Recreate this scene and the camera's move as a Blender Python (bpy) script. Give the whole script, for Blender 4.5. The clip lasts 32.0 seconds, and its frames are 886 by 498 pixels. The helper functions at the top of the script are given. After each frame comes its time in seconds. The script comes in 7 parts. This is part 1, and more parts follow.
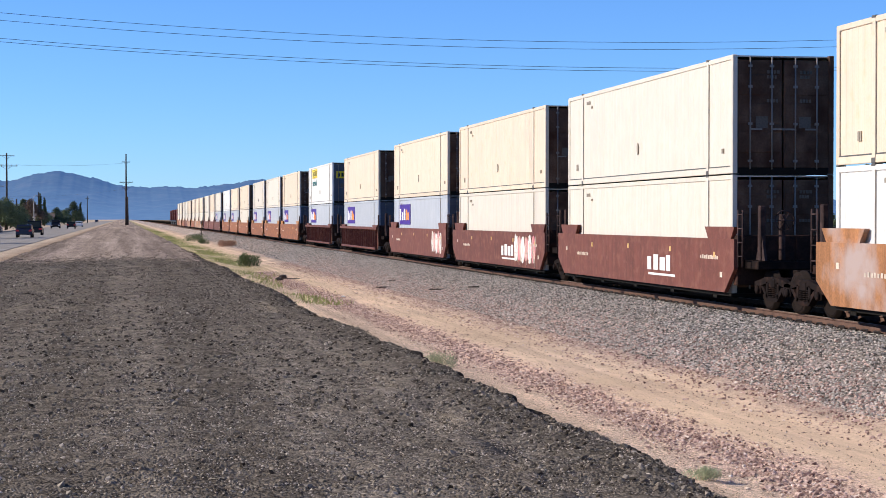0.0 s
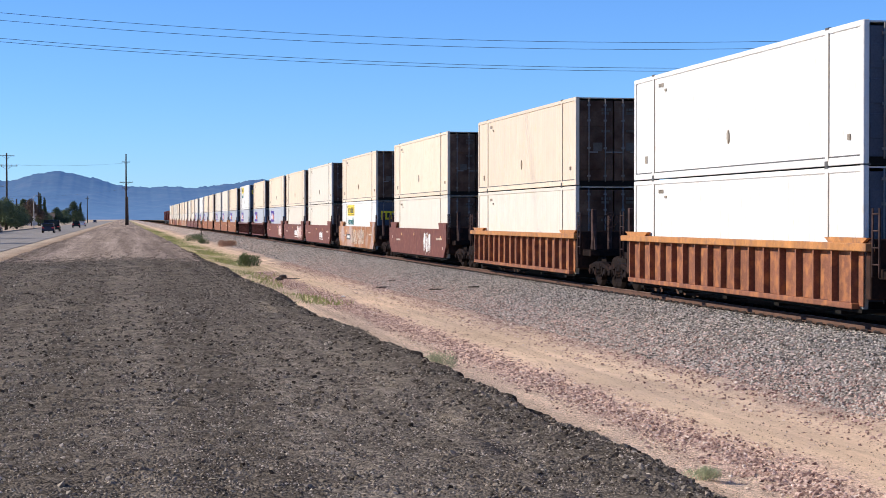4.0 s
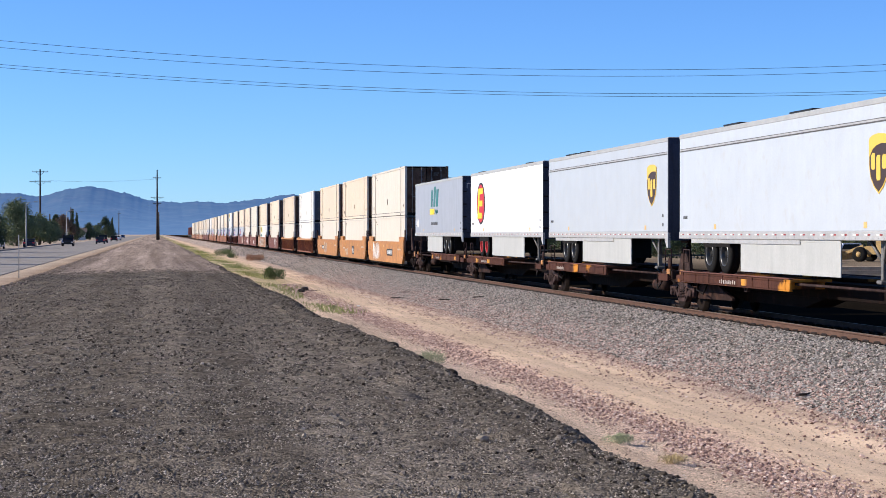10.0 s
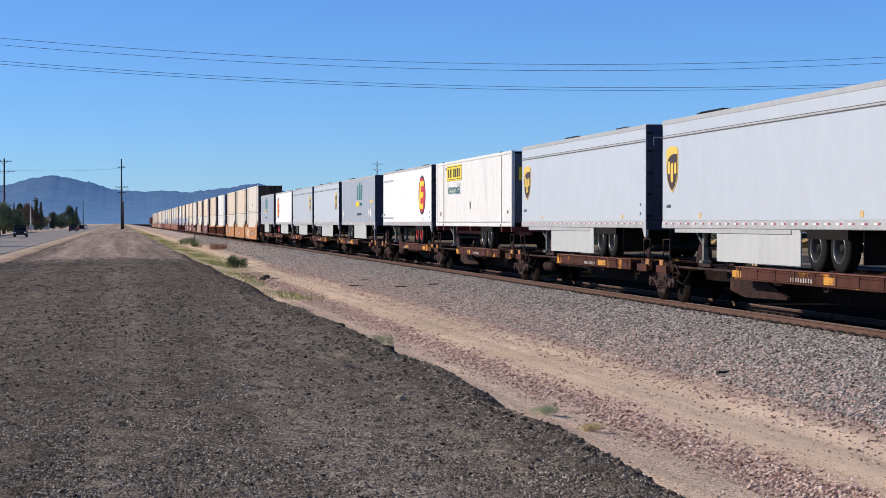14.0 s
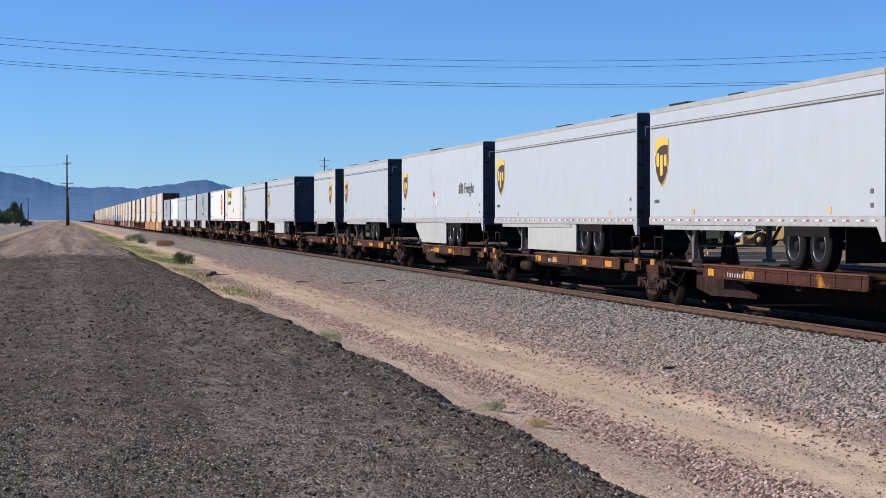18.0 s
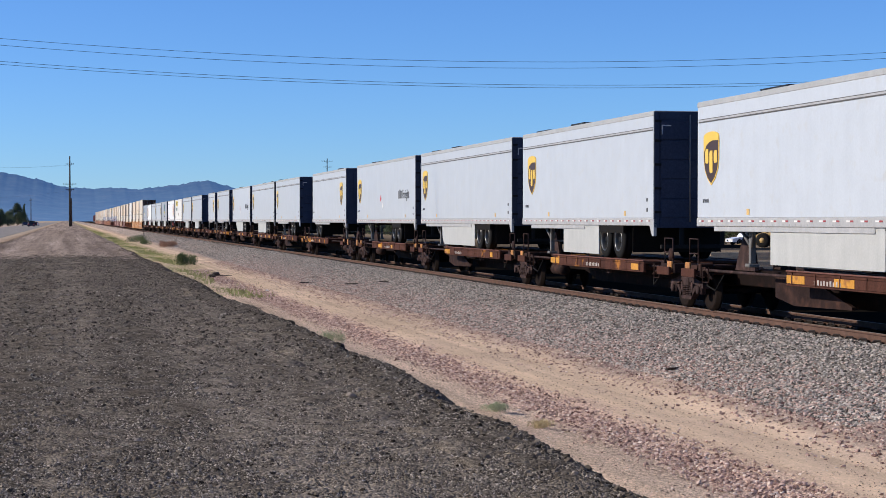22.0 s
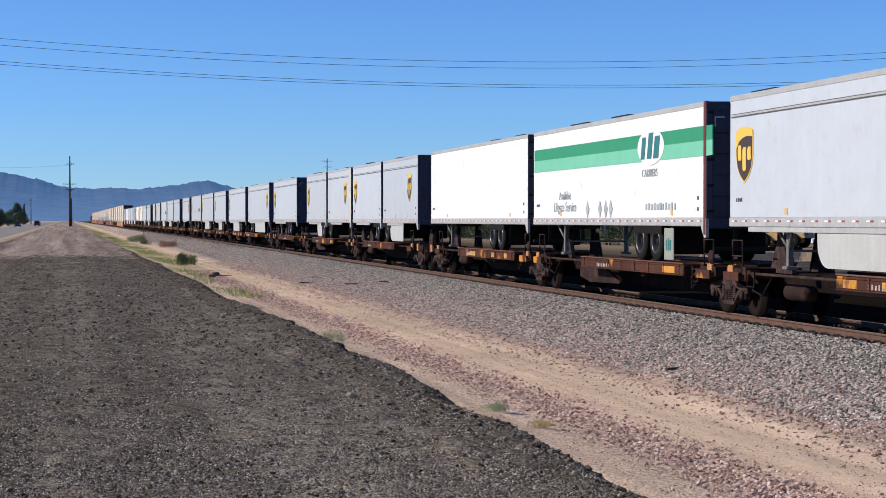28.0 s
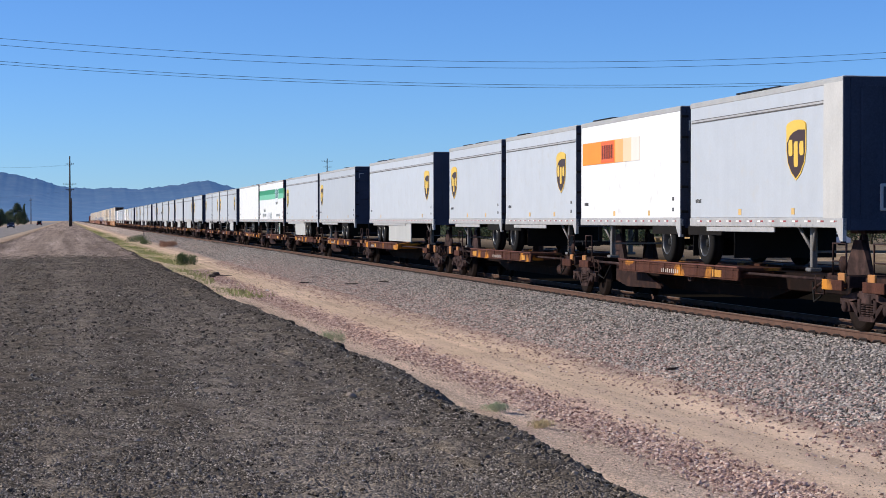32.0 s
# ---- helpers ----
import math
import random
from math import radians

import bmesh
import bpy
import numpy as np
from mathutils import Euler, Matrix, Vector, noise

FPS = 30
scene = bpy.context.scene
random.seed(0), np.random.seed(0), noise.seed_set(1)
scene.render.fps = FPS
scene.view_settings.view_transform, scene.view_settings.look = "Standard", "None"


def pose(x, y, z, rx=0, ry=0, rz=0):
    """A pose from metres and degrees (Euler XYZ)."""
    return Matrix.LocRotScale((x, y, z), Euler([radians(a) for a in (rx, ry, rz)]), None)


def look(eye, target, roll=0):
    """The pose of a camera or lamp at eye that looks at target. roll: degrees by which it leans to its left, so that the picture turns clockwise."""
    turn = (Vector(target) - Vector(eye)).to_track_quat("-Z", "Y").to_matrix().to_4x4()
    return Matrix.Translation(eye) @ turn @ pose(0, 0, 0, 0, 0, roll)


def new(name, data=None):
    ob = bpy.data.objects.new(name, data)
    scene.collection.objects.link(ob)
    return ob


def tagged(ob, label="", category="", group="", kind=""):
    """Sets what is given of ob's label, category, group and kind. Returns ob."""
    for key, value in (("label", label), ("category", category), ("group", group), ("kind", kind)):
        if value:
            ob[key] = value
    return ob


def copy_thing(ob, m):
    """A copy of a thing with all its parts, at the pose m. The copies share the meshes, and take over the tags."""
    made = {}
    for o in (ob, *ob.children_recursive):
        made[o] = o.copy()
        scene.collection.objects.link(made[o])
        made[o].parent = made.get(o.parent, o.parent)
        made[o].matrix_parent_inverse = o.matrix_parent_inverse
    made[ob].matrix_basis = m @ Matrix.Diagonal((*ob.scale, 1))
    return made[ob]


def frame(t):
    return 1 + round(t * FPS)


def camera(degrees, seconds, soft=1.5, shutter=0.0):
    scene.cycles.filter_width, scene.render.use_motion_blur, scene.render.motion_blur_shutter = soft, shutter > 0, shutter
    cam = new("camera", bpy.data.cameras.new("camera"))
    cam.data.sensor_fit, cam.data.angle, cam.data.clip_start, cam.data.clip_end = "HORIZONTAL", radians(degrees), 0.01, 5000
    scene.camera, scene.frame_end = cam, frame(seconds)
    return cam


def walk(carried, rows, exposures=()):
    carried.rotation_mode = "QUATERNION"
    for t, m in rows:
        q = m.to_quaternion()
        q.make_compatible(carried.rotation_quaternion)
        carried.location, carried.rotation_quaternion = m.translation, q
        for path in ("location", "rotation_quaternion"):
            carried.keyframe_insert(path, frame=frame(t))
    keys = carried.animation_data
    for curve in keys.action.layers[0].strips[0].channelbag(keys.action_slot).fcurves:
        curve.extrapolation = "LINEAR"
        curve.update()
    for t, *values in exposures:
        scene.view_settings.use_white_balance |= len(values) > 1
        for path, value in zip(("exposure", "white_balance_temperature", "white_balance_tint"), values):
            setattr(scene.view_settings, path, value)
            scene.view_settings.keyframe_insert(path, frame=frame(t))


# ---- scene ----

EYE = 2.15          # height of the lens above the rail tops
TRACK = 15.78       # centre line of the track
LENGTH = 32.0


def rolled(t):
    """Metres that the train has rolled on at t seconds."""
    return 21.1 * t - 0.008 * t * t


# ---------------------------------------------------------------- camera
cam = camera(27.96, LENGTH, soft=0.75)
walk(cam, [
    (0, pose(0, 7.6, EYE, 89.0176, 0, -10.1704)),
    (8.6, pose(0, 7.6, EYE, 89.0176, 0, -10.1704)),
    (9, pose(0, 7.6, EYE, 89.0358, 0, -10.1969)),
    (9.5, pose(0, 7.4, EYE, 89.2722, 0, -10.1182)),
    (10, pose(0, 2.4, EYE, 89.4997, 0, -9.1992)),
    (10.5, pose(0, 0, EYE, 89.3359, 0, -8.6574)),
    (11, pose(0, 0, EYE, 89.3359, 0, -8.6574)),
    (12, pose(0, 0, EYE, 89.3086, 0, -8.6751)),
    (12.6, pose(0, 0, EYE, 89.2722, 0, -8.7017)),
    (13, pose(0, 0, EYE, 89.2541, 0, -8.7283)),
    (13.5, pose(0, 0, EYE, 89.1995, 0, -9.2784)),
    (14, pose(0, 0, EYE, 89.1540, 0, -10.3118)),
    (14.5, pose(0, 0, EYE, 89.1085, 0, -11.8969)),
    (15.3, pose(0, 0, EYE, 89.0630, 0, -12.2881)),
    (16.5, pose(0, 0, EYE, 89.0358, 0, -12.2620)),
    (17, pose(0, 0, EYE, 89.0358, 0, -12.0533)),
    (18, pose(0, 0, EYE, 89.0358, 0, -12.0011)),
    (18.5, pose(0, 0, EYE, 89.0630, 0, -11.9490)),
    (19.5, pose(0, 0, EYE, 89.0630, 0, -11.9142)),
    (25.5, pose(0, 0, EYE, 89.0630, 0, -11.9142)),
    (32, pose(0, 0, EYE, 89.0630, 0, -11.9142)),
], exposures=[(0, 0.32), (12.0, 0.32), (13, 0.2), (14, 0.06), (17, 0.04), (32, 0.04)])

# ---------------------------------------------------------------- light
SUN_HIGH, SUN_AHEAD = 28.5, 13.0    # degrees above the horizon; degrees ahead of square to the track, on the road's side
up, ahead = radians(SUN_HIGH), radians(SUN_AHEAD)
sunward = Vector((-math.cos(up) * math.cos(ahead), math.cos(up) * math.sin(ahead), math.sin(up)))
lamp = bpy.data.lights.new("sun", "SUN")
lamp.energy, lamp.angle, lamp.color = 5.0, radians(0.53), (1.0, 0.93, 0.82)
sun = new("sun", lamp)
sun.matrix_world = look(sunward * 200, (0, 0, 0))
world = bpy.data.worlds.new("sky")
scene.world = world
world.use_nodes = True
wn = world.node_tree.nodes
sky = wn.new("ShaderNodeTexSky")
sky.sky_type, sky.sun_disc = "NISHITA", False
sky.sun_elevation, sky.sun_rotation = up, radians(SUN_AHEAD - 90)
sky.altitude, sky.air_density, sky.dust_density, sky.ozone_density = 1500, 1.0, 0.0, 4.0
clear = wn.new("ShaderNodeMixRGB")
clear.blend_type, clear.inputs[0].default_value, clear.inputs[2].default_value = "MULTIPLY", 1.0, (0.61, 0.915, 1.4, 1)
world.node_tree.links.new(sky.outputs[0], clear.inputs[1])
world.node_tree.links.new(clear.outputs[0], wn["Background"].inputs[0])
wn["Background"].inputs[1].default_value = 0.10

# ---------------------------------------------------------------- materials


def paint(name, colour, rough=0.5, metal=0.0, vary=0.18, scale=1.5, fine=25.0, bump=0.0, second=None, amount=0.5,
          emit=None, spread=0.0, streak=0.0, spec=0.3, edge=0.22):
    """A surface with variation at two scales; second: a stain or wear colour that covers part of it; spread: change from thing to thing."""
    m = bpy.data.materials.new(name)
    m.use_nodes = True
    n, k = m.node_tree.nodes, m.node_tree.links
    b = n["Principled BSDF"]
    b.inputs["Roughness"].default_value, b.inputs["Metallic"].default_value = rough, metal
    b.inputs["Specular IOR Level"].default_value = spec
    tc, info = n.new("ShaderNodeTexCoord"), n.new("ShaderNodeObjectInfo")
    sh = n.new("ShaderNodeVectorMath")
    sh.operation = "ADD"
    mul = n.new("ShaderNodeMath")
    mul.operation, mul.inputs[1].default_value = "MULTIPLY", 37.0
    k.new(info.outputs["Random"], mul.inputs[0])
    k.new(tc.outputs["Object"], sh.inputs[0])
    k.new(mul.outputs[0], sh.inputs[1])

    def grain(s, detail):
        t = n.new("ShaderNodeTexNoise")
        t.inputs["Scale"].default_value, t.inputs["Detail"].default_value = s, detail
        k.new(sh.outputs[0], t.inputs["Vector"])
        return t.outputs["Fac"]
    big, small = grain(scale, 4), grain(fine, 3)
    val = n.new("ShaderNodeMath")
    val.operation = "ADD"
    k.new(big, val.inputs[0])
    k.new(small, val.inputs[1])
    ran = n.new("ShaderNodeMapRange")
    ran.inputs["From Min"].default_value, ran.inputs["From Max"].default_value = 0.7, 1.3
    ran.inputs["To Min"].default_value, ran.inputs["To Max"].default_value = 1 - vary, 1 + vary
    k.new(val.outputs[0], ran.inputs["Value"])
    hsv = n.new("ShaderNodeHueSaturation")
    hsv.inputs["Color"].default_value = (*colour, 1)
    if spread:
        sp = n.new("ShaderNodeMath")
        sp.operation, sp.inputs[1].default_value, sp.inputs[2].default_value = "MULTIPLY_ADD", 2 * spread, 1 - spread
        k.new(info.outputs["Random"], sp.inputs[0])
        both = n.new("ShaderNodeMath")
        both.operation = "MULTIPLY"
        k.new(sp.outputs[0], both.inputs[0])
        k.new(ran.outputs[0], both.inputs[1])
        k.new(both.outputs[0], hsv.inputs["Value"])
    else:
        k.new(ran.outputs[0], hsv.inputs["Value"])
    out = hsv.outputs[0]
    if streak:
        mp = n.new("ShaderNodeMapping")
        mp.inputs["Scale"].default_value = (1.0, 5.0, 0.3)
        k.new(sh.outputs[0], mp.inputs[0])
        sn = n.new("ShaderNodeTexNoise")
        sn.inputs["Scale"].default_value, sn.inputs["Detail"].default_value = 1.0, 5
        k.new(mp.outputs[0], sn.inputs["Vector"])
        sr = n.new("ShaderNodeMapRange")
        sr.inputs["From Min"].default_value, sr.inputs["From Max"].default_value = 0.35, 0.7
        sr.inputs["To Min"].default_value, sr.inputs["To Max"].default_value = 1.0, 1.0 - streak
        k.new(sn.outputs["Fac"], sr.inputs["Value"])
        sm = n.new("ShaderNodeMixRGB")
        sm.blend_type, sm.inputs[0].default_value = "MULTIPLY", 1.0
        k.new(out, sm.inputs[1])
        k.new(sr.outputs[0], sm.inputs[2])
        out = sm.outputs[0]
    if second:
        st = grain(scale * 2.3, 8)
        cut = n.new("ShaderNodeMapRange")
        cut.inputs["From Min"].default_value, cut.inputs["From Max"].default_value = 0.69 - 0.3 * amount - edge / 2, 0.69 - 0.3 * amount + edge / 2
        k.new(st, cut.inputs["Value"])
        mix = n.new("ShaderNodeMixRGB")
        mix.inputs[2].default_value = (*second, 1)
        k.new(cut.outputs[0], mix.inputs[0])
        k.new(out, mix.inputs[1])
        out = mix.outputs[0]
    k.new(out, b.inputs["Base Color"])
    if bump:
        bp = n.new("ShaderNodeBump")
        bp.inputs["Strength"].default_value, bp.inputs["Distance"].default_value = bump, 0.02
        k.new(small, bp.inputs["Height"])
        k.new(bp.outputs[0], b.inputs["Normal"])
    if emit:
        b.inputs["Emission Color"].default_value, b.inputs["Emission Strength"].default_value = (*emit[0], 1), emit[1]
    return m


CREAM = paint("cream_container_paint", (0.655, 0.53, 0.395), 0.5, vary=0.06, second=(0.6, 0.47, 0.3), amount=0.1, spread=0.07, streak=0.1)
PALE = paint("pale_container_paint", (0.61, 0.545, 0.45), 0.5, vary=0.06, second=(0.6, 0.52, 0.4), amount=0.1, spread=0.04, streak=0.08)
WHITE = paint("white_paint", (0.73, 0.73, 0.72), 0.42, vary=0.04, second=(0.6, 0.58, 0.54), amount=0.05, spread=0.03)
SILVER = paint("light_grey_trailer_paint", (0.462, 0.486, 0.51), 0.4, vary=0.05, second=(0.45, 0.45, 0.44), amount=0.06, spread=0.06, streak=0.035)
BLUEGREY = paint("blue_grey_container_paint", (0.4, 0.415, 0.44), 0.5, vary=0.07, spread=0.05, streak=0.1)
SLATE = paint("slate_trailer_paint", (0.335, 0.35, 0.385), 0.45, vary=0.08, streak=0.12)
# Brown door colour, darkened for the shade on the container's end.
DOOR = paint("shaded_door_paint", (0.18, 0.105, 0.068), 0.6, vary=0.25, scale=0.8, streak=0.6, spec=0.05, second=(0.05, 0.02, 0.012), amount=0.5, edge=0.4)
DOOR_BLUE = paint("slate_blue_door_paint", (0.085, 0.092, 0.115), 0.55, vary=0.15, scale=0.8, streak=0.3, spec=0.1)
# Trailer ends near black: the shade on them is put into the colour.
END_SHADE = paint("shaded_end_panel", (0.04, 0.048, 0.075), 0.5, vary=0.25, scale=0.7, streak=0.3, spec=0.12)
ROD = paint("dull_steel_rod", (0.2, 0.175, 0.155), 0.6, 0.0, vary=0.2)
RAIL_ALU = paint("aluminium_rail", (0.42, 0.41, 0.395), 0.5, 0.1, vary=0.12, streak=0.15)
FLAP = paint("dusty_mud_flap", (0.27, 0.28, 0.24), 0.8, vary=0.2, streak=0.2)
CORNER = paint("pale_corner_cladding", (0.5, 0.485, 0.45), 0.5, vary=0.08, streak=0.06)
ROOF_RAIL = paint("dull_roof_rail", (0.37, 0.37, 0.36), 0.6, 0.0, vary=0.1, streak=0.1)
DARK_TRIM = paint("dark_seam_and_shadow_line", (0.09, 0.085, 0.08), 0.7, vary=0.2)
SEAM = paint("soft_seam", (0.42, 0.365, 0.3), 0.7, vary=0.2)
RUBBER = paint("tyre_rubber", (0.012, 0.011, 0.01), 0.85, vary=0.25, bump=0.2, spec=0.1)
RIM = paint("wheel_rim_steel", (0.11, 0.108, 0.104), 0.35, 0.5, vary=0.15)
HUB = paint("dusty_wheel_hub", (0.018, 0.017, 0.016), 0.7, 0.0, vary=0.2, spec=0.08)
RED_RIM = paint("red_wheel_rim", (0.42, 0.03, 0.03), 0.45, vary=0.2)
# Underframe near black: the shade under the bodies is in its colour.
UNDER = paint("shaded_underframe", (0.011, 0.009, 0.007), 0.8, vary=0.3, spec=0.1)
SKIRT = paint("off_white_skirt", (0.44, 0.435, 0.405), 0.5, vary=0.08, streak=0.08)
BOX_WHITE = paint("off_white_container_paint", (0.68, 0.655, 0.61), 0.5, vary=0.05, second=(0.6, 0.55, 0.48), amount=0.1, spread=0.03, streak=0.1)
# End plate brown darkened for the shade between the cars.
GUSSET = paint("shaded_brown_end_plate", (0.03, 0.017, 0.013), 0.8, vary=0.3, second=(0.07, 0.03, 0.02), amount=0.25, spec=0.08)
MAROON = paint("maroon_railcar_paint", (0.135, 0.042, 0.027), 0.65, vary=0.2, second=(0.2, 0.08, 0.05), amount=0.25, spread=0.2, streak=0.25)
RUSTY = paint("rusty_brown_railcar_paint", (0.21, 0.08, 0.042), 0.75, vary=0.25, second=(0.36, 0.14, 0.05), amount=0.35, spread=0.12, streak=0.2)
ORANGE = paint("yellow_orange_railcar_paint", (0.46, 0.2, 0.06), 0.6, vary=0.18, second=(0.27, 0.125, 0.055), amount=0.34, spread=0.1, streak=0.25, edge=0.12)
WEATHERED = paint("weathered_orange_railcar_paint", (0.36, 0.155, 0.06), 0.7, vary=0.3, scale=0.25, second=(0.36, 0.27, 0.235), amount=0.5, edge=0.12, streak=0.4)
DECK = paint("rusted_yellow_deck", (0.078, 0.031, 0.02), 0.75, vary=0.35, second=(0.5, 0.2, 0.03), amount=0.24, scale=0.33, streak=0.35, edge=0.06, spec=0.1)
DECK_EDGE = paint("sunlit_deck_edge", (0.15, 0.065, 0.048), 0.7, vary=0.3, second=(0.12, 0.045, 0.03), amount=0.4, spec=0.15)
# Beam near black, with the deck's shade put into its colour.
BEAM = paint("shaded_centre_beam", (0.009, 0.005, 0.004), 0.8, vary=0.35, second=(0.03, 0.013, 0.009), amount=0.15, spec=0.08)
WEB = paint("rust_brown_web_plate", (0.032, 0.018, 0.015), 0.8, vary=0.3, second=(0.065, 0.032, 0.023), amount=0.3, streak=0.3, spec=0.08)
# Trucks, wheels and walkways: shade under the cars painted as near-black steel.
SHADE_STEEL = paint("shaded_black_steel", (0.012, 0.008, 0.007), 0.85, vary=0.35, second=(0.035, 0.018, 0.013), amount=0.25, spec=0.06)
CASTING = paint("dusty_truck_casting", (0.038, 0.024, 0.022), 0.85, vary=0.3, second=(0.085, 0.05, 0.044), amount=0.35, spec=0.08)
TREAD = paint("dark_wheel_steel", (0.016, 0.011, 0.009), 0.8, 0.0, vary=0.2, spec=0.05)
RAIL_SIDE = paint("rusted_rail_steel", (0.125, 0.074, 0.056), 0.85, vary=0.2, second=(0.095, 0.057, 0.044), amount=0.4, spec=0.03)
RAIL_TOP = paint("polished_rail_head", (0.22, 0.17, 0.14), 0.7, 0.1, vary=0.15, spec=0.1)
CONCRETE = paint("concrete_tie", (0.2, 0.175, 0.15), 0.85, vary=0.2, bump=0.2)
TIE = paint("dark_concrete_tie", (0.05, 0.042, 0.036), 0.9, vary=0.3, bump=0.2, spec=0.05)
CLIP = paint("rusted_clip_steel", (0.022, 0.014, 0.011), 0.8, vary=0.3)
GOLD = paint("gold_emblem", (0.7, 0.46, 0.07), 0.4, vary=0.04)
BROWN = paint("dark_brown_emblem", (0.055, 0.028, 0.018), 0.4, vary=0.04)
PATCH = paint("worn_yellow_patch", (0.5, 0.23, 0.03), 0.65, vary=0.25, second=(0.22, 0.08, 0.03), amount=0.35, scale=1.2, edge=0.1)
AMBER = paint("amber_label", (0.62, 0.4, 0.14), 0.5, vary=0.2, fine=40)
YELLOW = paint("yellow_sign_paint", (0.75, 0.55, 0.02), 0.45, vary=0.05)
GREEN = paint("green_stripe_paint", (0.03, 0.25, 0.11), 0.45, vary=0.06)
MINT = paint("light_green_stripe_paint", (0.16, 0.47, 0.3), 0.45, vary=0.06)
TEAL = paint("teal_lettering_paint", (0.03, 0.16, 0.15), 0.45, vary=0.08)
RED = paint("red_paint", (0.5, 0.02, 0.025), 0.45, vary=0.08)
TAPE = paint("dull_red_tape", (0.3, 0.05, 0.05), 0.5, vary=0.15)
EMBER = paint("red_orange_block_paint", (0.72, 0.13, 0.03), 0.45, vary=0.08)
FLAME = paint("orange_stripe_paint", (0.8, 0.26, 0.02), 0.45, vary=0.06)
FADES = [paint("fading_orange_stripe", c, 0.45, vary=0.04) for c in ((0.78, 0.4, 0.14), (0.76, 0.54, 0.34), (0.74, 0.66, 0.57))]
PURPLE = paint("purple_square_paint", (0.06, 0.02, 0.22), 0.45, vary=0.06)
BLACK = paint("black_paint", (0.012, 0.012, 0.012), 0.5, vary=0.2)
WORN = paint("worn_white_stencil", (0.36, 0.31, 0.27), 0.7, vary=0.4, fine=12)
FADED = paint("faded_brown_stencil", (0.3, 0.25, 0.19), 0.6, vary=0.2)
DIM = paint("dim_brown_label", (0.11, 0.085, 0.065), 0.6, vary=0.3)
PALE_INK = paint("pale_grey_marking", (0.33, 0.36, 0.36), 0.6, vary=0.2)
INK = paint("faded_dark_marking", (0.1, 0.1, 0.1), 0.6, vary=0.2)
CHALK = paint("white_marking", (0.68, 0.66, 0.62), 0.6, vary=0.1)
SPRAY = paint("faded_white_spray", (0.56, 0.46, 0.36), 0.7, vary=0.3, fine=8)
ROSE = paint("pink_spray_paint", (0.55, 0.2, 0.2), 0.6, vary=0.15)
WOOD = paint("weathered_pole_wood", (0.045, 0.034, 0.028), 0.85, vary=0.3, bump=0.3)
LEG = paint("dusty_leg_steel", (0.16, 0.15, 0.14), 0.6, 0.1, vary=0.25)
STEEL = paint("grey_pole_steel", (0.3, 0.3, 0.3), 0.5, 0.4, vary=0.1)
WIRE = paint("dark_wire", (0.03, 0.03, 0.035), 0.5, vary=0.1)
LOCO_RED = paint("dark_red_locomotive_paint", (0.12, 0.022, 0.015), 0.6, vary=0.25)
GLASS = paint("dark_tinted_glass", (0.015, 0.018, 0.02), 0.1, vary=0.1)
CAR_DARK = paint("dark_blue_car_paint", (0.03, 0.035, 0.06), 0.25, 0.3, vary=0.05)
CAR_BLACK = paint("black_car_paint", (0.015, 0.015, 0.017), 0.25, 0.2, vary=0.05)
CAR_WHITE = paint("white_car_paint", (0.7, 0.7, 0.7), 0.3, vary=0.04)
MACHINE = paint("yellow_machine_paint", (0.44, 0.29, 0.11), 0.55, vary=0.15, second=(0.25, 0.15, 0.08), amount=0.25)
TIMBER = paint("pale_sawn_timber", (0.5, 0.36, 0.22), 0.85, vary=0.25, streak=0.2)
BARK = paint("grey_bark", (0.09, 0.07, 0.05), 0.9, vary=0.3, bump=0.4)
LEAF = paint("dusty_green_leaves", (0.125, 0.145, 0.06), 0.7, vary=0.35, scale=0.6)
LEAF_DARK = paint("dark_green_leaves", (0.055, 0.073, 0.03), 0.7, vary=0.35, scale=0.6)
LEAF_DRY = paint("dry_brown_leaves", (0.13, 0.08, 0.05), 0.8, vary=0.3, scale=0.6)
WEED = paint("grey_green_weed", (0.36, 0.39, 0.24), 0.8, vary=0.3)
BUSH = paint("green_bush_leaves", (0.12, 0.155, 0.065), 0.8, vary=0.35)
DRY_STEM = paint("reddish_dry_stems", (0.36, 0.22, 0.15), 0.85, vary=0.3)
TURF = paint("yellow_green_grass", (0.3, 0.31, 0.12), 0.85, vary=0.3)
STALK = paint("weathered_stalk", (0.34, 0.28, 0.2), 0.9, vary=0.25)
STRAW = paint("dry_straw_grass", (0.5, 0.4, 0.22), 0.85, vary=0.25)
HOUSE = paint("pale_house_wall", (0.6, 0.57, 0.5), 0.8, vary=0.08)
ROOF = paint("brown_roof", (0.14, 0.1, 0.08), 0.85, vary=0.2)


def ramp(nodes, stops, mode="LINEAR"):
    r = nodes.new("ShaderNodeValToRGB")
    r.color_ramp.interpolation = mode
    e = r.color_ramp.elements
    for i, (p, c) in enumerate(stops):
        q = e[i] if i < 2 else e.new(p)
        q.position, q.color = p, (*c, 1)
    return r


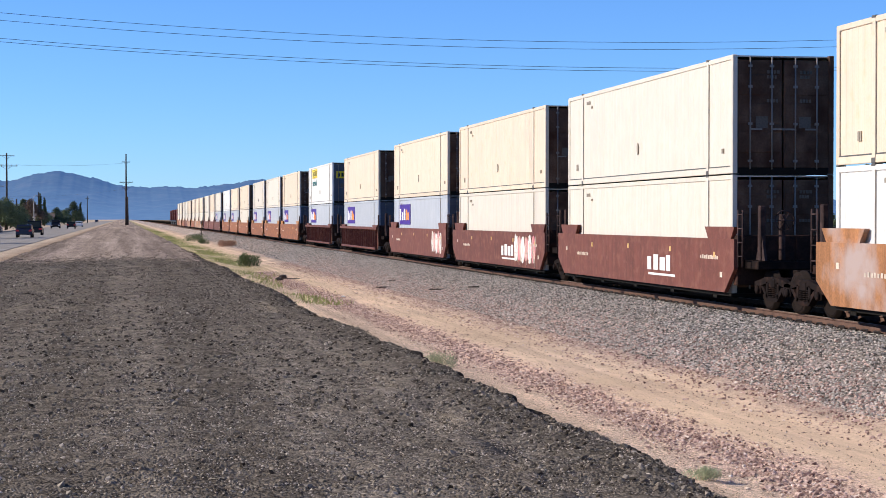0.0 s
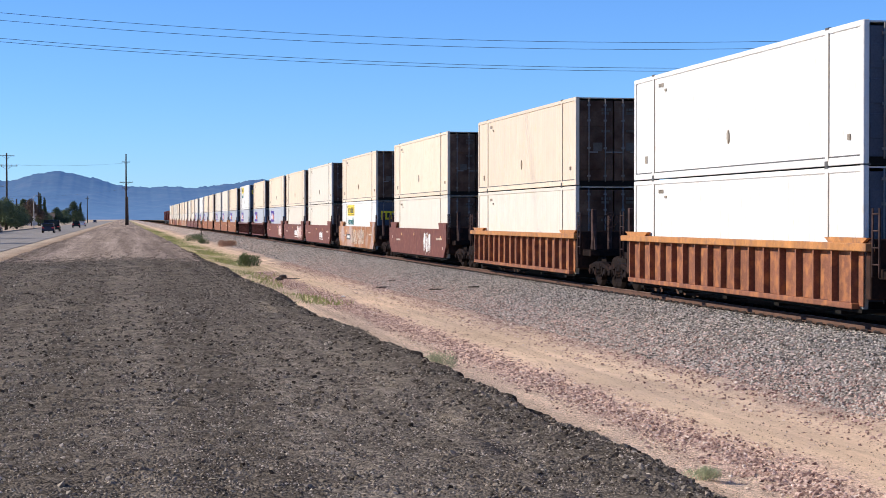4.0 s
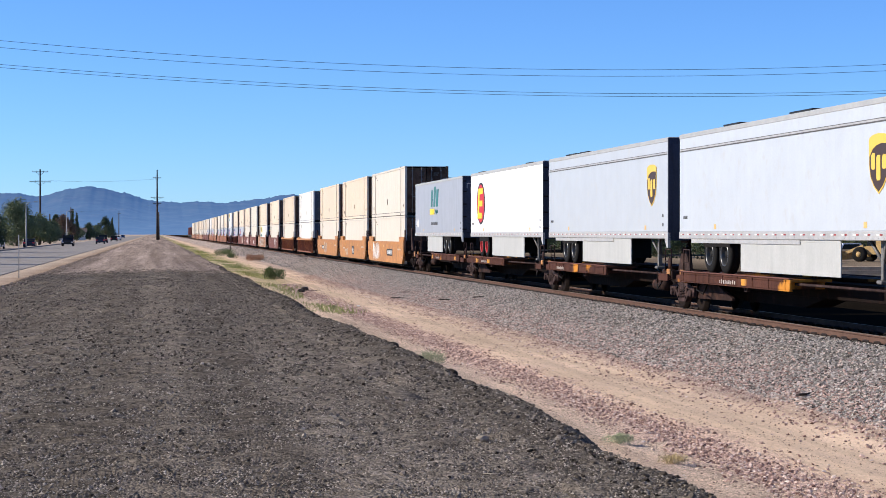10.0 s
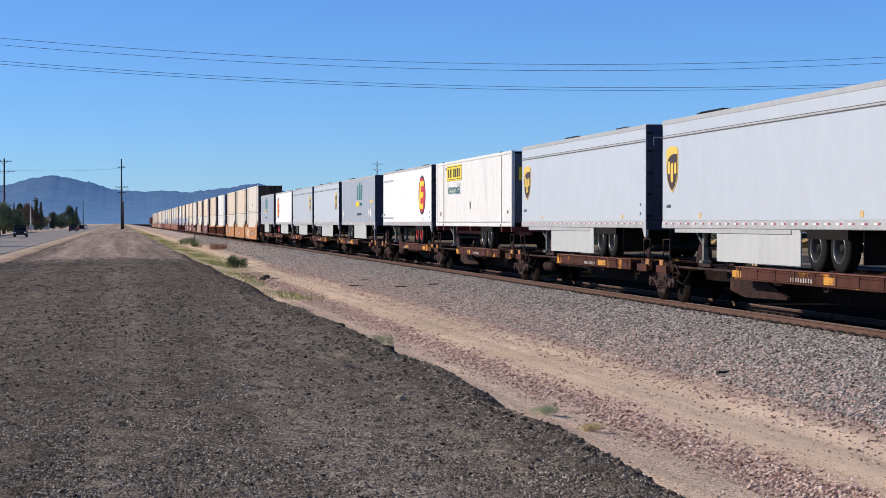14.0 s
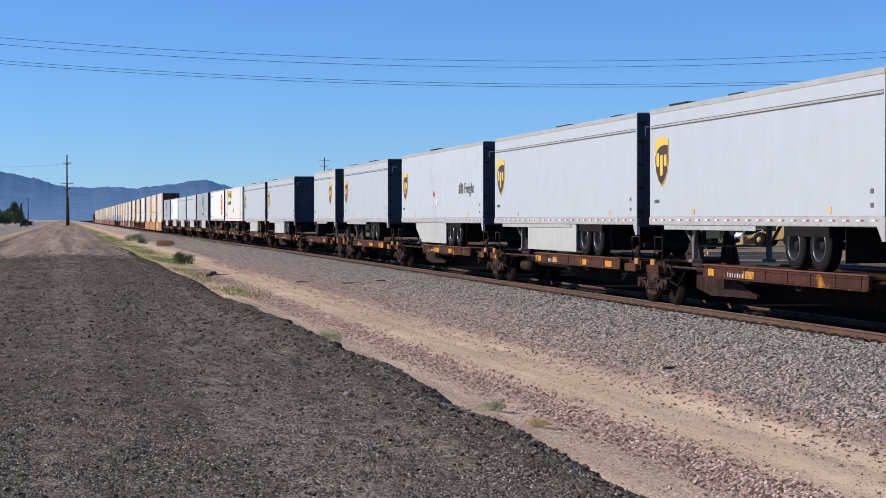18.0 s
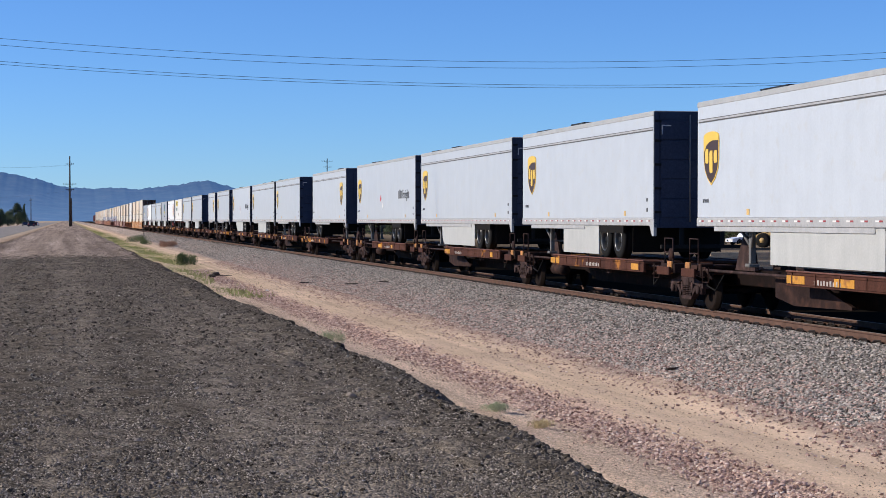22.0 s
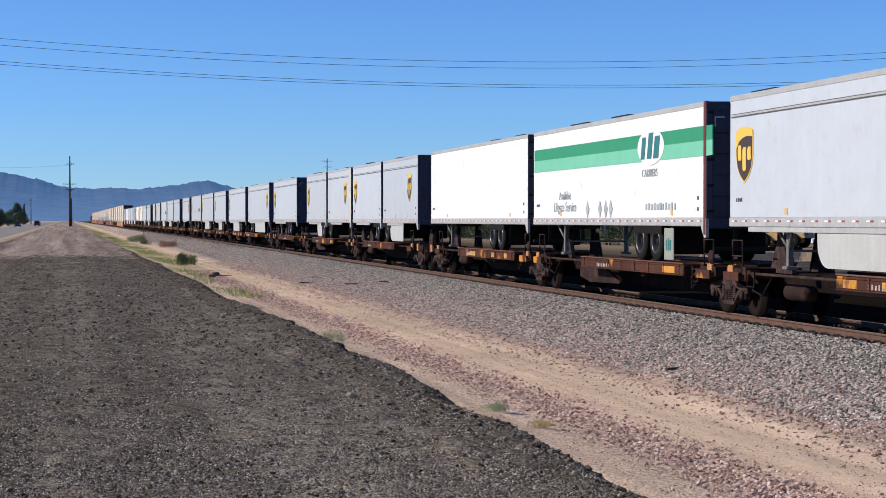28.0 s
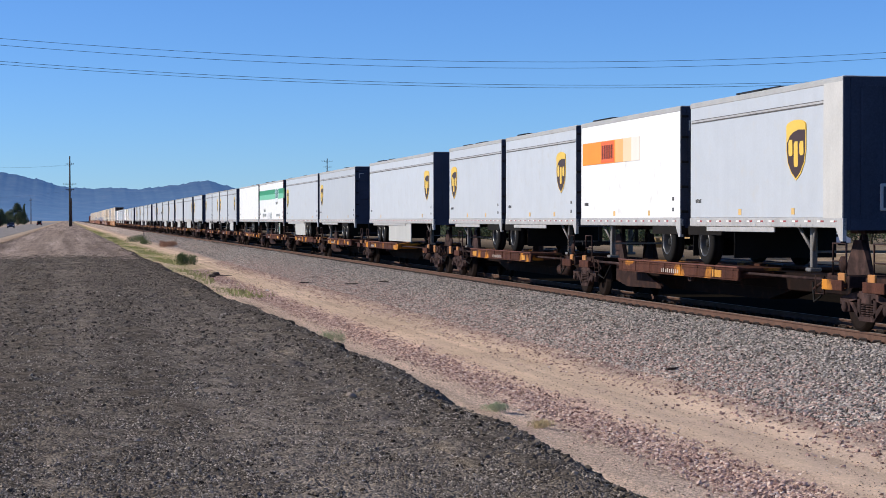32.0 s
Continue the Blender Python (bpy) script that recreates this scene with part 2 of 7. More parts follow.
def ground_material():
    """Bands of soil along the track: dirt, dark millings on the bank, sand, pinkish spill, grey ballast, the train's
    shade painted near black, dirt.
    """
    m = bpy.data.materials.new("ground_soil")
    m.use_nodes = True
    n, k = m.node_tree.nodes, m.node_tree.links
    b = n["Principled BSDF"]
    b.inputs["Roughness"].default_value = 0.92
    b.inputs["Specular IOR Level"].default_value = 0.0
    tc = n.new("ShaderNodeTexCoord")
    xyz = n.new("ShaderNodeSeparateXYZ")
    k.new(tc.outputs["Object"], xyz.inputs[0])

    def noise_at(scale, detail=4, rough=0.6, stretch=None):
        t = n.new("ShaderNodeTexNoise")
        t.inputs["Scale"].default_value, t.inputs["Detail"].default_value, t.inputs["Roughness"].default_value = scale, detail, rough
        src = tc.outputs["Object"]
        if stretch:
            mp = n.new("ShaderNodeMapping")
            mp.inputs["Scale"].default_value = stretch
            k.new(src, mp.inputs[0])
            src = mp.outputs[0]
        k.new(src, t.inputs["Vector"])
        return t.outputs["Fac"]

    def calc(op, a, c):
        q = n.new("ShaderNodeMath")
        q.operation = op
        for i, v in enumerate((a, c)):
            if isinstance(v, (int, float)):
                q.inputs[i].default_value = v
            else:
                k.new(v, q.inputs[i])
        return q.outputs[0]

    def span(v, a, c, lo=0.0, hi=1.0):
        r = n.new("ShaderNodeMapRange")
        for name, val in (("From Min", a), ("From Max", c), ("To Min", lo), ("To Max", hi)):
            r.inputs[name].default_value = val
        k.new(v, r.inputs["Value"])
        return r.outputs[0]

    def blend(f, a, c, mode="MIX"):
        q = n.new("ShaderNodeMixRGB")
        q.blend_type = mode
        for i, v in ((0, f), (1, a), (2, c)):
            if isinstance(v, float):
                q.inputs[i].default_value = v
            elif isinstance(v, tuple):
                q.inputs[i].default_value = (*v, 1)
            else:
                k.new(v, q.inputs[i])
        return q.outputs[0]

    wob = calc("MULTIPLY", calc("SUBTRACT", noise_at(0.35, 5, 0.65), 0.5), 2.2)
    wob2 = calc("MULTIPLY", calc("SUBTRACT", noise_at(3.0, 4, 0.7), 0.5), 0.9)
    x = calc("ADD", calc("ADD", xyz.outputs[0], wob), wob2)
    pos = span(x, -30.0, 60.0)

    def at(v):
        return (v + 30.0) / 90.0
    DIRT, DARK, SAND, PINK, STONE = (0.47, 0.36, 0.26), (0.15, 0.122, 0.093), (0.67, 0.49, 0.335), (0.56, 0.39, 0.3), (0.2, 0.174, 0.15)
    # Near-black stops from x = 15 to 46 paint the train's shade on the soil.
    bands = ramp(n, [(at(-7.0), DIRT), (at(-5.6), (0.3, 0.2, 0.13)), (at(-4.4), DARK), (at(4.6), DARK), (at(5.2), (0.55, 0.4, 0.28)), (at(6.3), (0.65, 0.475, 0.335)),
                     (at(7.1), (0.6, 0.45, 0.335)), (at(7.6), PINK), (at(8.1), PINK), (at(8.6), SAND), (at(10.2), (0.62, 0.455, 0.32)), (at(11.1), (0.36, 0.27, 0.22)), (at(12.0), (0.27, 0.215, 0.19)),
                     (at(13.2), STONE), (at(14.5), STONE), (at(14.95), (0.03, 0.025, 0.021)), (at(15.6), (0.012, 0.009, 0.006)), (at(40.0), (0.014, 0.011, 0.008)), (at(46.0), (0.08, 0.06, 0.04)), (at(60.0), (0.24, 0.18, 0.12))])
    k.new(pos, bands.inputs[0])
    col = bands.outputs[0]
    # the bank turns browner and finer further on
    far = span(calc("ADD", xyz.outputs[1], calc("MULTIPLY", wob, 4.0)), 74.0, 80.0)
    onbank = calc("MULTIPLY", span(x, -5.0, -4.2), span(x, 4.9, 4.3))
    col = blend(calc("MULTIPLY", far, onbank), col, (0.31, 0.237, 0.185))
    # wheel ruts and drag marks along the bank
    ruts = span(noise_at(1.0, 3, 0.5, (1.3, 0.02, 1.0)), 0.35, 0.68, 0.72, 1.38)
    col = blend(onbank, col, blend(1.0, col, ruts, "MULTIPLY"))
    mottle = span(noise_at(2.2, 7, 0.75), 0.32, 0.68, 0.76, 1.24)
    col = blend(calc("MULTIPLY", far, onbank), col, blend(1.0, col, mottle, "MULTIPLY"))
    ruts2 = span(noise_at(1.0, 4, 0.5, (2.4, 0.03, 1.0)), 0.35, 0.7, 0.85, 1.15)
    onsand = calc("MULTIPLY", span(x, 5.0, 6.0), span(x, 12.0, 11.0))
    gritty = calc("MULTIPLY", onsand, span(noise_at(1.0, 6, 0.7, (1.1, 0.22, 1.0)), 0.5, 0.68, 0.0, 0.6))
    col = blend(gritty, col, (0.54, 0.39, 0.29))
    clump = span(noise_at(3.2, 7, 0.78), 0.34, 0.66, 0.6, 1.45)
    col = blend(onbank, col, blend(1.0, col, clump, "MULTIPLY"))
    col = blend(onsand, col, blend(1.0, col, ruts2, "MULTIPLY"))
    further = calc("MULTIPLY", span(xyz.outputs[1], 95.0, 150.0), calc("MULTIPLY", span(x, 11.0, 12.0), span(x, 15.0, 14.6)))
    col = blend(further, col, (0.34, 0.277, 0.235))
    # grass along the foot of the bank
    green = calc("MULTIPLY", calc("MULTIPLY", span(x, 4.6, 5.6), span(x, 9.4, 7.6)), span(xyz.outputs[1], 70.0, 150.0))
    green = calc("MULTIPLY", green, span(noise_at(0.25, 6, 0.7), 0.36, 0.54))
    col = blend(green, col, (0.27, 0.25, 0.1))
    # stones: cells with a tone of their own
    strength = ramp(n, [(at(-7), (0.25,) * 3), (at(-4.4), (0.7,) * 3), (at(4.4), (0.7,) * 3), (at(5.4), (0.35,) * 3), (at(7.2), (0.75,) * 3), (at(8.0), (0.75,) * 3),
                        (at(8.6), (0.18,) * 3), (at(10.4), (0.2,) * 3), (at(12.0), (0.9,) * 3), (at(18.6), (0.9,) * 3), (at(20.0), (0.3,) * 3)])
    k.new(pos, strength.inputs[0])

    def stones(scale):
        v = n.new("ShaderNodeTexVoronoi")
        v.inputs["Scale"].default_value = scale
        k.new(tc.outputs["Object"], v.inputs["Vector"])
        sep = n.new("ShaderNodeSeparateColor")
        k.new(v.outputs["Color"], sep.inputs[0])
        return v, sep
    v1, s1 = stones(24.0)
    v2, s2 = stones(52.0)
    tone = calc("ADD", calc("MULTIPLY", s1.outputs[0], 0.8), calc("MULTIPLY", s2.outputs[1], 1.0))
    tone = span(tone, 0.1, 1.7, 0.2, 1.95)
    spot = blend(strength.outputs[0], (1.0, 1.0, 1.0), tone)
    col = blend(1.0, col, spot, "MULTIPLY")
    big = span(noise_at(0.12, 6, 0.6), 0.3, 0.7, 0.85, 1.15)
    col = blend(1.0, col, big, "MULTIPLY")
    k.new(col, b.inputs["Base Color"])
    h = calc("MULTIPLY", calc("ADD", calc("ADD", v1.outputs["Distance"], v2.outputs["Distance"]), noise_at(40.0, 3)), strength.outputs[0])
    bp = n.new("ShaderNodeBump")
    bp.inputs["Strength"].default_value, bp.inputs["Distance"].default_value = 0.75, 0.028
    bp.invert = True
    k.new(h, bp.inputs["Height"])
    k.new(bp.outputs[0], b.inputs["Normal"])
    return m


def stone_material(name, dark, light, tint=None):
    m = bpy.data.materials.new(name)
    m.use_nodes = True
    n, k = m.node_tree.nodes, m.node_tree.links
    b = n["Principled BSDF"]
    b.inputs["Roughness"].default_value = 0.9
    b.inputs["Specular IOR Level"].default_value = 0.0
    g = n.new("ShaderNodeNewGeometry")
    stops = [(0.0, dark), (0.8, light), (1.0, tint or light)]
    r = ramp(n, stops)
    k.new(g.outputs["Random Per Island"], r.inputs[0])
    t = n.new("ShaderNodeTexNoise")
    t.inputs["Scale"].default_value = 60
    mix = n.new("ShaderNodeMixRGB")
    mix.blend_type, mix.inputs[0].default_value = "OVERLAY", 0.4
    k.new(r.outputs[0], mix.inputs[1])
    k.new(t.outputs["Fac"], mix.inputs[2])
    k.new(mix.outputs[0], b.inputs["Base Color"])
    return m


SOIL = ground_material()
ASPHALT = paint("worn_asphalt", (0.31, 0.275, 0.235), 0.9, vary=0.2, scale=0.3, fine=60, bump=0.2, second=(0.2, 0.175, 0.15), amount=0.25, spec=0.03)
MILLINGS = stone_material("asphalt_millings", (0.045, 0.036, 0.028), (0.3, 0.247, 0.19), (0.5, 0.42, 0.33))
PEBBLE = stone_material("sand_pebbles", (0.12, 0.085, 0.065), (0.5, 0.37, 0.27), (0.66, 0.54, 0.44))
LUMPS = stone_material("old_asphalt_lumps", (0.03, 0.024, 0.018), (0.18, 0.144, 0.11), (0.3, 0.245, 0.19))
CLOD = stone_material("brown_clods", (0.19, 0.145, 0.11), (0.32, 0.243, 0.186), (0.38, 0.295, 0.23))
BALLAST = stone_material("crushed_ballast", (0.07, 0.062, 0.055), (0.54, 0.485, 0.425), (0.6, 0.45, 0.38))
SPILL = stone_material("pinkish_spilled_stone", (0.17, 0.1, 0.085), (0.6, 0.425, 0.355), (0.72, 0.6, 0.51))
CRUST = paint("shaded_asphalt_crust", (0.045, 0.037, 0.03), 0.95, vary=0.4, scale=6, fine=60, bump=0.5, spec=0.0)
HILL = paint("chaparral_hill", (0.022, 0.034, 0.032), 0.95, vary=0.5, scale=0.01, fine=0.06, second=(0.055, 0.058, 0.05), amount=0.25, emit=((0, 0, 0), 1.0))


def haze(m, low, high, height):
    """Paints airlight into a far backdrop's glow, thicker towards its foot."""
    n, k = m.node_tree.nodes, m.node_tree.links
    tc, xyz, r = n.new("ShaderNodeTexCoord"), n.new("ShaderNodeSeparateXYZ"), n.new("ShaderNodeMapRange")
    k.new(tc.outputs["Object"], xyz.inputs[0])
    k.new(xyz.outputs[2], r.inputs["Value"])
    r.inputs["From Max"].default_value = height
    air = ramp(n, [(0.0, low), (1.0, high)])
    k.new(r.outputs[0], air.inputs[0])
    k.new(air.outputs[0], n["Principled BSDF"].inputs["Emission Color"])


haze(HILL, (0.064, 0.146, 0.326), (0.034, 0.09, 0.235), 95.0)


# ---------------------------------------------------------------- mesh building


class Shape:
    """Collects faces for one mesh; m is the index of a face's material."""

    def __init__(self):
        self.v, self.f, self.m, self.s = [], [], [], []

    def add(self, verts, faces, m=0, smooth=False):
        o = len(self.v)
        self.v += [tuple(p) for p in verts]
        self.f += [tuple(o + i for i in f) for f in faces]
        self.m += [m] * len(faces)
        self.s += [smooth] * len(faces)
        return self

    def box(self, x0, x1, y0, y1, z0, z1, m=0, c=0.0):
        x0, x1, y0, y1, z0, z1 = min(x0, x1), max(x0, x1), min(y0, y1), max(y0, y1), min(z0, z1), max(z0, z1)
        if not c:
            return self.add([(x, y, z) for z in (z0, z1) for y in (y0, y1) for x in (x0, x1)],
                            [(0, 2, 3, 1), (4, 5, 7, 6), (0, 1, 5, 4), (2, 6, 7, 3), (0, 4, 6, 2), (1, 3, 7, 5)], m)
        b = bmesh.new()
        bmesh.ops.create_cube(b, size=1.0)
        for p in b.verts:
            p.co = ((x0 + x1) / 2 + p.co.x * (x1 - x0), (y0 + y1) / 2 + p.co.y * (y1 - y0), (z0 + z1) / 2 + p.co.z * (z1 - z0))
        bmesh.ops.bevel(b, geom=b.edges[:], offset=c, segments=1, affect="EDGES")
        b.verts.index_update()
        self.add([p.co[:] for p in b.verts], [[q.index for q in f.verts] for f in b.faces], m)
        b.free()
        return self

    def prism(self, pts, a0, a1, axis="x", m=0):
        """A polygon pushed along an axis; pts run counter-clockwise seen from the axis's far end."""
        n = len(pts)

        def place(p, a):
            return (a, p[0], p[1]) if axis == "x" else (p[0], a, p[1]) if axis == "y" else (p[0], p[1], a)
        v = [place(p, a) for a in (a0, a1) for p in pts]
        return self.add(v, [tuple(range(n))[::-1], tuple(range(n, 2 * n))] + [(i, (i + 1) % n, n + (i + 1) % n, n + i) for i in range(n)], m)

    def lathe(self, profile, axis="x", at=(0, 0, 0), n=18, m=0, caps=True):
        """Rings (along, radius) about an axis."""
        v, f = [], []
        for a, r in profile:
            for i in range(n):
                c, s = math.cos(2 * math.pi * i / n) * r, math.sin(2 * math.pi * i / n) * r
                p = (a, c, s) if axis == "x" else (s, a, c) if axis == "y" else (c, s, a)
                v.append((p[0] + at[0], p[1] + at[1], p[2] + at[2]))
        for j in range(len(profile) - 1):
            for i in range(n):
                f.append((j * n + i, j * n + (i + 1) % n, (j + 1) * n + (i + 1) % n, (j + 1) * n + i))
        if caps:
            f.append(tuple(range(n))[::-1])
            f.append(tuple(range((len(profile) - 1) * n, len(profile) * n)))
        return self.add(v, f, m, True)

    def tube(self, pts, r, n=6, m=0):
        v, f = [], []
        pts = [Vector(p) for p in pts]
        for i, p in enumerate(pts):
            d = (pts[min(i + 1, len(pts) - 1)] - pts[max(i - 1, 0)]).normalized()
            side = d.cross(Vector((0, 0, 1)) if abs(d.z) < 0.9 else Vector((1, 0, 0))).normalized()
            top = side.cross(d)
            for j in range(n):
                a = 2 * math.pi * j / n
                v.append(p + (side * math.cos(a) + top * math.sin(a)) * r)
        for i in range(len(pts) - 1):
            for j in range(n):
                f.append((i * n + j, i * n + (j + 1) % n, (i + 1) * n + (j + 1) % n, (i + 1) * n + j))
        f.append(tuple(range(n)))
        f.append(tuple(range((len(pts) - 1) * n, len(pts) * n))[::-1])
        return self.add(v, f, m, True)

    def mesh(self, name, *materials):
        me = bpy.data.meshes.new(name)
        me.from_pydata(self.v, [], self.f)
        for mt in materials:
            me.materials.append(mt)
        me.polygons.foreach_set("material_index", self.m)
        me.polygons.foreach_set("use_smooth", self.s)
        b = bmesh.new()
        b.from_mesh(me)
        bmesh.ops.recalc_face_normals(b, faces=b.faces)
        b.to_mesh(me)
        b.free()
        return me


STORE = {}


def stored(key, make):
    """One mesh for all alike pieces."""
    if key not in STORE:
        STORE[key] = make()
    return STORE[key]


def part(name, me, parent, label="", at=None, turn=0.0):
    ob = new(name, me)
    ob.parent = parent
    if at:
        ob.location = at
    if turn:
        ob.rotation_euler = (0, 0, turn)
    return tagged(ob, label, kind="stuff" if name in SMALL else "")


SMALL = ("stencil", "spray_paint", "reflector_tape", "floor_beams", "number_board", "lettering")


def thing(name, label, category, group="", kind="", at=(0, 0, 0)):
    ob = new(name)
    ob.location = at
    ob.empty_display_size = 0.3
    return tagged(ob, label, category, group, kind)


def structure(name, me, label="", kind="structure"):
    return tagged(new(name, me), label, kind=kind)


def letters(text, size, material):
    """A mesh of raised letters that face -x and read along -y."""
    cu = bpy.data.curves.new("lettering", "FONT")
    cu.body, cu.size, cu.extrude = text, size, 0.004
    ob = bpy.data.objects.new("lettering", cu)
    scene.collection.objects.link(ob)
    dg = bpy.context.evaluated_depsgraph_get()
    me = bpy.data.meshes.new_from_object(ob.evaluated_get(dg))
    bpy.data.objects.remove(ob)
    bpy.data.curves.remove(cu)
    me.transform(Matrix(((0, 0, -1, 0), (-1, 0, 0, 0), (0, 1, 0, 0), (0, 0, 0, 1))))
    me.materials.clear()
    me.materials.append(material)
    return me


MOVERS = []     # things of the train and their places at the start


# ---------------------------------------------------------------- setting
BANK_L = -4.5


def smooth(a, b, v):
    v = np.clip((v - a) / (b - a), 0, 1)
    return v * v * (3 - 2 * v)


def wave(y, seed, size):
    r = np.random.RandomState(seed)
    y = np.asarray(y, float)
    out = np.zeros_like(y)
    for i in range(7):
        out += np.sin(y * (0.25 * 1.75 ** i) * r.uniform(0.8, 1.2) + r.uniform(0, 6.28)) / 1.35 ** i
    return out * size


def ground_height(x, y):
    """Height of the soil: road bed, bank, sandy track, ballast."""
    xr = x + wave(y, 3, 0.075) + wave(y * 4.0, 6, 0.02) - 0.22 * smooth(40, 12, y) - 0.13 * np.clip((y - 22.4) / 7.0, 0, 1) * smooth(42, 31, y)
    xl = x + wave(y, 4, 0.06)
    z = np.where(x < -19, -0.12 - 0.1 * smooth(-19, -26, x), 0.0)
    z = np.where((x > -19) & (x < -7.6), -0.05, z)
    z = z + np.where(x > -7.6, 0.06, 0.0)
    top = 0.55 - 0.06 * smooth(72, 80, y) + 0.05 * np.cos(x * 0.9)
    z = z + (top - 0.06) * smooth(-5.9, -4.4, xl) * (x < 3)
    lip = 0.7 * np.exp(-((y - 26.5) / 4.5) ** 2)
    right = top - (top + 0.86) * smooth(3.15 + 0.12 * lip, 4.9 - lip, xr)
    z = np.where(x >= 3, right, z)
    z = np.where(x > 6, -0.86 - 0.06 * smooth(6, 8, x) + 0.04 * np.cos(x * 2.2), z)
    z = np.where(x > 10.6, -0.92 + 0.735 * smooth(10.4, 14.6, x + wave(y, 5, 0.05)), z)
    z = np.where(x > 17.4, -0.2 - 0.66 * smooth(17.4, 20.8, x), z)
    return z


def build_ground():
    xs = np.concatenate([[-4200, -2000, -900, -400, -200, -100, -60, -40, -30, -24], np.arange(-20, -6, 0.8), np.arange(-6, -3, 0.22), np.arange(-3, 2.6, 0.18),
                         np.arange(2.6, 6.4, 0.16), np.arange(6.4, 15, 0.2), np.arange(15, 21, 0.35), [22, 25, 30, 40, 60, 100, 200, 400, 900, 2000, 4200]])
    ys = [-60.0, -30, -10, 0]
    while ys[-1] < 4700:
        ys.append(ys[-1] + max(0.22, abs(ys[-1]) * 0.012))
    ys = np.array(ys)
    X, Y = np.meshgrid(xs, ys)
    Z = ground_height(X, Y)
    r = np.random.RandomState(8)
    near = (X > -6.5) & (X < 20)
    lump = r.normal(0, 1, X.shape)
    rough = np.where((X > BANK_L - 1) & (X < 5), 0.015, 0.009)
    Z = Z + np.where(near, lump * rough, 0)
    Z = np.where(np.abs(X - TRACK) < 1.2, -0.185 + 0.008 * lump, Z)
    ny, nx = X.shape
    idx = np.arange(nx * ny).reshape(ny, nx)
    q = np.stack([idx[:-1, :-1], idx[:-1, 1:], idx[1:, 1:], idx[1:, :-1]], -1).reshape(-1, 4)
    me = bpy.data.meshes.new("ground")
    me.from_pydata(np.stack([X, Y, Z], -1).reshape(-1, 3).tolist(), [], q.tolist())
    me.polygons.foreach_set("use_smooth", [True] * len(me.polygons))
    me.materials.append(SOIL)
    structure("ground", me, "dark gravel bank, sandy track and grey ballast beside the rails")


def scatter(name, count, place, size, material, label, seed, fine=False):
    """Loose stones, far too many to count; fine: plain four-sided crumbs."""
    r = np.random.RandomState(seed)
    base = np.array([(1, 0, -0.15), (-0.5, 0.87, -0.15), (-0.5, -0.87, -0.15), (0.45, 0.6, 0.6), (-0.75, 0, 0.6), (0.45, -0.6, 0.6)], float)
    tri = np.array([(0, 1, 3), (1, 4, 3), (1, 2, 4), (2, 5, 4), (2, 0, 5), (0, 3, 5), (3, 4, 5)])
    if fine:
        base = np.array([(1, 0.2, -0.2), (-0.2, 1, -0.2), (-1, -0.2, -0.2), (0.2, -1, -0.2), (0.1, 0.1, 0.6)], float)
        tri = np.array([(0, 1, 4), (1, 2, 4), (2, 3, 4), (3, 0, 4)])
    x, y = place(r, count)
    z = ground_height(x, y)
    s = size[0] + (size[1] - size[0]) * r.rand(count) ** 2.2
    v = base[None] * r.uniform(0.6, 1.25, (count, len(base), 1)) * s[:, None, None]
    a = r.uniform(0, 6.28, count)
    c, d = np.cos(a)[:, None], np.sin(a)[:, None]
    v = np.stack([v[:, :, 0] * c - v[:, :, 1] * d, v[:, :, 0] * d + v[:, :, 1] * c, v[:, :, 2] + v[:, :, 0] * r.uniform(-0.35, 0.35, (count, 1))], -1)
    v += np.stack([x, y, z + s * 0.1 + 0.003], -1)[:, None]
    f = (tri[None] + (np.arange(count) * len(base))[:, None, None]).reshape(-1, 3)
    me = bpy.data.meshes.new(name)
    me.from_pydata(v.reshape(-1, 3).tolist(), [], f.tolist())
    me.materials.append(material)
    structure(name, me, label, "stuff")


def banded(x0, x1, y0, y1, power=1.7):
    def place(r, n):
        return r.uniform(x0, x1, n), y0 + (y1 - y0) * r.rand(n) ** power
    return place


def wedge(x1, y0, y1, power):
    """Over the bank, which widens away from the near end."""
    def place(r, n):
        y = y0 + (y1 - y0) * r.rand(n) ** power
        x0 = np.maximum(-4.6, -1.0 - 0.11 * y)
        return x0 + (x1 - x0) * r.rand(n), y
    return place


def bell(xm, dx, y0, y1, power=1.5):
    def place(r, n):
        return r.normal(xm, dx, n), y0 + (y1 - y0) * r.rand(n) ** power
    return place


def build_road():
    ys = [-60.0]
    while ys[-1] < 1500:
        ys.append(ys[-1] + max(4.0, ys[-1] * 0.03))
    s = Shape()
    for a, b in zip(ys, ys[1:]):
        s.add([(-18.4, a, 0.0), (-7.9, a, 0.0), (-7.9, b, 0.0), (-18.4, b, 0.0), (-18.4, a, -0.2), (-7.9, a, -0.2), (-7.9, b, -0.2), (-18.4, b, -0.2)],
              [(0, 1, 2, 3), (1, 5, 6, 2), (4, 0, 3, 7)])
    structure("road", s.mesh("road", ASPHALT), "grey worn asphalt road")
    k = Shape()
    k.box(-18.75, -18.42, -60, 420, -0.2, 0.13, c=0.02)
    structure("kerb", k.mesh("kerb", CONCRETE), "low concrete kerb along the road")


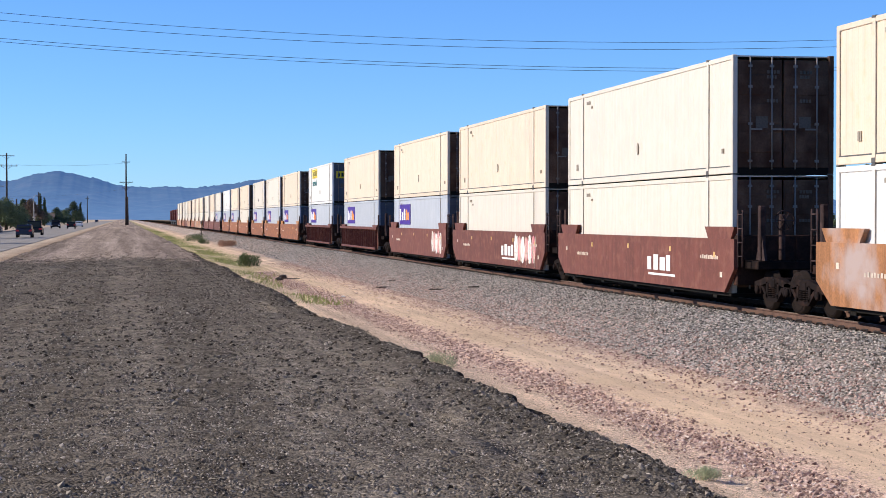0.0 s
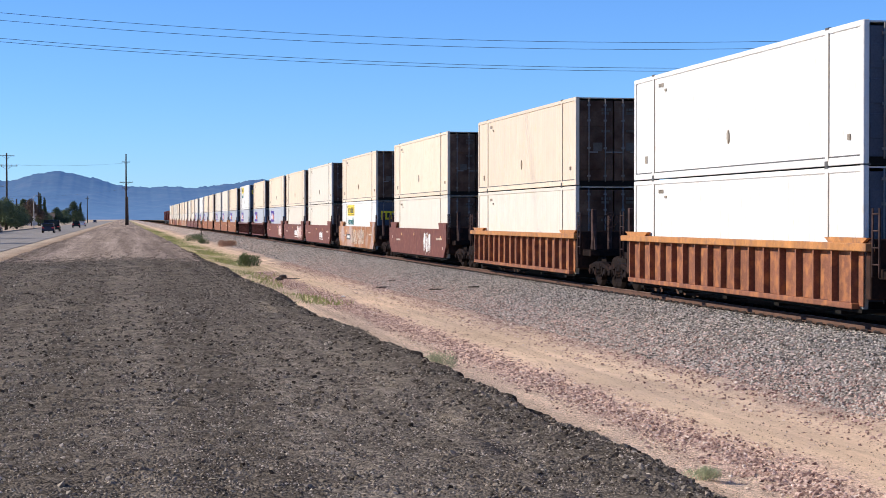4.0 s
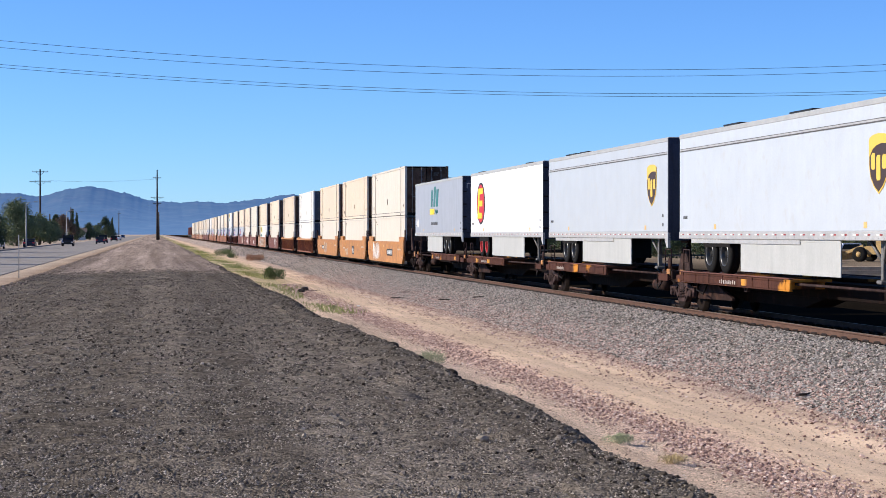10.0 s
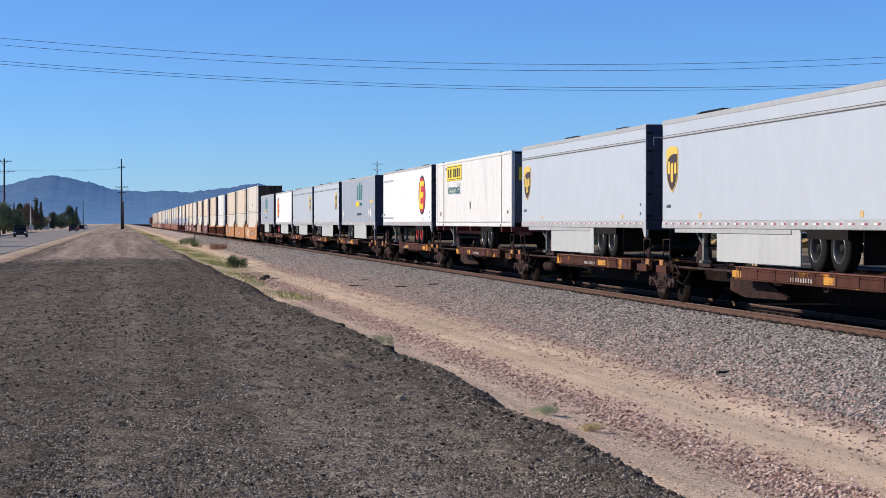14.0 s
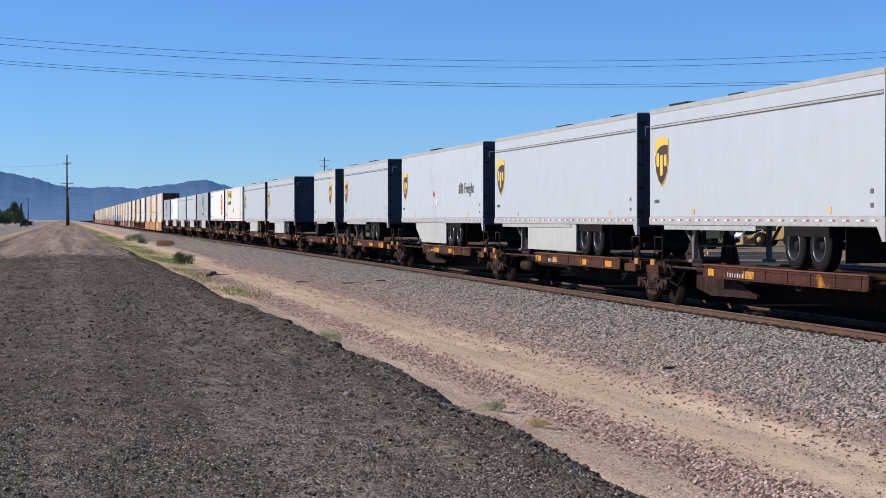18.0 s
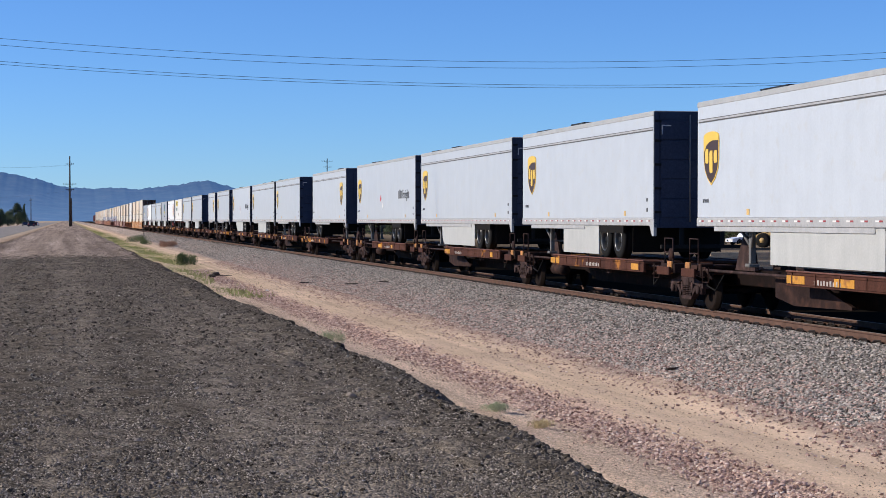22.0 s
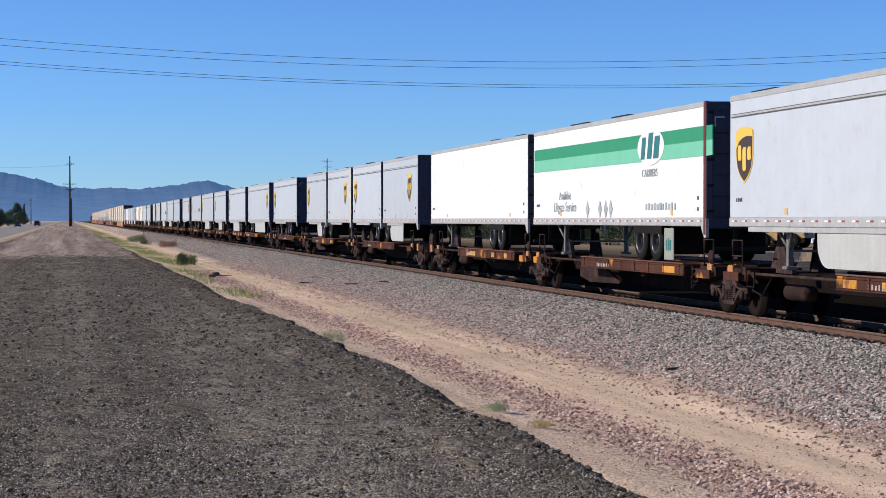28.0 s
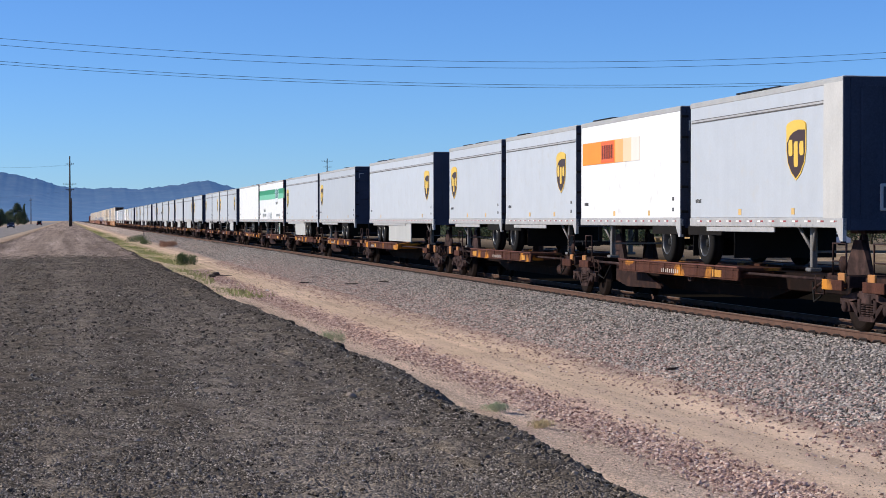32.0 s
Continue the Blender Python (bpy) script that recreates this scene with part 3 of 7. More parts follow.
def build_mountains():
    dx = np.array([-900, -600, -420, -300, -250, -200, -180, -150, -120, -80, -45, -10, 30, 70, 115, 150, 190, 230, 255, 280, 310, 360, 450, 700, 1000, 1300, 2000])
    hp = np.array([60, 66, 70, 74, 73, 69, 75, 82, 83.5, 79.5, 71.5, 60, 55, 58, 54.5, 58.5, 67, 71.5, 73, 65, 55, 48, 40, 36, 34, 38, 30])
    D, lens = 4300.0, 3149.0
    xs = np.linspace(-1250, 2700, 1000)
    ridge = np.interp(xs * lens / (0.957 * D), dx, hp) * D * 0.9785 / lens
    r = np.random.RandomState(5)
    for i in range(8):
        ridge += np.sin(xs * 0.012 * 1.8 ** i + r.uniform(0, 6)) * 1.8 / 1.3 ** i
    rows = 60
    t = np.linspace(0, 1, rows)
    X, T = np.meshgrid(xs, t)
    Y = 3500 + (D - 3500) * T
    n = np.zeros_like(X)
    for i in range(13):
        a, b = r.uniform(-0.9, 0.9), r.uniform(0, 6)
        f = 0.004 * 1.28 ** i
        n += np.abs(np.sin(f * (X * math.cos(a) + Y * math.sin(a)) + 0.8 * np.sin(0.6 * f * X - 0.5 * f * Y + b) + b)) / 1.2 ** i
    n = n / n.max()
    Z = ridge[None] * (T ** 1.15) * (1 - 0.4 * n * (1 - T) ** 0.8) - 3 * (1 - T)
    Z[-1] += np.abs(r.normal(0, 0.9, xs.size)) * (r.rand(xs.size) > 0.55)
    idx = np.arange(X.size).reshape(X.shape)
    q = np.stack([idx[:-1, :-1], idx[:-1, 1:], idx[1:, 1:], idx[1:, :-1]], -1).reshape(-1, 4)
    me = bpy.data.meshes.new("mountains")
    me.from_pydata(np.stack([X, Y, Z], -1).reshape(-1, 3).tolist(), [], q.tolist())
    me.polygons.foreach_set("use_smooth", [True] * len(me.polygons))
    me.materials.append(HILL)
    structure("backdrop_mountains", me, "hazy blue chaparral mountains on the horizon")


def build_track():
    """Two rails on concrete ties with clips."""
    for side in (-1, 1):
        x = TRACK + side * 0.7535
        s = Shape()
        pts = [(-0.07, -0.17), (0.07, -0.17), (0.07, -0.155), (0.012, -0.13), (0.012, -0.045), (0.036, -0.035), (0.036, -0.004), (-0.036, -0.004),
               (-0.036, -0.035), (-0.012, -0.045), (-0.012, -0.13), (-0.07, -0.155)]
        s.prism([(x + a, b) for a, b in pts], -60, 2600, "y", 0)
        s.box(x - 0.03, x + 0.03, -60, 2600, -0.004, 0.0, 1)
        structure("rail", s.mesh("rail", RAIL_SIDE, RAIL_TOP), "rusty steel rail with a polished head")
    t = Shape()
    t.box(-1.3, 1.3, -0.13, 0.13, -0.36, -0.172, 0, 0.02)
    for x in (-0.7535, 0.7535):
        for d in (-0.11, 0.11):
            t.box(x + d - 0.045, x + d + 0.045, -0.12, 0.12, -0.172, -0.145, 1, 0.01)
            t.tube([(x + d * 1.4, -0.2, -0.165), (x + d * 1.1, -0.07, -0.12), (x + d * 1.5, 0.07, -0.12), (x + d * 1.3, 0.2, -0.165)], 0.02, 5, 1)
    me = t.mesh("tie", TIE, CLIP)
    bed = thing("track_ties", "dark concrete ties with steel clips in ballast", "railway ties", kind="structure")
    for i in range(290):
        part("tie", me, bed, at=(TRACK, 16 + i * 0.6, 0))
    far = Shape()
    for i in range(500):
        y = 16 + 290 * 0.6 + i * 0.6
        far.box(TRACK - 1.3, TRACK + 1.3, y - 0.13, y + 0.13, -0.36, -0.172)
    tagged(part("tie_row", far.mesh("tie_row", TIE), bed), kind="stuff")


build_ground()
build_road()
build_mountains()
build_track()
scatter("bank_gravel", 330000, wedge(4.35, 9.5, 82, 1.6), (0.0055, 0.0155), MILLINGS, "loose dark asphalt millings on the bank", 21, True)
scatter("ballast_stones", 112000, banded(11.1, 14.9, 24, 150, 1.25), (0.017, 0.043), BALLAST, "grey crushed ballast stones beside the rail", 22)
scatter("spilled_stones", 20000, bell(7.75, 0.31, 16, 110), (0.013, 0.04), SPILL, "pinkish stones spilled along the sandy track", 23)
scatter("toe_stones", 30000, bell(11.55, 0.75, 20, 130, 1.1), (0.016, 0.045), SPILL, "pinkish stones at the foot of the ballast", 24)
scatter("bank_lumps", 11000, wedge(4.2, 10, 90, 1.3), (0.01, 0.025), LUMPS, "dark crumbly lumps of old asphalt on the bank", 27)
scatter("bank_clods", 8000, wedge(4.1, 22, 84, 1.1), (0.014, 0.036), LUMPS, "dark clods of milled asphalt on the bank", 31)
scatter("bank_chips", 6000, wedge(4.1, 16, 84, 1.15), (0.012, 0.032), MILLINGS, "grey asphalt chips on the bank", 32)
scatter("far_ballast", 16000, banded(11.3, 14.9, 120, 330, 1.2), (0.03, 0.075), BALLAST, "grey ballast stones further along the track", 33)
scatter("far_clods", 4500, banded(-4.8, 4.2, 76, 330, 1.3), (0.02, 0.05), CLOD, "brown clods on the far bank", 28)
scatter("edge_clods", 6000, bell(3.5, 0.35, 10, 110), (0.01, 0.034), LUMPS, "dark clods along the edge of the bank", 26)
scatter("verge_clods", 3000, bell(-4.9, 0.4, 30, 150), (0.02, 0.07), CLOD, "brown clods along the road side of the bank", 29)
scatter("sand_pebbles", 30000, banded(5.2, 11.2, 16, 110, 1.5), (0.006, 0.022), PEBBLE, "pebbles strewn on the sandy track", 25, True)

# ---------------------------------------------------------------- running gear
WHEEL = 0.48


def wheelset_mesh():
    s = Shape()
    for k in (-1, 1):
        s.lathe([(k * 0.70, 0.50), (k * 0.73, 0.50), (k * 0.735, WHEEL), (k * 0.845, WHEEL - 0.01), (k * 0.845, WHEEL - 0.06)], n=28, m=1)
        s.lathe([(k * 0.72, WHEEL - 0.03), (k * 0.85, WHEEL - 0.05), (k * 0.842, WHEEL - 0.08), (k * 0.79, 0.2), (k * 0.87, 0.13), (k * 0.87, 0.1)], n=28, m=0)
        for i in range(4):
            a = i * math.pi / 2
            s.box(k * 0.80, k * 0.835, math.cos(a) * 0.3 - 0.03, math.cos(a) * 0.3 + 0.03, math.sin(a) * 0.3 - 0.03, math.sin(a) * 0.3 + 0.03, 0)
    s.lathe([(-1.05, 0.06), (-1.05, 0.09), (1.05, 0.09), (1.05, 0.06)], n=12)
    return s.mesh("wheelset", SHADE_STEEL, TREAD)


def truck_frame_mesh(steel):
    """Two cast side frames with spring nests and bearing boxes, and the bolster between them."""
    s = Shape()
    for k in (-1, 1):
        x0, x1 = (k * 0.96, k * 1.12)
        s.prism([(-1.15, 0.52), (-1.15, 0.66), (-0.8, 0.72), (-0.35, 0.8), (0.35, 0.8), (0.8, 0.72), (1.15, 0.66), (1.15, 0.52), (0.75, 0.58), (0.3, 0.66),
                 (-0.3, 0.66), (-0.75, 0.58)], x0, x1)
        s.prism([(-0.75, 0.58), (-0.3, 0.24), (0.3, 0.24), (0.75, 0.58), (0.58, 0.58), (0.24, 0.33), (-0.24, 0.33), (-0.58, 0.58)], x0, x1)
        for y in (-0.34, 0.34):
            s.box(x0, x1, y - 0.06, y + 0.06, 0.3, 0.7, c=0.015)
        for y in (-0.2, 0.0, 0.2):
            for j in range(6):
                s.lathe([(0.335 + j * 0.045, 0.085), (0.36 + j * 0.045, 0.085)], "z", (k * 1.04, y, 0), 10)
        for y in (-0.889, 0.889):
            s.box(k * 0.98, k * 1.13, y - 0.13, y + 0.13, 0.38, 0.62, c=0.03)
            s.lathe([(k * 1.12, 0.1), (k * 1.17, 0.1), (k * 1.19, 0.06)], "x", (0, y, WHEEL), 14)
    s.box(-1.14, 1.14, -0.2, 0.2, 0.55, 0.78, c=0.03)
    s.box(-0.9, 0.9, -0.62, -0.52, 0.4, 0.5)
    s.box(-0.9, 0.9, 0.52, 0.62, 0.4, 0.5)
    return s.mesh("truck", steel)


SPIN = {}


def add_truck(parent, y, steel=None):
    steel = steel or CASTING
    tr = part("truck", stored(("truck", steel.name), lambda: truck_frame_mesh(steel)), parent, "cast railway truck, shade in its near-black colour" if steel is SHADE_STEEL else "dusty brown cast railway truck", (0, y, 0))
    for side in (-1, 1):
        w = part("wheelset", stored("wheelset", wheelset_mesh), tr, "steel wheels coloured near black", (0, side * 0.889, WHEEL))
        SPIN.setdefault(side, []).append(w)
    return tr


# ---------------------------------------------------------------- containers
BOX_L, BOX_W, BOX_H = 16.15, 2.59, 2.87


def box_side(deep):
    """Shallow vertical corrugations between the posts."""
    s = Shape()
    L, n = BOX_L, 52
    for k in (-1, 1):
        v, f = [], []
        pitch = (L - 0.3) / n
        ys = []
        for i in range(n):
            y = -L / 2 + 0.15 + i * pitch
            ys += [(y, 0.0), (y + pitch * 0.4, 0.0), (y + pitch * 0.5, deep), (y + pitch * 0.9, deep)]
        for y, d in ys:
            v += [(k * (BOX_W / 2 - 0.02 - d), y, 0.14), (k * (BOX_W / 2 - 0.02 - d), y, BOX_H - 0.1)]
        for i in range(len(ys) - 1):
            f.append((2 * i, 2 * i + 2, 2 * i + 3, 2 * i + 1))
        s.add(v, f)
    return s


def container_meshes(skin):
    def side(k):
        s = Shape()
        full = box_side(0.012 if skin is BOX_WHITE else 0.009 if skin is CREAM else 0.008)
        half = len(full.v) // 2
        sel = range(half) if k < 0 else range(half, 2 * half)
        o = sel[0]
        s.v = [full.v[i] for i in sel]
        s.f = [tuple(i - o for i in f) for f in full.f if f[0] in sel]
        s.m, s.s = [0] * len(s.f), [False] * len(s.f)
        s.box(k * (BOX_W / 2 - 0.07), k * (BOX_W / 2 - 0.055), -BOX_L / 2 + 0.1, BOX_L / 2 - 0.1, 0.1, BOX_H - 0.08)
        return s.mesh("side_panel", skin)

    def rail(k, low):
        s = Shape()
        z0, z1 = (0.0, 0.16) if low else (BOX_H - 0.12, BOX_H)
        s.box(k * (BOX_W / 2 - 0.06), k * BOX_W / 2, -BOX_L / 2 + 0.1, BOX_L / 2 - 0.1, z0, z1, 0, 0.012)
        if low:
            # Dark strip draws the shadow line above the bottom rail.
            s.box(k * (BOX_W / 2 - 0.06), k * (BOX_W / 2 - 0.008), -BOX_L / 2 + 0.16, BOX_L / 2 - 0.16, 0.16, 0.19, 1)
            for y in (-8.0, -6.2, 6.2, 8.0):
                s.box(k * (BOX_W / 2 - 0.16), k * (BOX_W / 2 - 0.004), y - 0.07, y + 0.07, -0.032, 0.0, 1)
        return s.mesh("rail", skin, DARK_TRIM)
    out = [("side_panel", side(-1)), ("side_panel", side(1)), ("bottom_rail", rail(-1, 1)), ("bottom_rail", rail(1, 1)), ("top_rail", rail(-1, 0)), ("top_rail", rail(1, 0))]
    s = Shape()
    s.box(-BOX_W / 2 + 0.05, BOX_W / 2 - 0.05, -BOX_L / 2 + 0.06, BOX_L / 2 - 0.06, BOX_H - 0.05, BOX_H - 0.015)
    out.append(("roof_panel", s.mesh("roof_panel", skin)))
    s = Shape()
    s.box(-BOX_W / 2 + 0.05, BOX_W / 2 - 0.05, -BOX_L / 2 + 0.06, BOX_L / 2 - 0.06, 0.05, 0.12)
    # Dark bar added to keep the gap under the doors from showing sunlit roof.
    s.box(-BOX_W / 2 + 0.12, BOX_W / 2 - 0.12, -BOX_L / 2 + 0.015, -BOX_L / 2 + 0.12, -0.034, 0.14)
    out.append(("floor_panel", s.mesh("floor_panel", UNDER)))
    s = Shape()
    s.box(-BOX_W / 2 + 0.1, BOX_W / 2 - 0.1, BOX_L / 2 - 0.08, BOX_L / 2 - 0.04, 0.1, BOX_H - 0.08)
    for i in range(8):
        x = -1.05 + i * 0.3
        s.box(x - 0.05, x + 0.05, BOX_L / 2 - 0.04, BOX_L / 2 - 0.015, 0.2, BOX_H - 0.2)
    out.append(("end_panel", s.mesh("end_panel", skin)))
    for k in (-1, 1):
        s = Shape()
        s.box(k * 0.02, k * (BOX_W / 2 - 0.11), -BOX_L / 2 + 0.03, -BOX_L / 2 + 0.08, 0.14, BOX_H - 0.12, 0, 0.012)
        for z in (0.75, 1.45, 2.15):
            s.box(k * 0.06, k * (BOX_W / 2 - 0.15), -BOX_L / 2 + 0.012, -BOX_L / 2 + 0.035, z - 0.25, z + 0.25, 0, 0.01)
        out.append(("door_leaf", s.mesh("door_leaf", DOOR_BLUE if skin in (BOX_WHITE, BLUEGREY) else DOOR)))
        for x in (0.3, 0.85):
            s = Shape()
            s.tube([(k * x, -BOX_L / 2 - 0.012, 0.1), (k * x, -BOX_L / 2 - 0.012, BOX_H - 0.06)], 0.019, 6, 0)
            for z in (0.3, 1.2, 2.1, 2.6):
                s.box(k * x - 0.05, k * x + 0.05, -BOX_L / 2 - 0.03, -BOX_L / 2 + 0.015, z - 0.03, z + 0.03)
            s.box(k * x, k * x + 0.3 * (-1 if k > 0 else 1), -BOX_L / 2 - 0.03, -BOX_L / 2 - 0.012, 1.05, 1.09)
            out.append(("lock_rod", s.mesh("lock_rod", ROD)))
        s = Shape()
        s.box(k * 0.55 - 0.15, k * 0.55 + 0.15, -BOX_L / 2 - 0.002, -BOX_L / 2 + 0.02, 1.1, 1.38)
        out.append(("door_label", s.mesh("door_label", DIM)))
        for row, w in ((2.42, 0.34), (2.3, 0.26), (1.72, 0.3)):
            s = Shape()
            for q in range(4):
                s.box(k * 0.42 + w * q / 4, k * 0.42 + w * (q + 0.7) / 4, -BOX_L / 2 - 0.004, -BOX_L / 2 + 0.02, row, row + 0.08)
            out.append(("stencil", s.mesh("stencil", DIM)))
        for y in (-1, 1):
            s = Shape()
            s.box(k * (BOX_W / 2 - 0.13), k * BOX_W / 2, y * (BOX_L / 2 - 0.16), y * BOX_L / 2, 0.0, BOX_H, 0, 0.015)
            # The far post at the doors takes their shade-darkened colour too.
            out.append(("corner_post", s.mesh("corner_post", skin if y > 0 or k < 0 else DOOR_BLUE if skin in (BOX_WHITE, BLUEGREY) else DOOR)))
            s = Shape()
            s.box(k * (BOX_W / 2 - 0.05), k * (BOX_W / 2 + 0.006), y * 6.2 - 0.075, y * 6.2 + 0.075, 0.0, BOX_H, 0, 0.006)
            s.box(k * (BOX_W / 2 - 0.05), k * (BOX_W / 2 + 0.009), y * 6.2 - 0.1, y * 6.2 - 0.082, 0.1, BOX_H - 0.1, 2)
            s.box(k * (BOX_W / 2 - 0.06), k * (BOX_W / 2 + 0.01), y * 6.2 - 0.09, y * 6.2 + 0.09, BOX_H - 0.03, BOX_H + 0.02, 1)
            s.box(k * (BOX_W / 2 - 0.06), k * (BOX_W / 2 + 0.01), y * 6.2 - 0.09, y * 6.2 + 0.09, 0.0, 0.1, 1)
            out.append(("side_post", s.mesh("side_post", skin, DARK_TRIM, SEAM)))
    return out


def marks_mesh(kind):
    """Small stencils, plain bars, on the near side."""
    s = Shape()
    x0, x1 = -BOX_W / 2 - 0.004, -BOX_W / 2 + 0.03
    if kind == "plain":
        for y, z, w, h in ((5.3, 2.5, 0.42, 0.1), (-7.4, 0.5, 0.16, 0.12), (6.8, 0.45, 0.22, 0.2), (5.0, 2.36, 0.2, 0.07)):
            n = max(2, int(w / 0.09))
            for i in range(n):
                s.box(x0, x1, y + w * (i / n), y + w * ((i + 0.65) / n), z, z + h)
        s.prism([(0.0, 0.72), (0.08, 0.84), (0.085, 0.98), (0.0, 1.06), (-0.07, 0.95), (-0.06, 0.8)], x0, x1)
    return s.mesh("stencil", FADED)


def purple_mesh():
    s = Shape()
    x = -BOX_W / 2 - 0.004
    s.box(x, x + 0.03, 2.6, 6.4, 1.5, 2.55, 0)
    for i, (y, h) in enumerate(((5.8, 0.6), (5.05, 0.42), (4.4, 0.6), (3.75, 0.55), (3.2, 0.4))):
        s.box(x - 0.004, x, y - 0.22, y + 0.22, 1.72, 1.72 + h, 1 if i < 3 else 2)
    return s.mesh("purple_panel", PURPLE, CHALK, FLAME)


def yellow_sign_mesh():
    s = Shape()
    x = -BOX_W / 2 - 0.004
    s.box(x, x + 0.03, 1.9, 5.3, 2.0, 2.68, 0)
    s.box(x - 0.003, x, 2.0, 5.2, 2.05, 2.075, 1)
    s.box(x - 0.003, x, 2.0, 5.2, 2.6, 2.625, 1)
    for i, w in enumerate((0.22, 0.26, 0.06, 0.3, 0.3, 0.3, 0.26)):
        y = 5.0 - i * 0.42
        s.box(x - 0.003, x, y - w, y, 2.15, 2.52, 1)
    return s.mesh("yellow_sign", YELLOW, BLACK)


def door_sign_mesh():
    s = Shape()
    y = -BOX_L / 2 - 0.02
    s.box(-1.0, 1.0, y, y + 0.05, 1.75, 2.25, 0)
    for i in range(7):
        s.box(-0.9 + i * 0.26, -0.74 + i * 0.26, y - 0.004, y, 1.86, 2.14, 1)
    return s.mesh("door_sign", YELLOW, BLACK)


PROTO = {}


def container(skin_name, extra=""):
    """A 53-foot container; its origin is at the middle of its base."""
    key = (skin_name, extra)
    if key in PROTO:
        return copy_thing(PROTO[key], Matrix())
    skin, words = {"cream": (CREAM, "cream"), "pale": (PALE, "pale ivory"), "white": (BOX_WHITE, "white"), "bluegrey": (BLUEGREY, "blue-grey")}[skin_name]
    ob = thing("shipping_container", f"{words} corrugated steel container with dark doors, on a moving train", "container", "containers on the train")
    if extra == "purple":
        tagged(ob, f"{words} container with a purple square, in a railway well")
    if extra == "yellow":
        tagged(ob, f"{words} container with a yellow sign, on a moving train")
    for name, me in stored(("box", skin_name), lambda: container_meshes(skin)):
        part(name, me, ob)
    part("stencil", stored("stencil", lambda: marks_mesh("plain")), ob, "faded dark stencils")
    if extra == "purple":
        part("painted_square", stored("purple", purple_mesh), ob, "purple square with pale and orange marks")
    if extra == "yellow":
        part("sign", stored("yellow", yellow_sign_mesh), ob, "yellow sign with black bars")
        part("door_sign", stored("doorsign", door_sign_mesh), ob, "yellow sign with black bars")
        part("lettering", stored("intermodal", lambda: letters("Intermodal", 0.66, TEAL)), ob, "green word Intermodal", (-BOX_W / 2 - 0.003, 5.1, 1.42))
    PROTO[key] = ob
    return ob


def set_train(ob, y, z=0.0):
    MOVERS.append((ob, y, z))
    ob.matrix_basis = pose(TRACK, y, z)


# ---------------------------------------------------------------- well cars


def well_sill(k, ribbed, paint_main):
    s = Shape()
    x0, x1 = k * 1.37, k * 1.47
    if not ribbed:
        s.prism([(-8.7, 1.66), (-8.7, 0.95), (-8.0, 0.36), (7.9, 0.36), (8.7, 0.85), (8.7, 1.66)], x0, x1)
        s.box(x1, x1 + k * 0.004, -8.2, 8.2, 0.86, 0.89)
    else:
        s.box(k * 1.31, k * 1.335, -8.2, 8.2, 0.4, 1.6)
        s.box(k * 1.31, k * 1.52, -8.7, 8.7, 1.5, 1.66, 1, c=0.015)
        s.box(k * 1.31, k * 1.5, -8.0, 8.0, 0.34, 0.46, c=0.015)
        for i in range(17):
            y = -7.9 + i * 15.8 / 16
            s.prism([(y - 0.035, 0.46), (y + 0.035, 0.46), (y + 0.035, 1.5), (y - 0.035, 1.5)], k * 1.335, k * 1.48)
    for y in (-7.5, 7.4):
        tip = 1.77 if ribbed else 1.95
        s.prism([(y - 0.85, 1.66), (y + 0.85, 1.66), (y + 1.1, tip), (y - 1.1, tip)], x0 - k * 0.05, x0 + k * 0.06, m=1)
    return s.mesh("side_sill", paint_main, ORANGE if paint_main is RUSTY else paint_main)


def well_end(k, paint_main):
    """Bulkhead, walkway and draft sill of one end; k: 1 ahead, -1 behind."""
    out = []
    for name, (x, y0, y1, z0, z1) in (("bulkhead", (1.36, 8.35, 8.6, 0.55, 1.75)), ("walkway", (1.2, 8.604, 9.6, 0.95, 1.15)), ("draft_sill", (0.4, 8.604, 10.0, 0.7, 0.946))):
        s = Shape()
        s.box(-x, x, k * y0, k * y1, z0, z1, c=0.02)
        if name == "walkway":
            for i in range(5):
                s.box(-1.1, 1.1, k * (8.75 + i * 0.18), k * (8.8 + i * 0.18), 1.15, 1.165)
        if name == "bulkhead":
            for i in range(6):
                s.box(-1.2 + i * 0.44, -1.12 + i * 0.44, k * 8.6, k * 8.64, 1.17, 1.7)
        out.append((name, s.mesh(name, SHADE_STEEL if name != "bulkhead" else GUSSET)))
    return out


def post_mesh():
    s = Shape()
    for y in (-0.16, 0.16):
        s.tube([(0, y, 1.0), (0, y, 2.35)], 0.025, 6)
    for i in range(4):
        s.tube([(0, -0.16, 1.25 + i * 0.33), (0, 0.16, 1.25 + i * 0.33)], 0.018, 6)
    return s.mesh("ladder", CASTING)


def ribbon(s, pts, w, x, m=0):
    """A flat painted line along (y, z) points on the near side."""
    v, f = [], []
    for i, (a, b) in enumerate(pts):
        p, q = pts[max(i - 1, 0)], pts[min(i + 1, len(pts) - 1)]
        d = math.hypot(q[0] - p[0], q[1] - p[1]) + 1e-6
        c, e = -(q[1] - p[1]) / d * w, (q[0] - p[0]) / d * w
        v += [(x, a + c, b + e), (x, a - c, b - e), (x + 0.02, a - c, b - e), (x + 0.02, a + c, b + e)]
    for i in range(len(pts) - 1):
        o = 4 * i
        for k in range(4):
            f.append((o + k, o + (k + 1) % 4, o + 4 + (k + 1) % 4, o + 4 + k))
    s.add(v, f + [(0, 1, 2, 3), tuple(len(v) - 4 + k for k in (3, 2, 1, 0))], m)


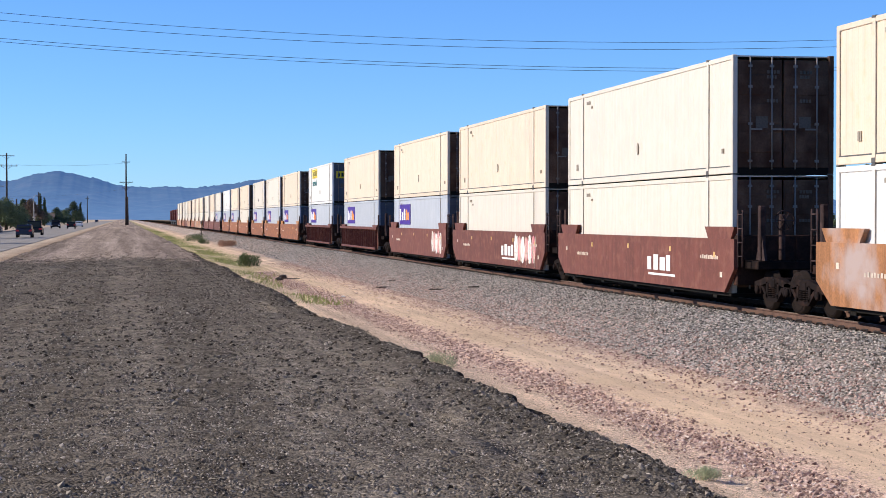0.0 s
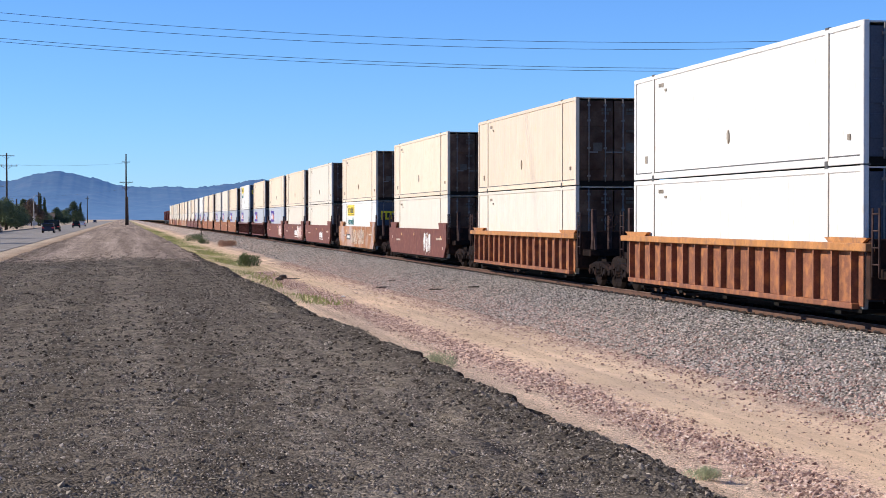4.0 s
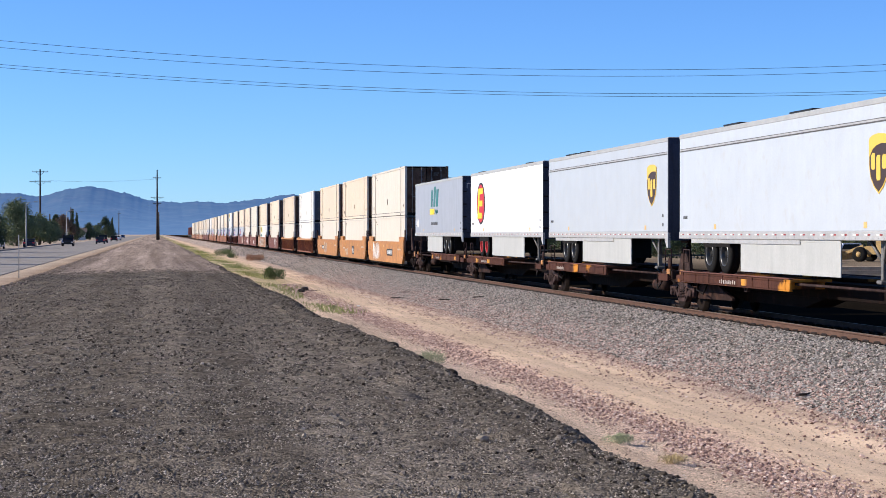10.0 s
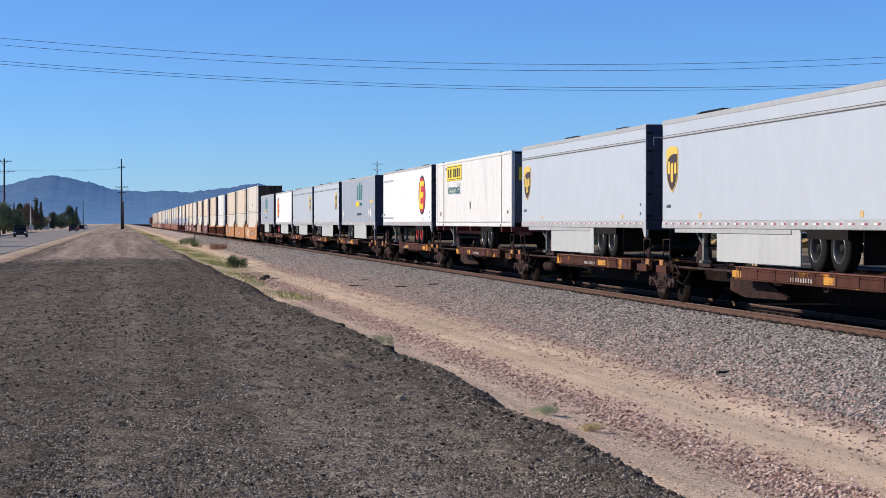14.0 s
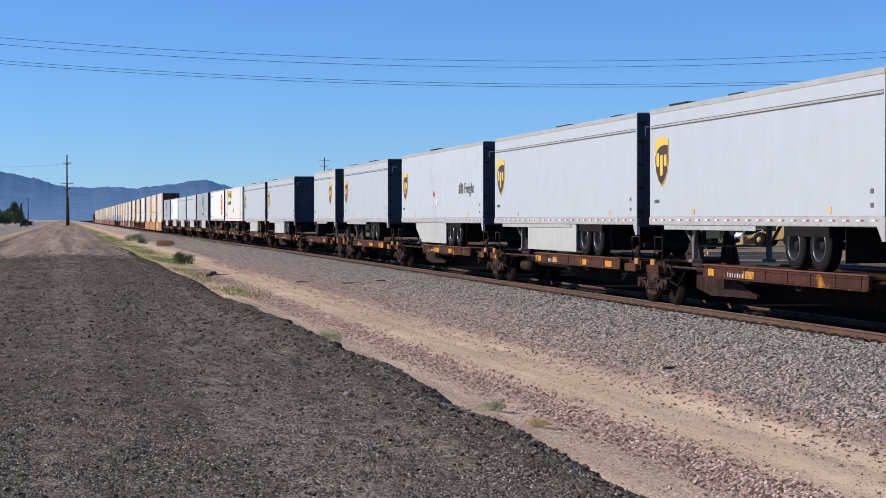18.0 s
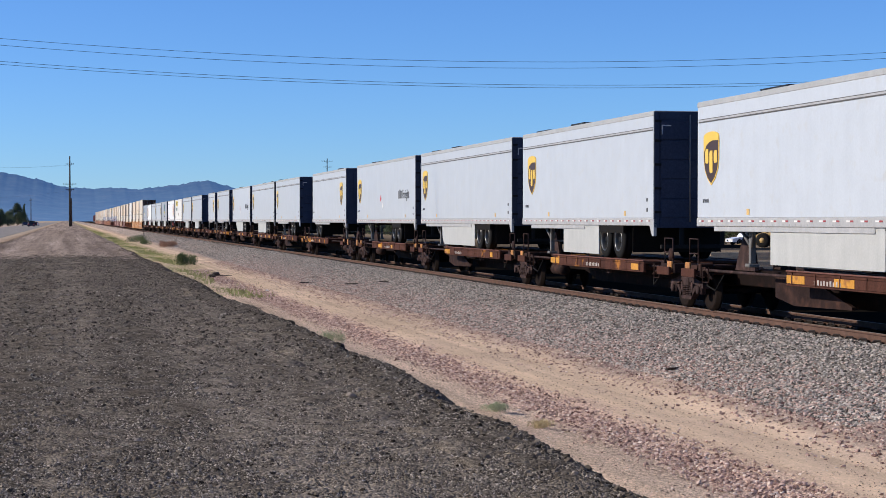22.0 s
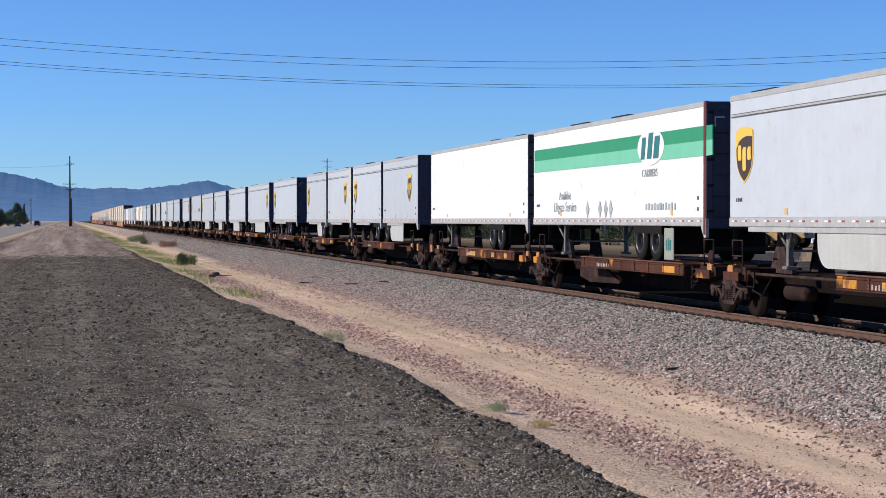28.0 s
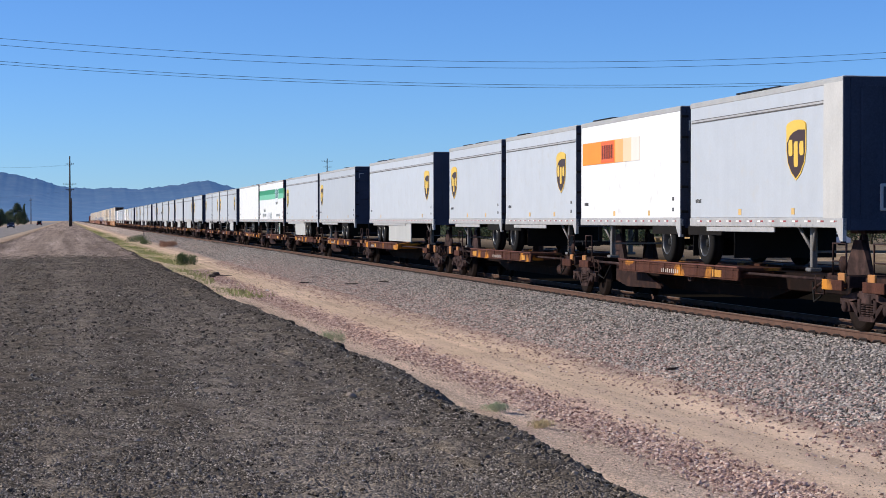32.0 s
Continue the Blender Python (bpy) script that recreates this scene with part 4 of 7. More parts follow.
def spray_mesh(seed, tall, width, body, ground):
    """Tall looping scrawl of spray paint on the near sill, filled where body is set, with thin drips."""
    r = random.Random(seed)
    s = Shape()
    x = -1.474
    n = max(4, int(width / 0.5))
    step = width / n
    for i in range(n):
        y0 = width / 2 - (i + 0.5) * step
        zc, h = min(0.52 + tall * 0.5, 1.02) + r.uniform(-0.04, 0.04), tall * 0.5 * r.uniform(0.85, 1.0)
        if body:
            lobes = [r.uniform(0.86, 1.1) for j in range(14)]
            pts = [(y0 + math.cos(2 * math.pi * j / 14) * step * 0.6 * lobes[j], min(max(zc + math.sin(2 * math.pi * j / 14) * h * lobes[j], 0.42), 1.6)) for j in range(14)]
            s.prism(pts, x - 0.0008 * (i % 3), x + 0.02, m=1 if i % 2 and body == 1 else 2)
        a, b, c, e = r.uniform(0.8, 1.6), r.uniform(0, 6.28), r.uniform(0, 6.28), r.uniform(0.5, 0.8)
        loop = []
        for j in range(25):
            q = j / 24
            loop.append((y0 + step * (0.5 - q) * 0.7 + math.sin(q * 6.28 * a + b) * step * 0.32,
                         min(max(zc + math.sin(q * 6.28 * (a + e) + c) * h * 0.92, 0.4), 1.62)))
        ribbon(s, loop, r.uniform(0.02, 0.034), x - 0.003 - 0.0004 * (i % 4), 3 if body == 2 else 0)
        if r.random() < 0.7:
            q = loop[r.randrange(4, 20)]
            ribbon(s, [(q[0], q[1]), (q[0] + 0.01, max(q[1] - r.uniform(0.2, 0.5), 0.4))], 0.012, x - 0.005)
    return s.mesh("spray_paint", SPRAY, ROSE, CHALK, ground)


def bars_mesh(width, height, n, gap=0.35):
    """Unreadable lettering as a row of bars, from y = 0 backwards."""
    s = Shape()
    for i in range(n):
        y = -width * i / n
        w = width / n * (1 - gap) * (0.75 + 0.25 * ((i * 7) % 3) / 2)
        s.box(-0.006, 0.02, y - w, y, 0, height * (0.85 + 0.15 * (i % 2)))
    return s


def plate_mesh(width, height, n):
    s = bars_mesh(width * 0.84, height * 0.6, n)
    s.v = [(a, b - width * 0.08, c + height * 0.2) for a, b, c in s.v]
    s.box(-0.003, 0.02, -width, 0, 0, height, 1)
    return s.mesh("number_board", CHALK, BLACK)


def end_post_mesh():
    """Stout dark post with a bracket, at a corner of the end walkway."""
    s = Shape()
    s.box(-0.07, 0.07, -0.09, 0.09, 1.15, 2.45, 0, 0.02)
    s.prism([(-0.3, 1.16), (0.3, 1.16), (0.09, 1.75), (-0.09, 1.75)], -0.03, 0.03)
    return s.mesh("end_post", CASTING)


def hand_wheel_mesh():
    s = Shape()
    s.tube([(math.cos(i * math.pi / 9) * 0.24, -0.05, 2.1 + math.sin(i * math.pi / 9) * 0.24) for i in range(19)], 0.016, 5)
    for i in range(3):
        a = i * math.pi / 3
        c, d = math.cos(a) * 0.22, math.sin(a) * 0.22
        s.tube([(-c, -0.05, 2.1 - d), (c, -0.05, 2.1 + d)], 0.012, 5)
    s.tube([(0, -0.05, 2.1), (0, 0.06, 2.1)], 0.03, 6)
    s.box(-0.06, 0.06, 0.05, 0.2, 1.16, 2.25, 0, 0.02)
    return s.mesh("hand_wheel", CASTING)


def well_car(style, lead, tail, spray=None, board=None, emblem=False):
    """A well for two stacked containers; lead and tail: a truck ahead and behind."""
    main, ribbed, words = {"maroon": (MAROON, 0, "maroon"), "brown_ribbed": (RUSTY, 1, "rusty brown ribbed"), "orange_ribbed": (RUSTY, 1, "weathered rust-orange ribbed"),
                           "orange": (ORANGE, 0, "yellow-orange"), "weathered": (WEATHERED, 0, "weathered orange and grey"), "rust": (RUSTY, 0, "rusty brown"),
                           "maroon_ribbed": (MAROON, 1, "dark maroon ribbed")}[style]
    ob = thing("well_car", f"{words} steel railway well car carrying stacked containers", "railway car", "well cars of the train")
    for k in (-1, 1):
        part("side_sill", stored(("sill", style, k), lambda: well_sill(k, ribbed, main)), ob)
        for name, me in stored(("wend", style, k), lambda: well_end(k, main)):
            part(name, me, ob)
        for y in (-8.95, 8.95):
            part("ladder", stored("ladder", post_mesh), ob, "thin steel ladder", (k * 1.4, y, 0))

    for y in (-9.35, 9.35):
        for x in (-1.02, 1.02):
            part("end_post", stored("endpost", end_post_mesh), ob, "stout dark post", (x, y, 0))
    part("hand_wheel", stored("handwheel", hand_wheel_mesh), ob, "dark hand brake wheel", (-0.45, -9.3, 0))

    def floor():
        s = Shape()
        s.box(-1.36, 1.36, -8.2, 8.2, 0.27, 0.34)
        for i in range(5):
            s.box(-1.36, 1.36, -7 + i * 3.5 - 0.15, -7 + i * 3.5 + 0.15, 0.2, 0.3)
        return s.mesh("well_floor", UNDER)
    part("well_floor", stored("wfloor", floor), ob)
    if lead:
        add_truck(ob, lead, SHADE_STEEL)
    if tail:
        add_truck(ob, tail, SHADE_STEEL)
    if spray:
        seed, y, tall, width, two = spray
        part("spray_paint", spray_mesh(seed, tall, width, two, main), ob, "white spray-painted scrawl", (0, y, 0))
    if board:
        y, z, w, h, n = board
        part("number_board", stored(("board", w, h, n), lambda: plate_mesh(w, h, n)), ob, "black board with pale bars", (-1.474, y, z))
    if emblem:
        s = bars_mesh(2.3, 0.42, 4, 0.18)
        s.box(-0.006, 0.02, -2.5, -0.1, -0.14, -0.08)
        part("emblem", s.mesh("emblem", CHALK), ob, "white block emblem", (-1.474, -1.6, 0.75))
    if ribbed:
        return ob
    for y, z, w, tone in ((-7.2, 1.2, 0.13, AMBER), (-3.6, 1.28, 0.13, AMBER), (0.4, 1.3, 0.13, AMBER), (4.4, 1.28, 0.13, AMBER), (7.6, 1.12, 0.14, SPRAY), (-7.7, 0.72, 0.16, SPRAY)):
        part("decal", stored(("decal", w, tone.name), lambda: Shape().box(-0.006, 0.02, -w, 0, 0, 0.13).mesh("decal", tone)), ob, "", (-1.474, y, z))
    s = stored("wstencil", lambda: bars_mesh(1.4, 0.1, 9).mesh("stencil", SPRAY))
    part("stencil", s, ob, "small white stencils", (-1.472, 6.2, 1.0))
    part("stencil", s, ob, "small white stencils", (-1.472, -6.2, 1.15))
    return ob


def stack(mid, low, top, style, lead, tail, low_extra="", top_extra="", **more):
    set_train(well_car(style, lead, tail, **more), mid)
    set_train(container(low, low_extra), mid, 0.34)
    set_train(container(top, top_extra), mid, 0.375 + BOX_H)


# lead end of the train: three locomotives, then the stacks, front to back
SINGLE, PACK = 10.3, 9.7
stack(-96.3, "pale", "pale", "orange", PACK, -SINGLE, spray=(5, 4.2, 1.15, 3.2, 2), board=(-1.2, 0.78, 2.6, 0.42, 10))
stack(-77.4, "pale", "cream", "orange", PACK, 0, spray=(9, 3.6, 0.5, 2.4, 0), board=(-0.3, 0.62, 1.15, 0.62, 3))
stack(-58.2, "pale", "cream", "orange", SINGLE, 0, spray=(12, 1.2, 1.0, 2.2, 0), board=(4.3, 0.8, 1.9, 0.36, 8))
stack(-35.2, "white", "white", "orange_ribbed", SINGLE, -SINGLE)
stack(-12.3, "pale", "cream", "brown_ribbed", SINGLE, -SINGLE)
stack(11.0, "pale", "cream", "maroon", SINGLE, -SINGLE, spray=(14, -3.6, 1.0, 2.0, 2))
stack(34.3, "white", "cream", "weathered", SINGLE, -SINGLE, low_extra="yellow", spray=(17, -1.2, 1.0, 6.0, 0), board=(4.4, 0.8, 1.9, 0.36, 8))
stack(56.8, "pale", "pale", "maroon", PACK, -SINGLE, emblem=True)
stack(76.2, "pale", "cream", "maroon", PACK, 0, emblem=True, spray=(19, -5.6, 1.05, 3.4, 1))
stack(95.3, "bluegrey", "cream", "maroon", SINGLE, 0, low_extra="purple", spray=(23, -6.2, 1.05, 2.6, 1))
stack(117.6, "bluegrey", "cream", "maroon_ribbed", SINGLE, -SINGLE, low_extra="purple")
stack(140.7, "bluegrey", "white", "maroon_ribbed", SINGLE, -SINGLE, low_extra="purple", top_extra="yellow")
y = 164.3
front = random.Random(3)
for i in range(17):
    first, last = i % 3 == 2, i % 3 == 0
    style = "rust" if i < 6 else "maroon" if i < 9 else front.choice(("maroon", "rust", "weathered"))
    low = "bluegrey" if i < 7 and i != 3 else "pale"
    stack(y, low, front.choice(("cream", "cream", "pale")) if i != 5 else "white", style, SINGLE if first else PACK, -SINGLE if last else 0, low_extra="purple" if low == "bluegrey" else "")
    y += 23.1 if first else 19.2
HEAD = y - 6.0


def locomotive():
    ob = thing("locomotive", "dark red and black diesel locomotive at the head of the train", "locomotive", "locomotives of the train")
    s = Shape()
    s.box(-0.9, 0.9, -10.5, 7.2, 1.7, 4.4, 0, 0.12)
    s.box(-1.35, 1.35, -9.8, -6.0, 3.3, 4.7, 0, 0.1)
    for i in range(5):
        s.lathe([(4.4, 0.6), (4.62, 0.6), (4.7, 0.3)], "z", (0, -8.6 + i * 1.5 if i < 3 else i * 1.6, 0), 14, 1)
    part("hood", s.mesh("hood", LOCO_RED, BLACK), ob)
    s = Shape()
    s.box(-1.5, 1.5, 7.2, 9.4, 1.6, 4.6, 0, 0.1)
    s.box(-1.0, 1.0, 9.4, 11.0, 1.6, 3.3, 0, 0.15)
    part("cab", s.mesh("cab", LOCO_RED), ob)
    s = Shape()
    for x in (-1.51, 1.49):
        for yy in (7.5, 8.4):
            s.box(x, x + 0.02, yy, yy + 0.75, 3.4, 4.1)
    part("cab_window", s.mesh("cab_window", GLASS), ob)
    s = Shape()
    s.box(-1.5, 1.5, -11.2, 11.2, 1.2, 1.6, 0, 0.04)
    part("frame", s.mesh("frame", BLACK), ob)
    s = Shape()
    s.box(-1.35, 1.35, -2.8, 2.6, 0.35, 1.2, 0, 0.2)
    part("fuel_tank", s.mesh("fuel_tank", BLACK), ob)
    for y0 in (-6.6, 6.6):
        add_truck(ob, y0 + 1.3)
        add_truck(ob, y0 - 1.3)
    return ob


first_engine = locomotive()
set_train(first_engine, HEAD + 12)
for i in (1, 2):
    e = copy_thing(first_engine, Matrix())
    for c in e.children_recursive:
        if c.name.startswith("wheelset"):
            SPIN[-1 if c.location.y < 0 else 1].append(c)
    set_train(e, HEAD + 12 + 22.6 * i)

# ---------------------------------------------------------------- trailers
FLOOR, HIGH, TYRE = 2.0, 4.91, 0.51
DECK_TOP = 1.1


def road_wheel(rim):
    """A tyre with tread and a deep dished rim; it faces -x."""
    w = Shape()
    w.lathe([(0.06, 0.3), (-0.13, 0.3), (-0.15, 0.33), (-0.14, TYRE - 0.05), (-0.105, TYRE - 0.005), (-0.06, TYRE), (-0.05, TYRE - 0.012), (0.0, TYRE - 0.012), (0.01, TYRE),
             (0.1, TYRE), (0.14, TYRE - 0.05), (0.15, 0.3)], n=30, caps=False)
    r = Shape()
    r.lathe([(-0.12, 0.318), (-0.155, 0.308), (-0.155, 0.292), (-0.12, 0.283), (0.07, 0.262)], n=26, caps=False)
    r.lathe([(0.07, 0.265), (0.05, 0.2), (0.045, 0.13), (-0.03, 0.12), (-0.05, 0.1), (-0.1, 0.085), (-0.105, 0.02)], n=18, m=1)
    for i in range(8):
        a = i * math.pi / 4
        r.lathe([(0.0, 0.02), (0.06, 0.02)], at=(0, math.cos(a) * 0.17, math.sin(a) * 0.17), n=6, m=1)
    return w.mesh("tyre", RUBBER), r.mesh("rim", rim, rim if rim is RED_RIM else HUB)


def shield_mesh():
    s = Shape()

    def outline(k):
        pts = []
        for i in range(13):
            a = math.pi * i / 12
            pts.append((-0.42 * math.cos(a) * k, 0.66 * k + 0.16 * math.sin(a) * k))
        low = [(0.42, 0.0), (0.36, -0.34), (0.2, -0.62), (0.0, -0.8), (-0.2, -0.62), (-0.36, -0.34), (-0.42, 0.0)]
        return pts + [(a * k, b * k) for a, b in low]
    s.prism([(-a, b) for a, b in outline(1.0)], -0.006, 0.02, m=0)
    s.prism([(-a, b) for a, b in outline(0.93)], -0.009, 0.0, m=1)
    top = [(-a, b) for a, b in outline(0.985)][:13]
    sweep = [(-0.4, 0.66), (-0.4, 0.53), (-0.12, 0.55), (0.1, 0.5), (0.26, 0.4), (0.35, 0.26), (0.405, 0.2)]
    s.prism([(a, max(b, 0.55)) for a, b in top] + sweep[1:], -0.012, 0.0, m=0)
    for y, z0, z1 in ((0.22, -0.14, 0.3), (-0.01, -0.44, 0.24), (-0.25, -0.14, 0.24)):
        s.prism([(y - 0.085, z0 + 0.05), (y - 0.05, z0), (y + 0.06, z0), (y + 0.09, z0 + 0.06), (y + 0.095, z1 - 0.08), (y + 0.05, z1), (y - 0.07, z1)], -0.0135, 0.0, m=0)
    s.v = [(a, b * 1.18, c * 0.76) for a, b, c in s.v]
    return s.mesh("shield_emblem", GOLD, BROWN)


def round_mark():
    """Red and black oval with a yellow block figure."""
    s = Shape()

    def oval(k, m, x):
        s.prism([(0.98 * k * math.cos(2 * math.pi * i / 24), 0.95 * k * math.sin(2 * math.pi * i / 24)) for i in range(24)], x, 0.02, m=m)
    oval(1.0, 0, -0.006)
    oval(0.9, 1, -0.009)
    o = len(s.v)
    s.box(-0.013, 0, 0.2, 0.56, -0.68, 0.68, 2)
    for z in (-0.68, -0.13, 0.42):
        s.box(-0.013, 0, -0.56, 0.2, z, z + 0.26, 2)
    s.v[o:] = [(a, b + 0.12 - 0.2 * c, c) for a, b, c in s.v[o:]]
    return s.mesh("oval_emblem", BLACK, RED, YELLOW)


def trailer_body(L, skin):
    s = Shape()
    s.box(-1.285, 1.285, -L / 2, L / 2, FLOOR + 0.18, HIGH - 0.09, 0, 0.03)
    return s.mesh("body", skin)


def trailer_bits(L, end):
    out = []
    s = Shape()
    s.box(-1.295, 1.295, -L / 2 - 0.01, L / 2 + 0.01, HIGH - 0.15, HIGH, 0, 0.03)
    out.append(("roof_rail", s.mesh("roof_rail", ROOF_RAIL), "dull grey roof rail"))
    for k in (-1, 1):
        s = Shape()
        s.box(k * 1.24, k * 1.3, -L / 2, L / 2, FLOOR, FLOOR + 0.2, 0, 0.015)
        for i in range(int(L / 0.3)):
            y = -L / 2 + 0.2 + i * 0.3
            s.box(k * 1.3, k * 1.304, y - 0.012, y + 0.012, FLOOR + 0.03, FLOOR + 0.06, 0)
        out.append(("bottom_rail", s.mesh("bottom_rail", RAIL_ALU), "grey aluminium bottom rail"))
    s = Shape()
    for i in range(int(L / 0.62)):
        y = -L / 2 + 0.25 + i * 0.62
        s.box(-1.306, -1.3, y, y + 0.13, FLOOR + 0.105, FLOOR + 0.14, 0)
        s.box(-1.306, -1.3, y + 0.14, y + 0.3, FLOOR + 0.105, FLOOR + 0.14, 1)
    out.append(("reflector_tape", s.mesh("reflector_tape", TAPE, CHALK), "dull reflective tape"))
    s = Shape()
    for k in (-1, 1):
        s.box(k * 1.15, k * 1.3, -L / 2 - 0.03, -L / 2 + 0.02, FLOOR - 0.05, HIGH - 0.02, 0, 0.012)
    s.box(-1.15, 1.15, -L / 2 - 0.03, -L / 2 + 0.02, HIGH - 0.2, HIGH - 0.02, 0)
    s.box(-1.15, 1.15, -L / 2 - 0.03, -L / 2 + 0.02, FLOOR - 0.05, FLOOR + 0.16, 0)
    out.append(("end_frame", s.mesh("end_frame", END_SHADE), "dark end frame"))
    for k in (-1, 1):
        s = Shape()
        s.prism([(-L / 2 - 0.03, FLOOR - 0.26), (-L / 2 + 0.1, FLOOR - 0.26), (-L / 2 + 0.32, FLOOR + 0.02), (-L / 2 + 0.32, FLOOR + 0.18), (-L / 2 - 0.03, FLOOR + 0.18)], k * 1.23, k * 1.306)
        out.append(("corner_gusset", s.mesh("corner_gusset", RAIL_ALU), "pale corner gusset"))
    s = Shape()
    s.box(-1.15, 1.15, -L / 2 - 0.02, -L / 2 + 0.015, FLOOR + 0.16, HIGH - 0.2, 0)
    out.append(("end_wall", s.mesh("end_wall", END_SHADE), "dark end wall"))
    if end == "doors":
        s = Shape()
        s.box(-1.1, 1.1, -L / 2 - 0.02, -L / 2 + 0.08, 1.42, 1.52, 0, 0.012)
        for x in (-0.55, 0.55):
            s.box(x - 0.05, x + 0.05, -L / 2, -L / 2 + 0.07, 1.52, FLOOR + 0.02)
        out.append(("rear_guard", s.mesh("rear_guard", HUB), "dark steel rear guard bar"))
        hinge = Shape().box(-0.09, 0.09, -0.02, 0.02, -0.03, 0.03, 0, 0.005).mesh("hinge", HUB)
        for k in (-1, 1):
            for z in (0.35, 0.95, 1.55, 2.15, 2.65):
                out.append(("hinge", hinge, "dull steel hinge", (k * 1.2, -L / 2 - 0.04, FLOOR + z)))
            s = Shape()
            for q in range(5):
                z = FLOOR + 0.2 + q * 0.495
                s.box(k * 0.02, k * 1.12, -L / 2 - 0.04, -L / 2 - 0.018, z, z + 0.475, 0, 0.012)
            out.append(("door_leaf", s.mesh("door_leaf", END_SHADE), "dark door leaf"))
            s = Shape()
            s.tube([(k * 0.35, -L / 2 - 0.055, FLOOR + 0.1), (k * 0.35, -L / 2 - 0.055, HIGH - 0.1)], 0.02, 6, 0)
            out.append(("lock_rod", s.mesh("lock_rod", ROD), ""))
            s = Shape()
            s.prism([(k * 0.85, HIGH - 0.36), (k * 1.1, HIGH - 0.36), (k * 1.1, HIGH - 0.6), (k * 1.07, HIGH - 0.6), (k * 1.07, HIGH - 0.39), (k * 0.85, HIGH - 0.39)], -L / 2 - 0.045, -L / 2 - 0.036, "y")
            out.append(("corner_tape", s.mesh("corner_tape", RAIL_ALU), "pale corner tape"))
    else:
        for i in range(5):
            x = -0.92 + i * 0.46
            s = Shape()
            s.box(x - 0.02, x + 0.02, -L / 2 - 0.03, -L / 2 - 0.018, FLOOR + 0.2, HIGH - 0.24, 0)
            out.append(("end_rib", s.mesh("end_rib", END_SHADE), ""))
        s = Shape()
        s.box(-0.55, -0.1, -L / 2 - 0.07, -L / 2 - 0.018, FLOOR + 0.32, FLOOR + 0.85, 1, 0.02)
        s.box(-0.49, -0.16, -L / 2 - 0.075, -L / 2 - 0.07, FLOOR + 0.38, FLOOR + 0.79, 0)
        out.append(("document_box", s.mesh("document_box", END_SHADE, RAIL_ALU), "pale framed box"))
    s = Shape()
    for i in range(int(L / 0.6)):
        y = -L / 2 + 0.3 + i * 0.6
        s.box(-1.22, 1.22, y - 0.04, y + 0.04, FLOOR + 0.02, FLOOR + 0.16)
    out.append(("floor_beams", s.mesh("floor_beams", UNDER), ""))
    return out


def put_legs(ob, y, label=""):
    """Two landing legs with their braces and a cross bar."""
    def leg():
        s = Shape()
        s.box(-0.06, 0.06, -0.06, 0.06, 1.18, FLOOR + 0.05, 0, 0.01)
        s.box(-0.13, 0.13, -0.13, 0.13, 1.1, 1.18, 0, 0.02)
        return s.mesh("landing_leg", LEG)

    def brace(x, d):
        s = Shape()
        s.tube([(0, 0.0, 1.5), (x * 0.15, d, FLOOR + 0.02)], 0.04, 6)
        return s.mesh("leg_brace", LEG)
    for x in (-0.95, 0.95):
        foot = part("landing_leg", stored("leg", leg), ob, label, (x, y, 0))
        for d in (-0.42, 0.42):
            part("leg_brace", stored(("brace", x, d), lambda: brace(x, d)), foot)
    part("cross_bar", stored("leg_bar", lambda: Shape().tube([(-0.95, 0, 1.5), (0.95, 0, 1.5)], 0.03, 6).mesh("cross_bar", LEG)), ob, "", (0, y, 0))


def bogie_mesh(single):
    s = Shape()
    for x in (-0.5, 0.5):
        s.box(x - 0.06, x + 0.06, -1.5, 1.5, 1.72, FLOOR + 0.05, 0, 0.01)
    for y in ((0,) if single else (-0.62, 0.62)):
        s.lathe([(-1.0, 0.07), (-1.0, 0.08), (1.0, 0.08), (1.0, 0.07)], at=(0, y, DECK_TOP + TYRE), n=10)
        for x in (-0.5, 0.5):
            s.box(x - 0.08, x + 0.08, y - 0.3, y + 0.3, 1.58, 1.75, 0, 0.03)
    s.box(-1.22, 1.22, -1.75, -1.72, 1.3, FLOOR)
    s.box(-1.28, -1.2, -1.1, 1.1, 1.8, FLOOR + 0.01)
    return s.mesh("axle_frame", UNDER)


def skirt_mesh(y0, y1, slant, curved):
    s = Shape()
    lo = 1.2
    if curved:
        pts = [(y1, FLOOR), (y1, lo)]
        pts += [(y0 - 0.5 + 0.5 * math.sin(a * math.pi / 12), lo + 0.5 - 0.5 * math.cos(a * math.pi / 12)) for a in range(0, 7)] + [(y0, FLOOR)]
    else:
        pts = [(y1, FLOOR), (y1, lo), (y0 - slant, lo), (y0, FLOOR - 0.25), (y0, FLOOR)]
    s.prism(pts[::-1], -1.26, -1.235)
    s.box(-1.266, -1.26, y1, y0, FLOOR - 0.05, FLOOR, 0)
    return s.mesh("side_skirt", SKIRT)


def put_axles(ob, w, single, rim):
    part("axle_frame", stored(("bogie", single), lambda: bogie_mesh(single)), ob, "", (0, w, 0))
    tyre, hub = stored(("rw", rim.name), lambda: road_wheel(rim))
    for y in ((0,) if single else (-0.62, 0.62)):
        for x, flip in ((-1.12, 0), (1.12, math.pi)):
            t = part("tyre", tyre, ob, "black rubber tyre", (x, w + y, DECK_TOP + TYRE), flip)
            part("rim", hub, t, "red steel rim" if rim is RED_RIM else "pale steel rim")


KINGPINS = []       # places along the train


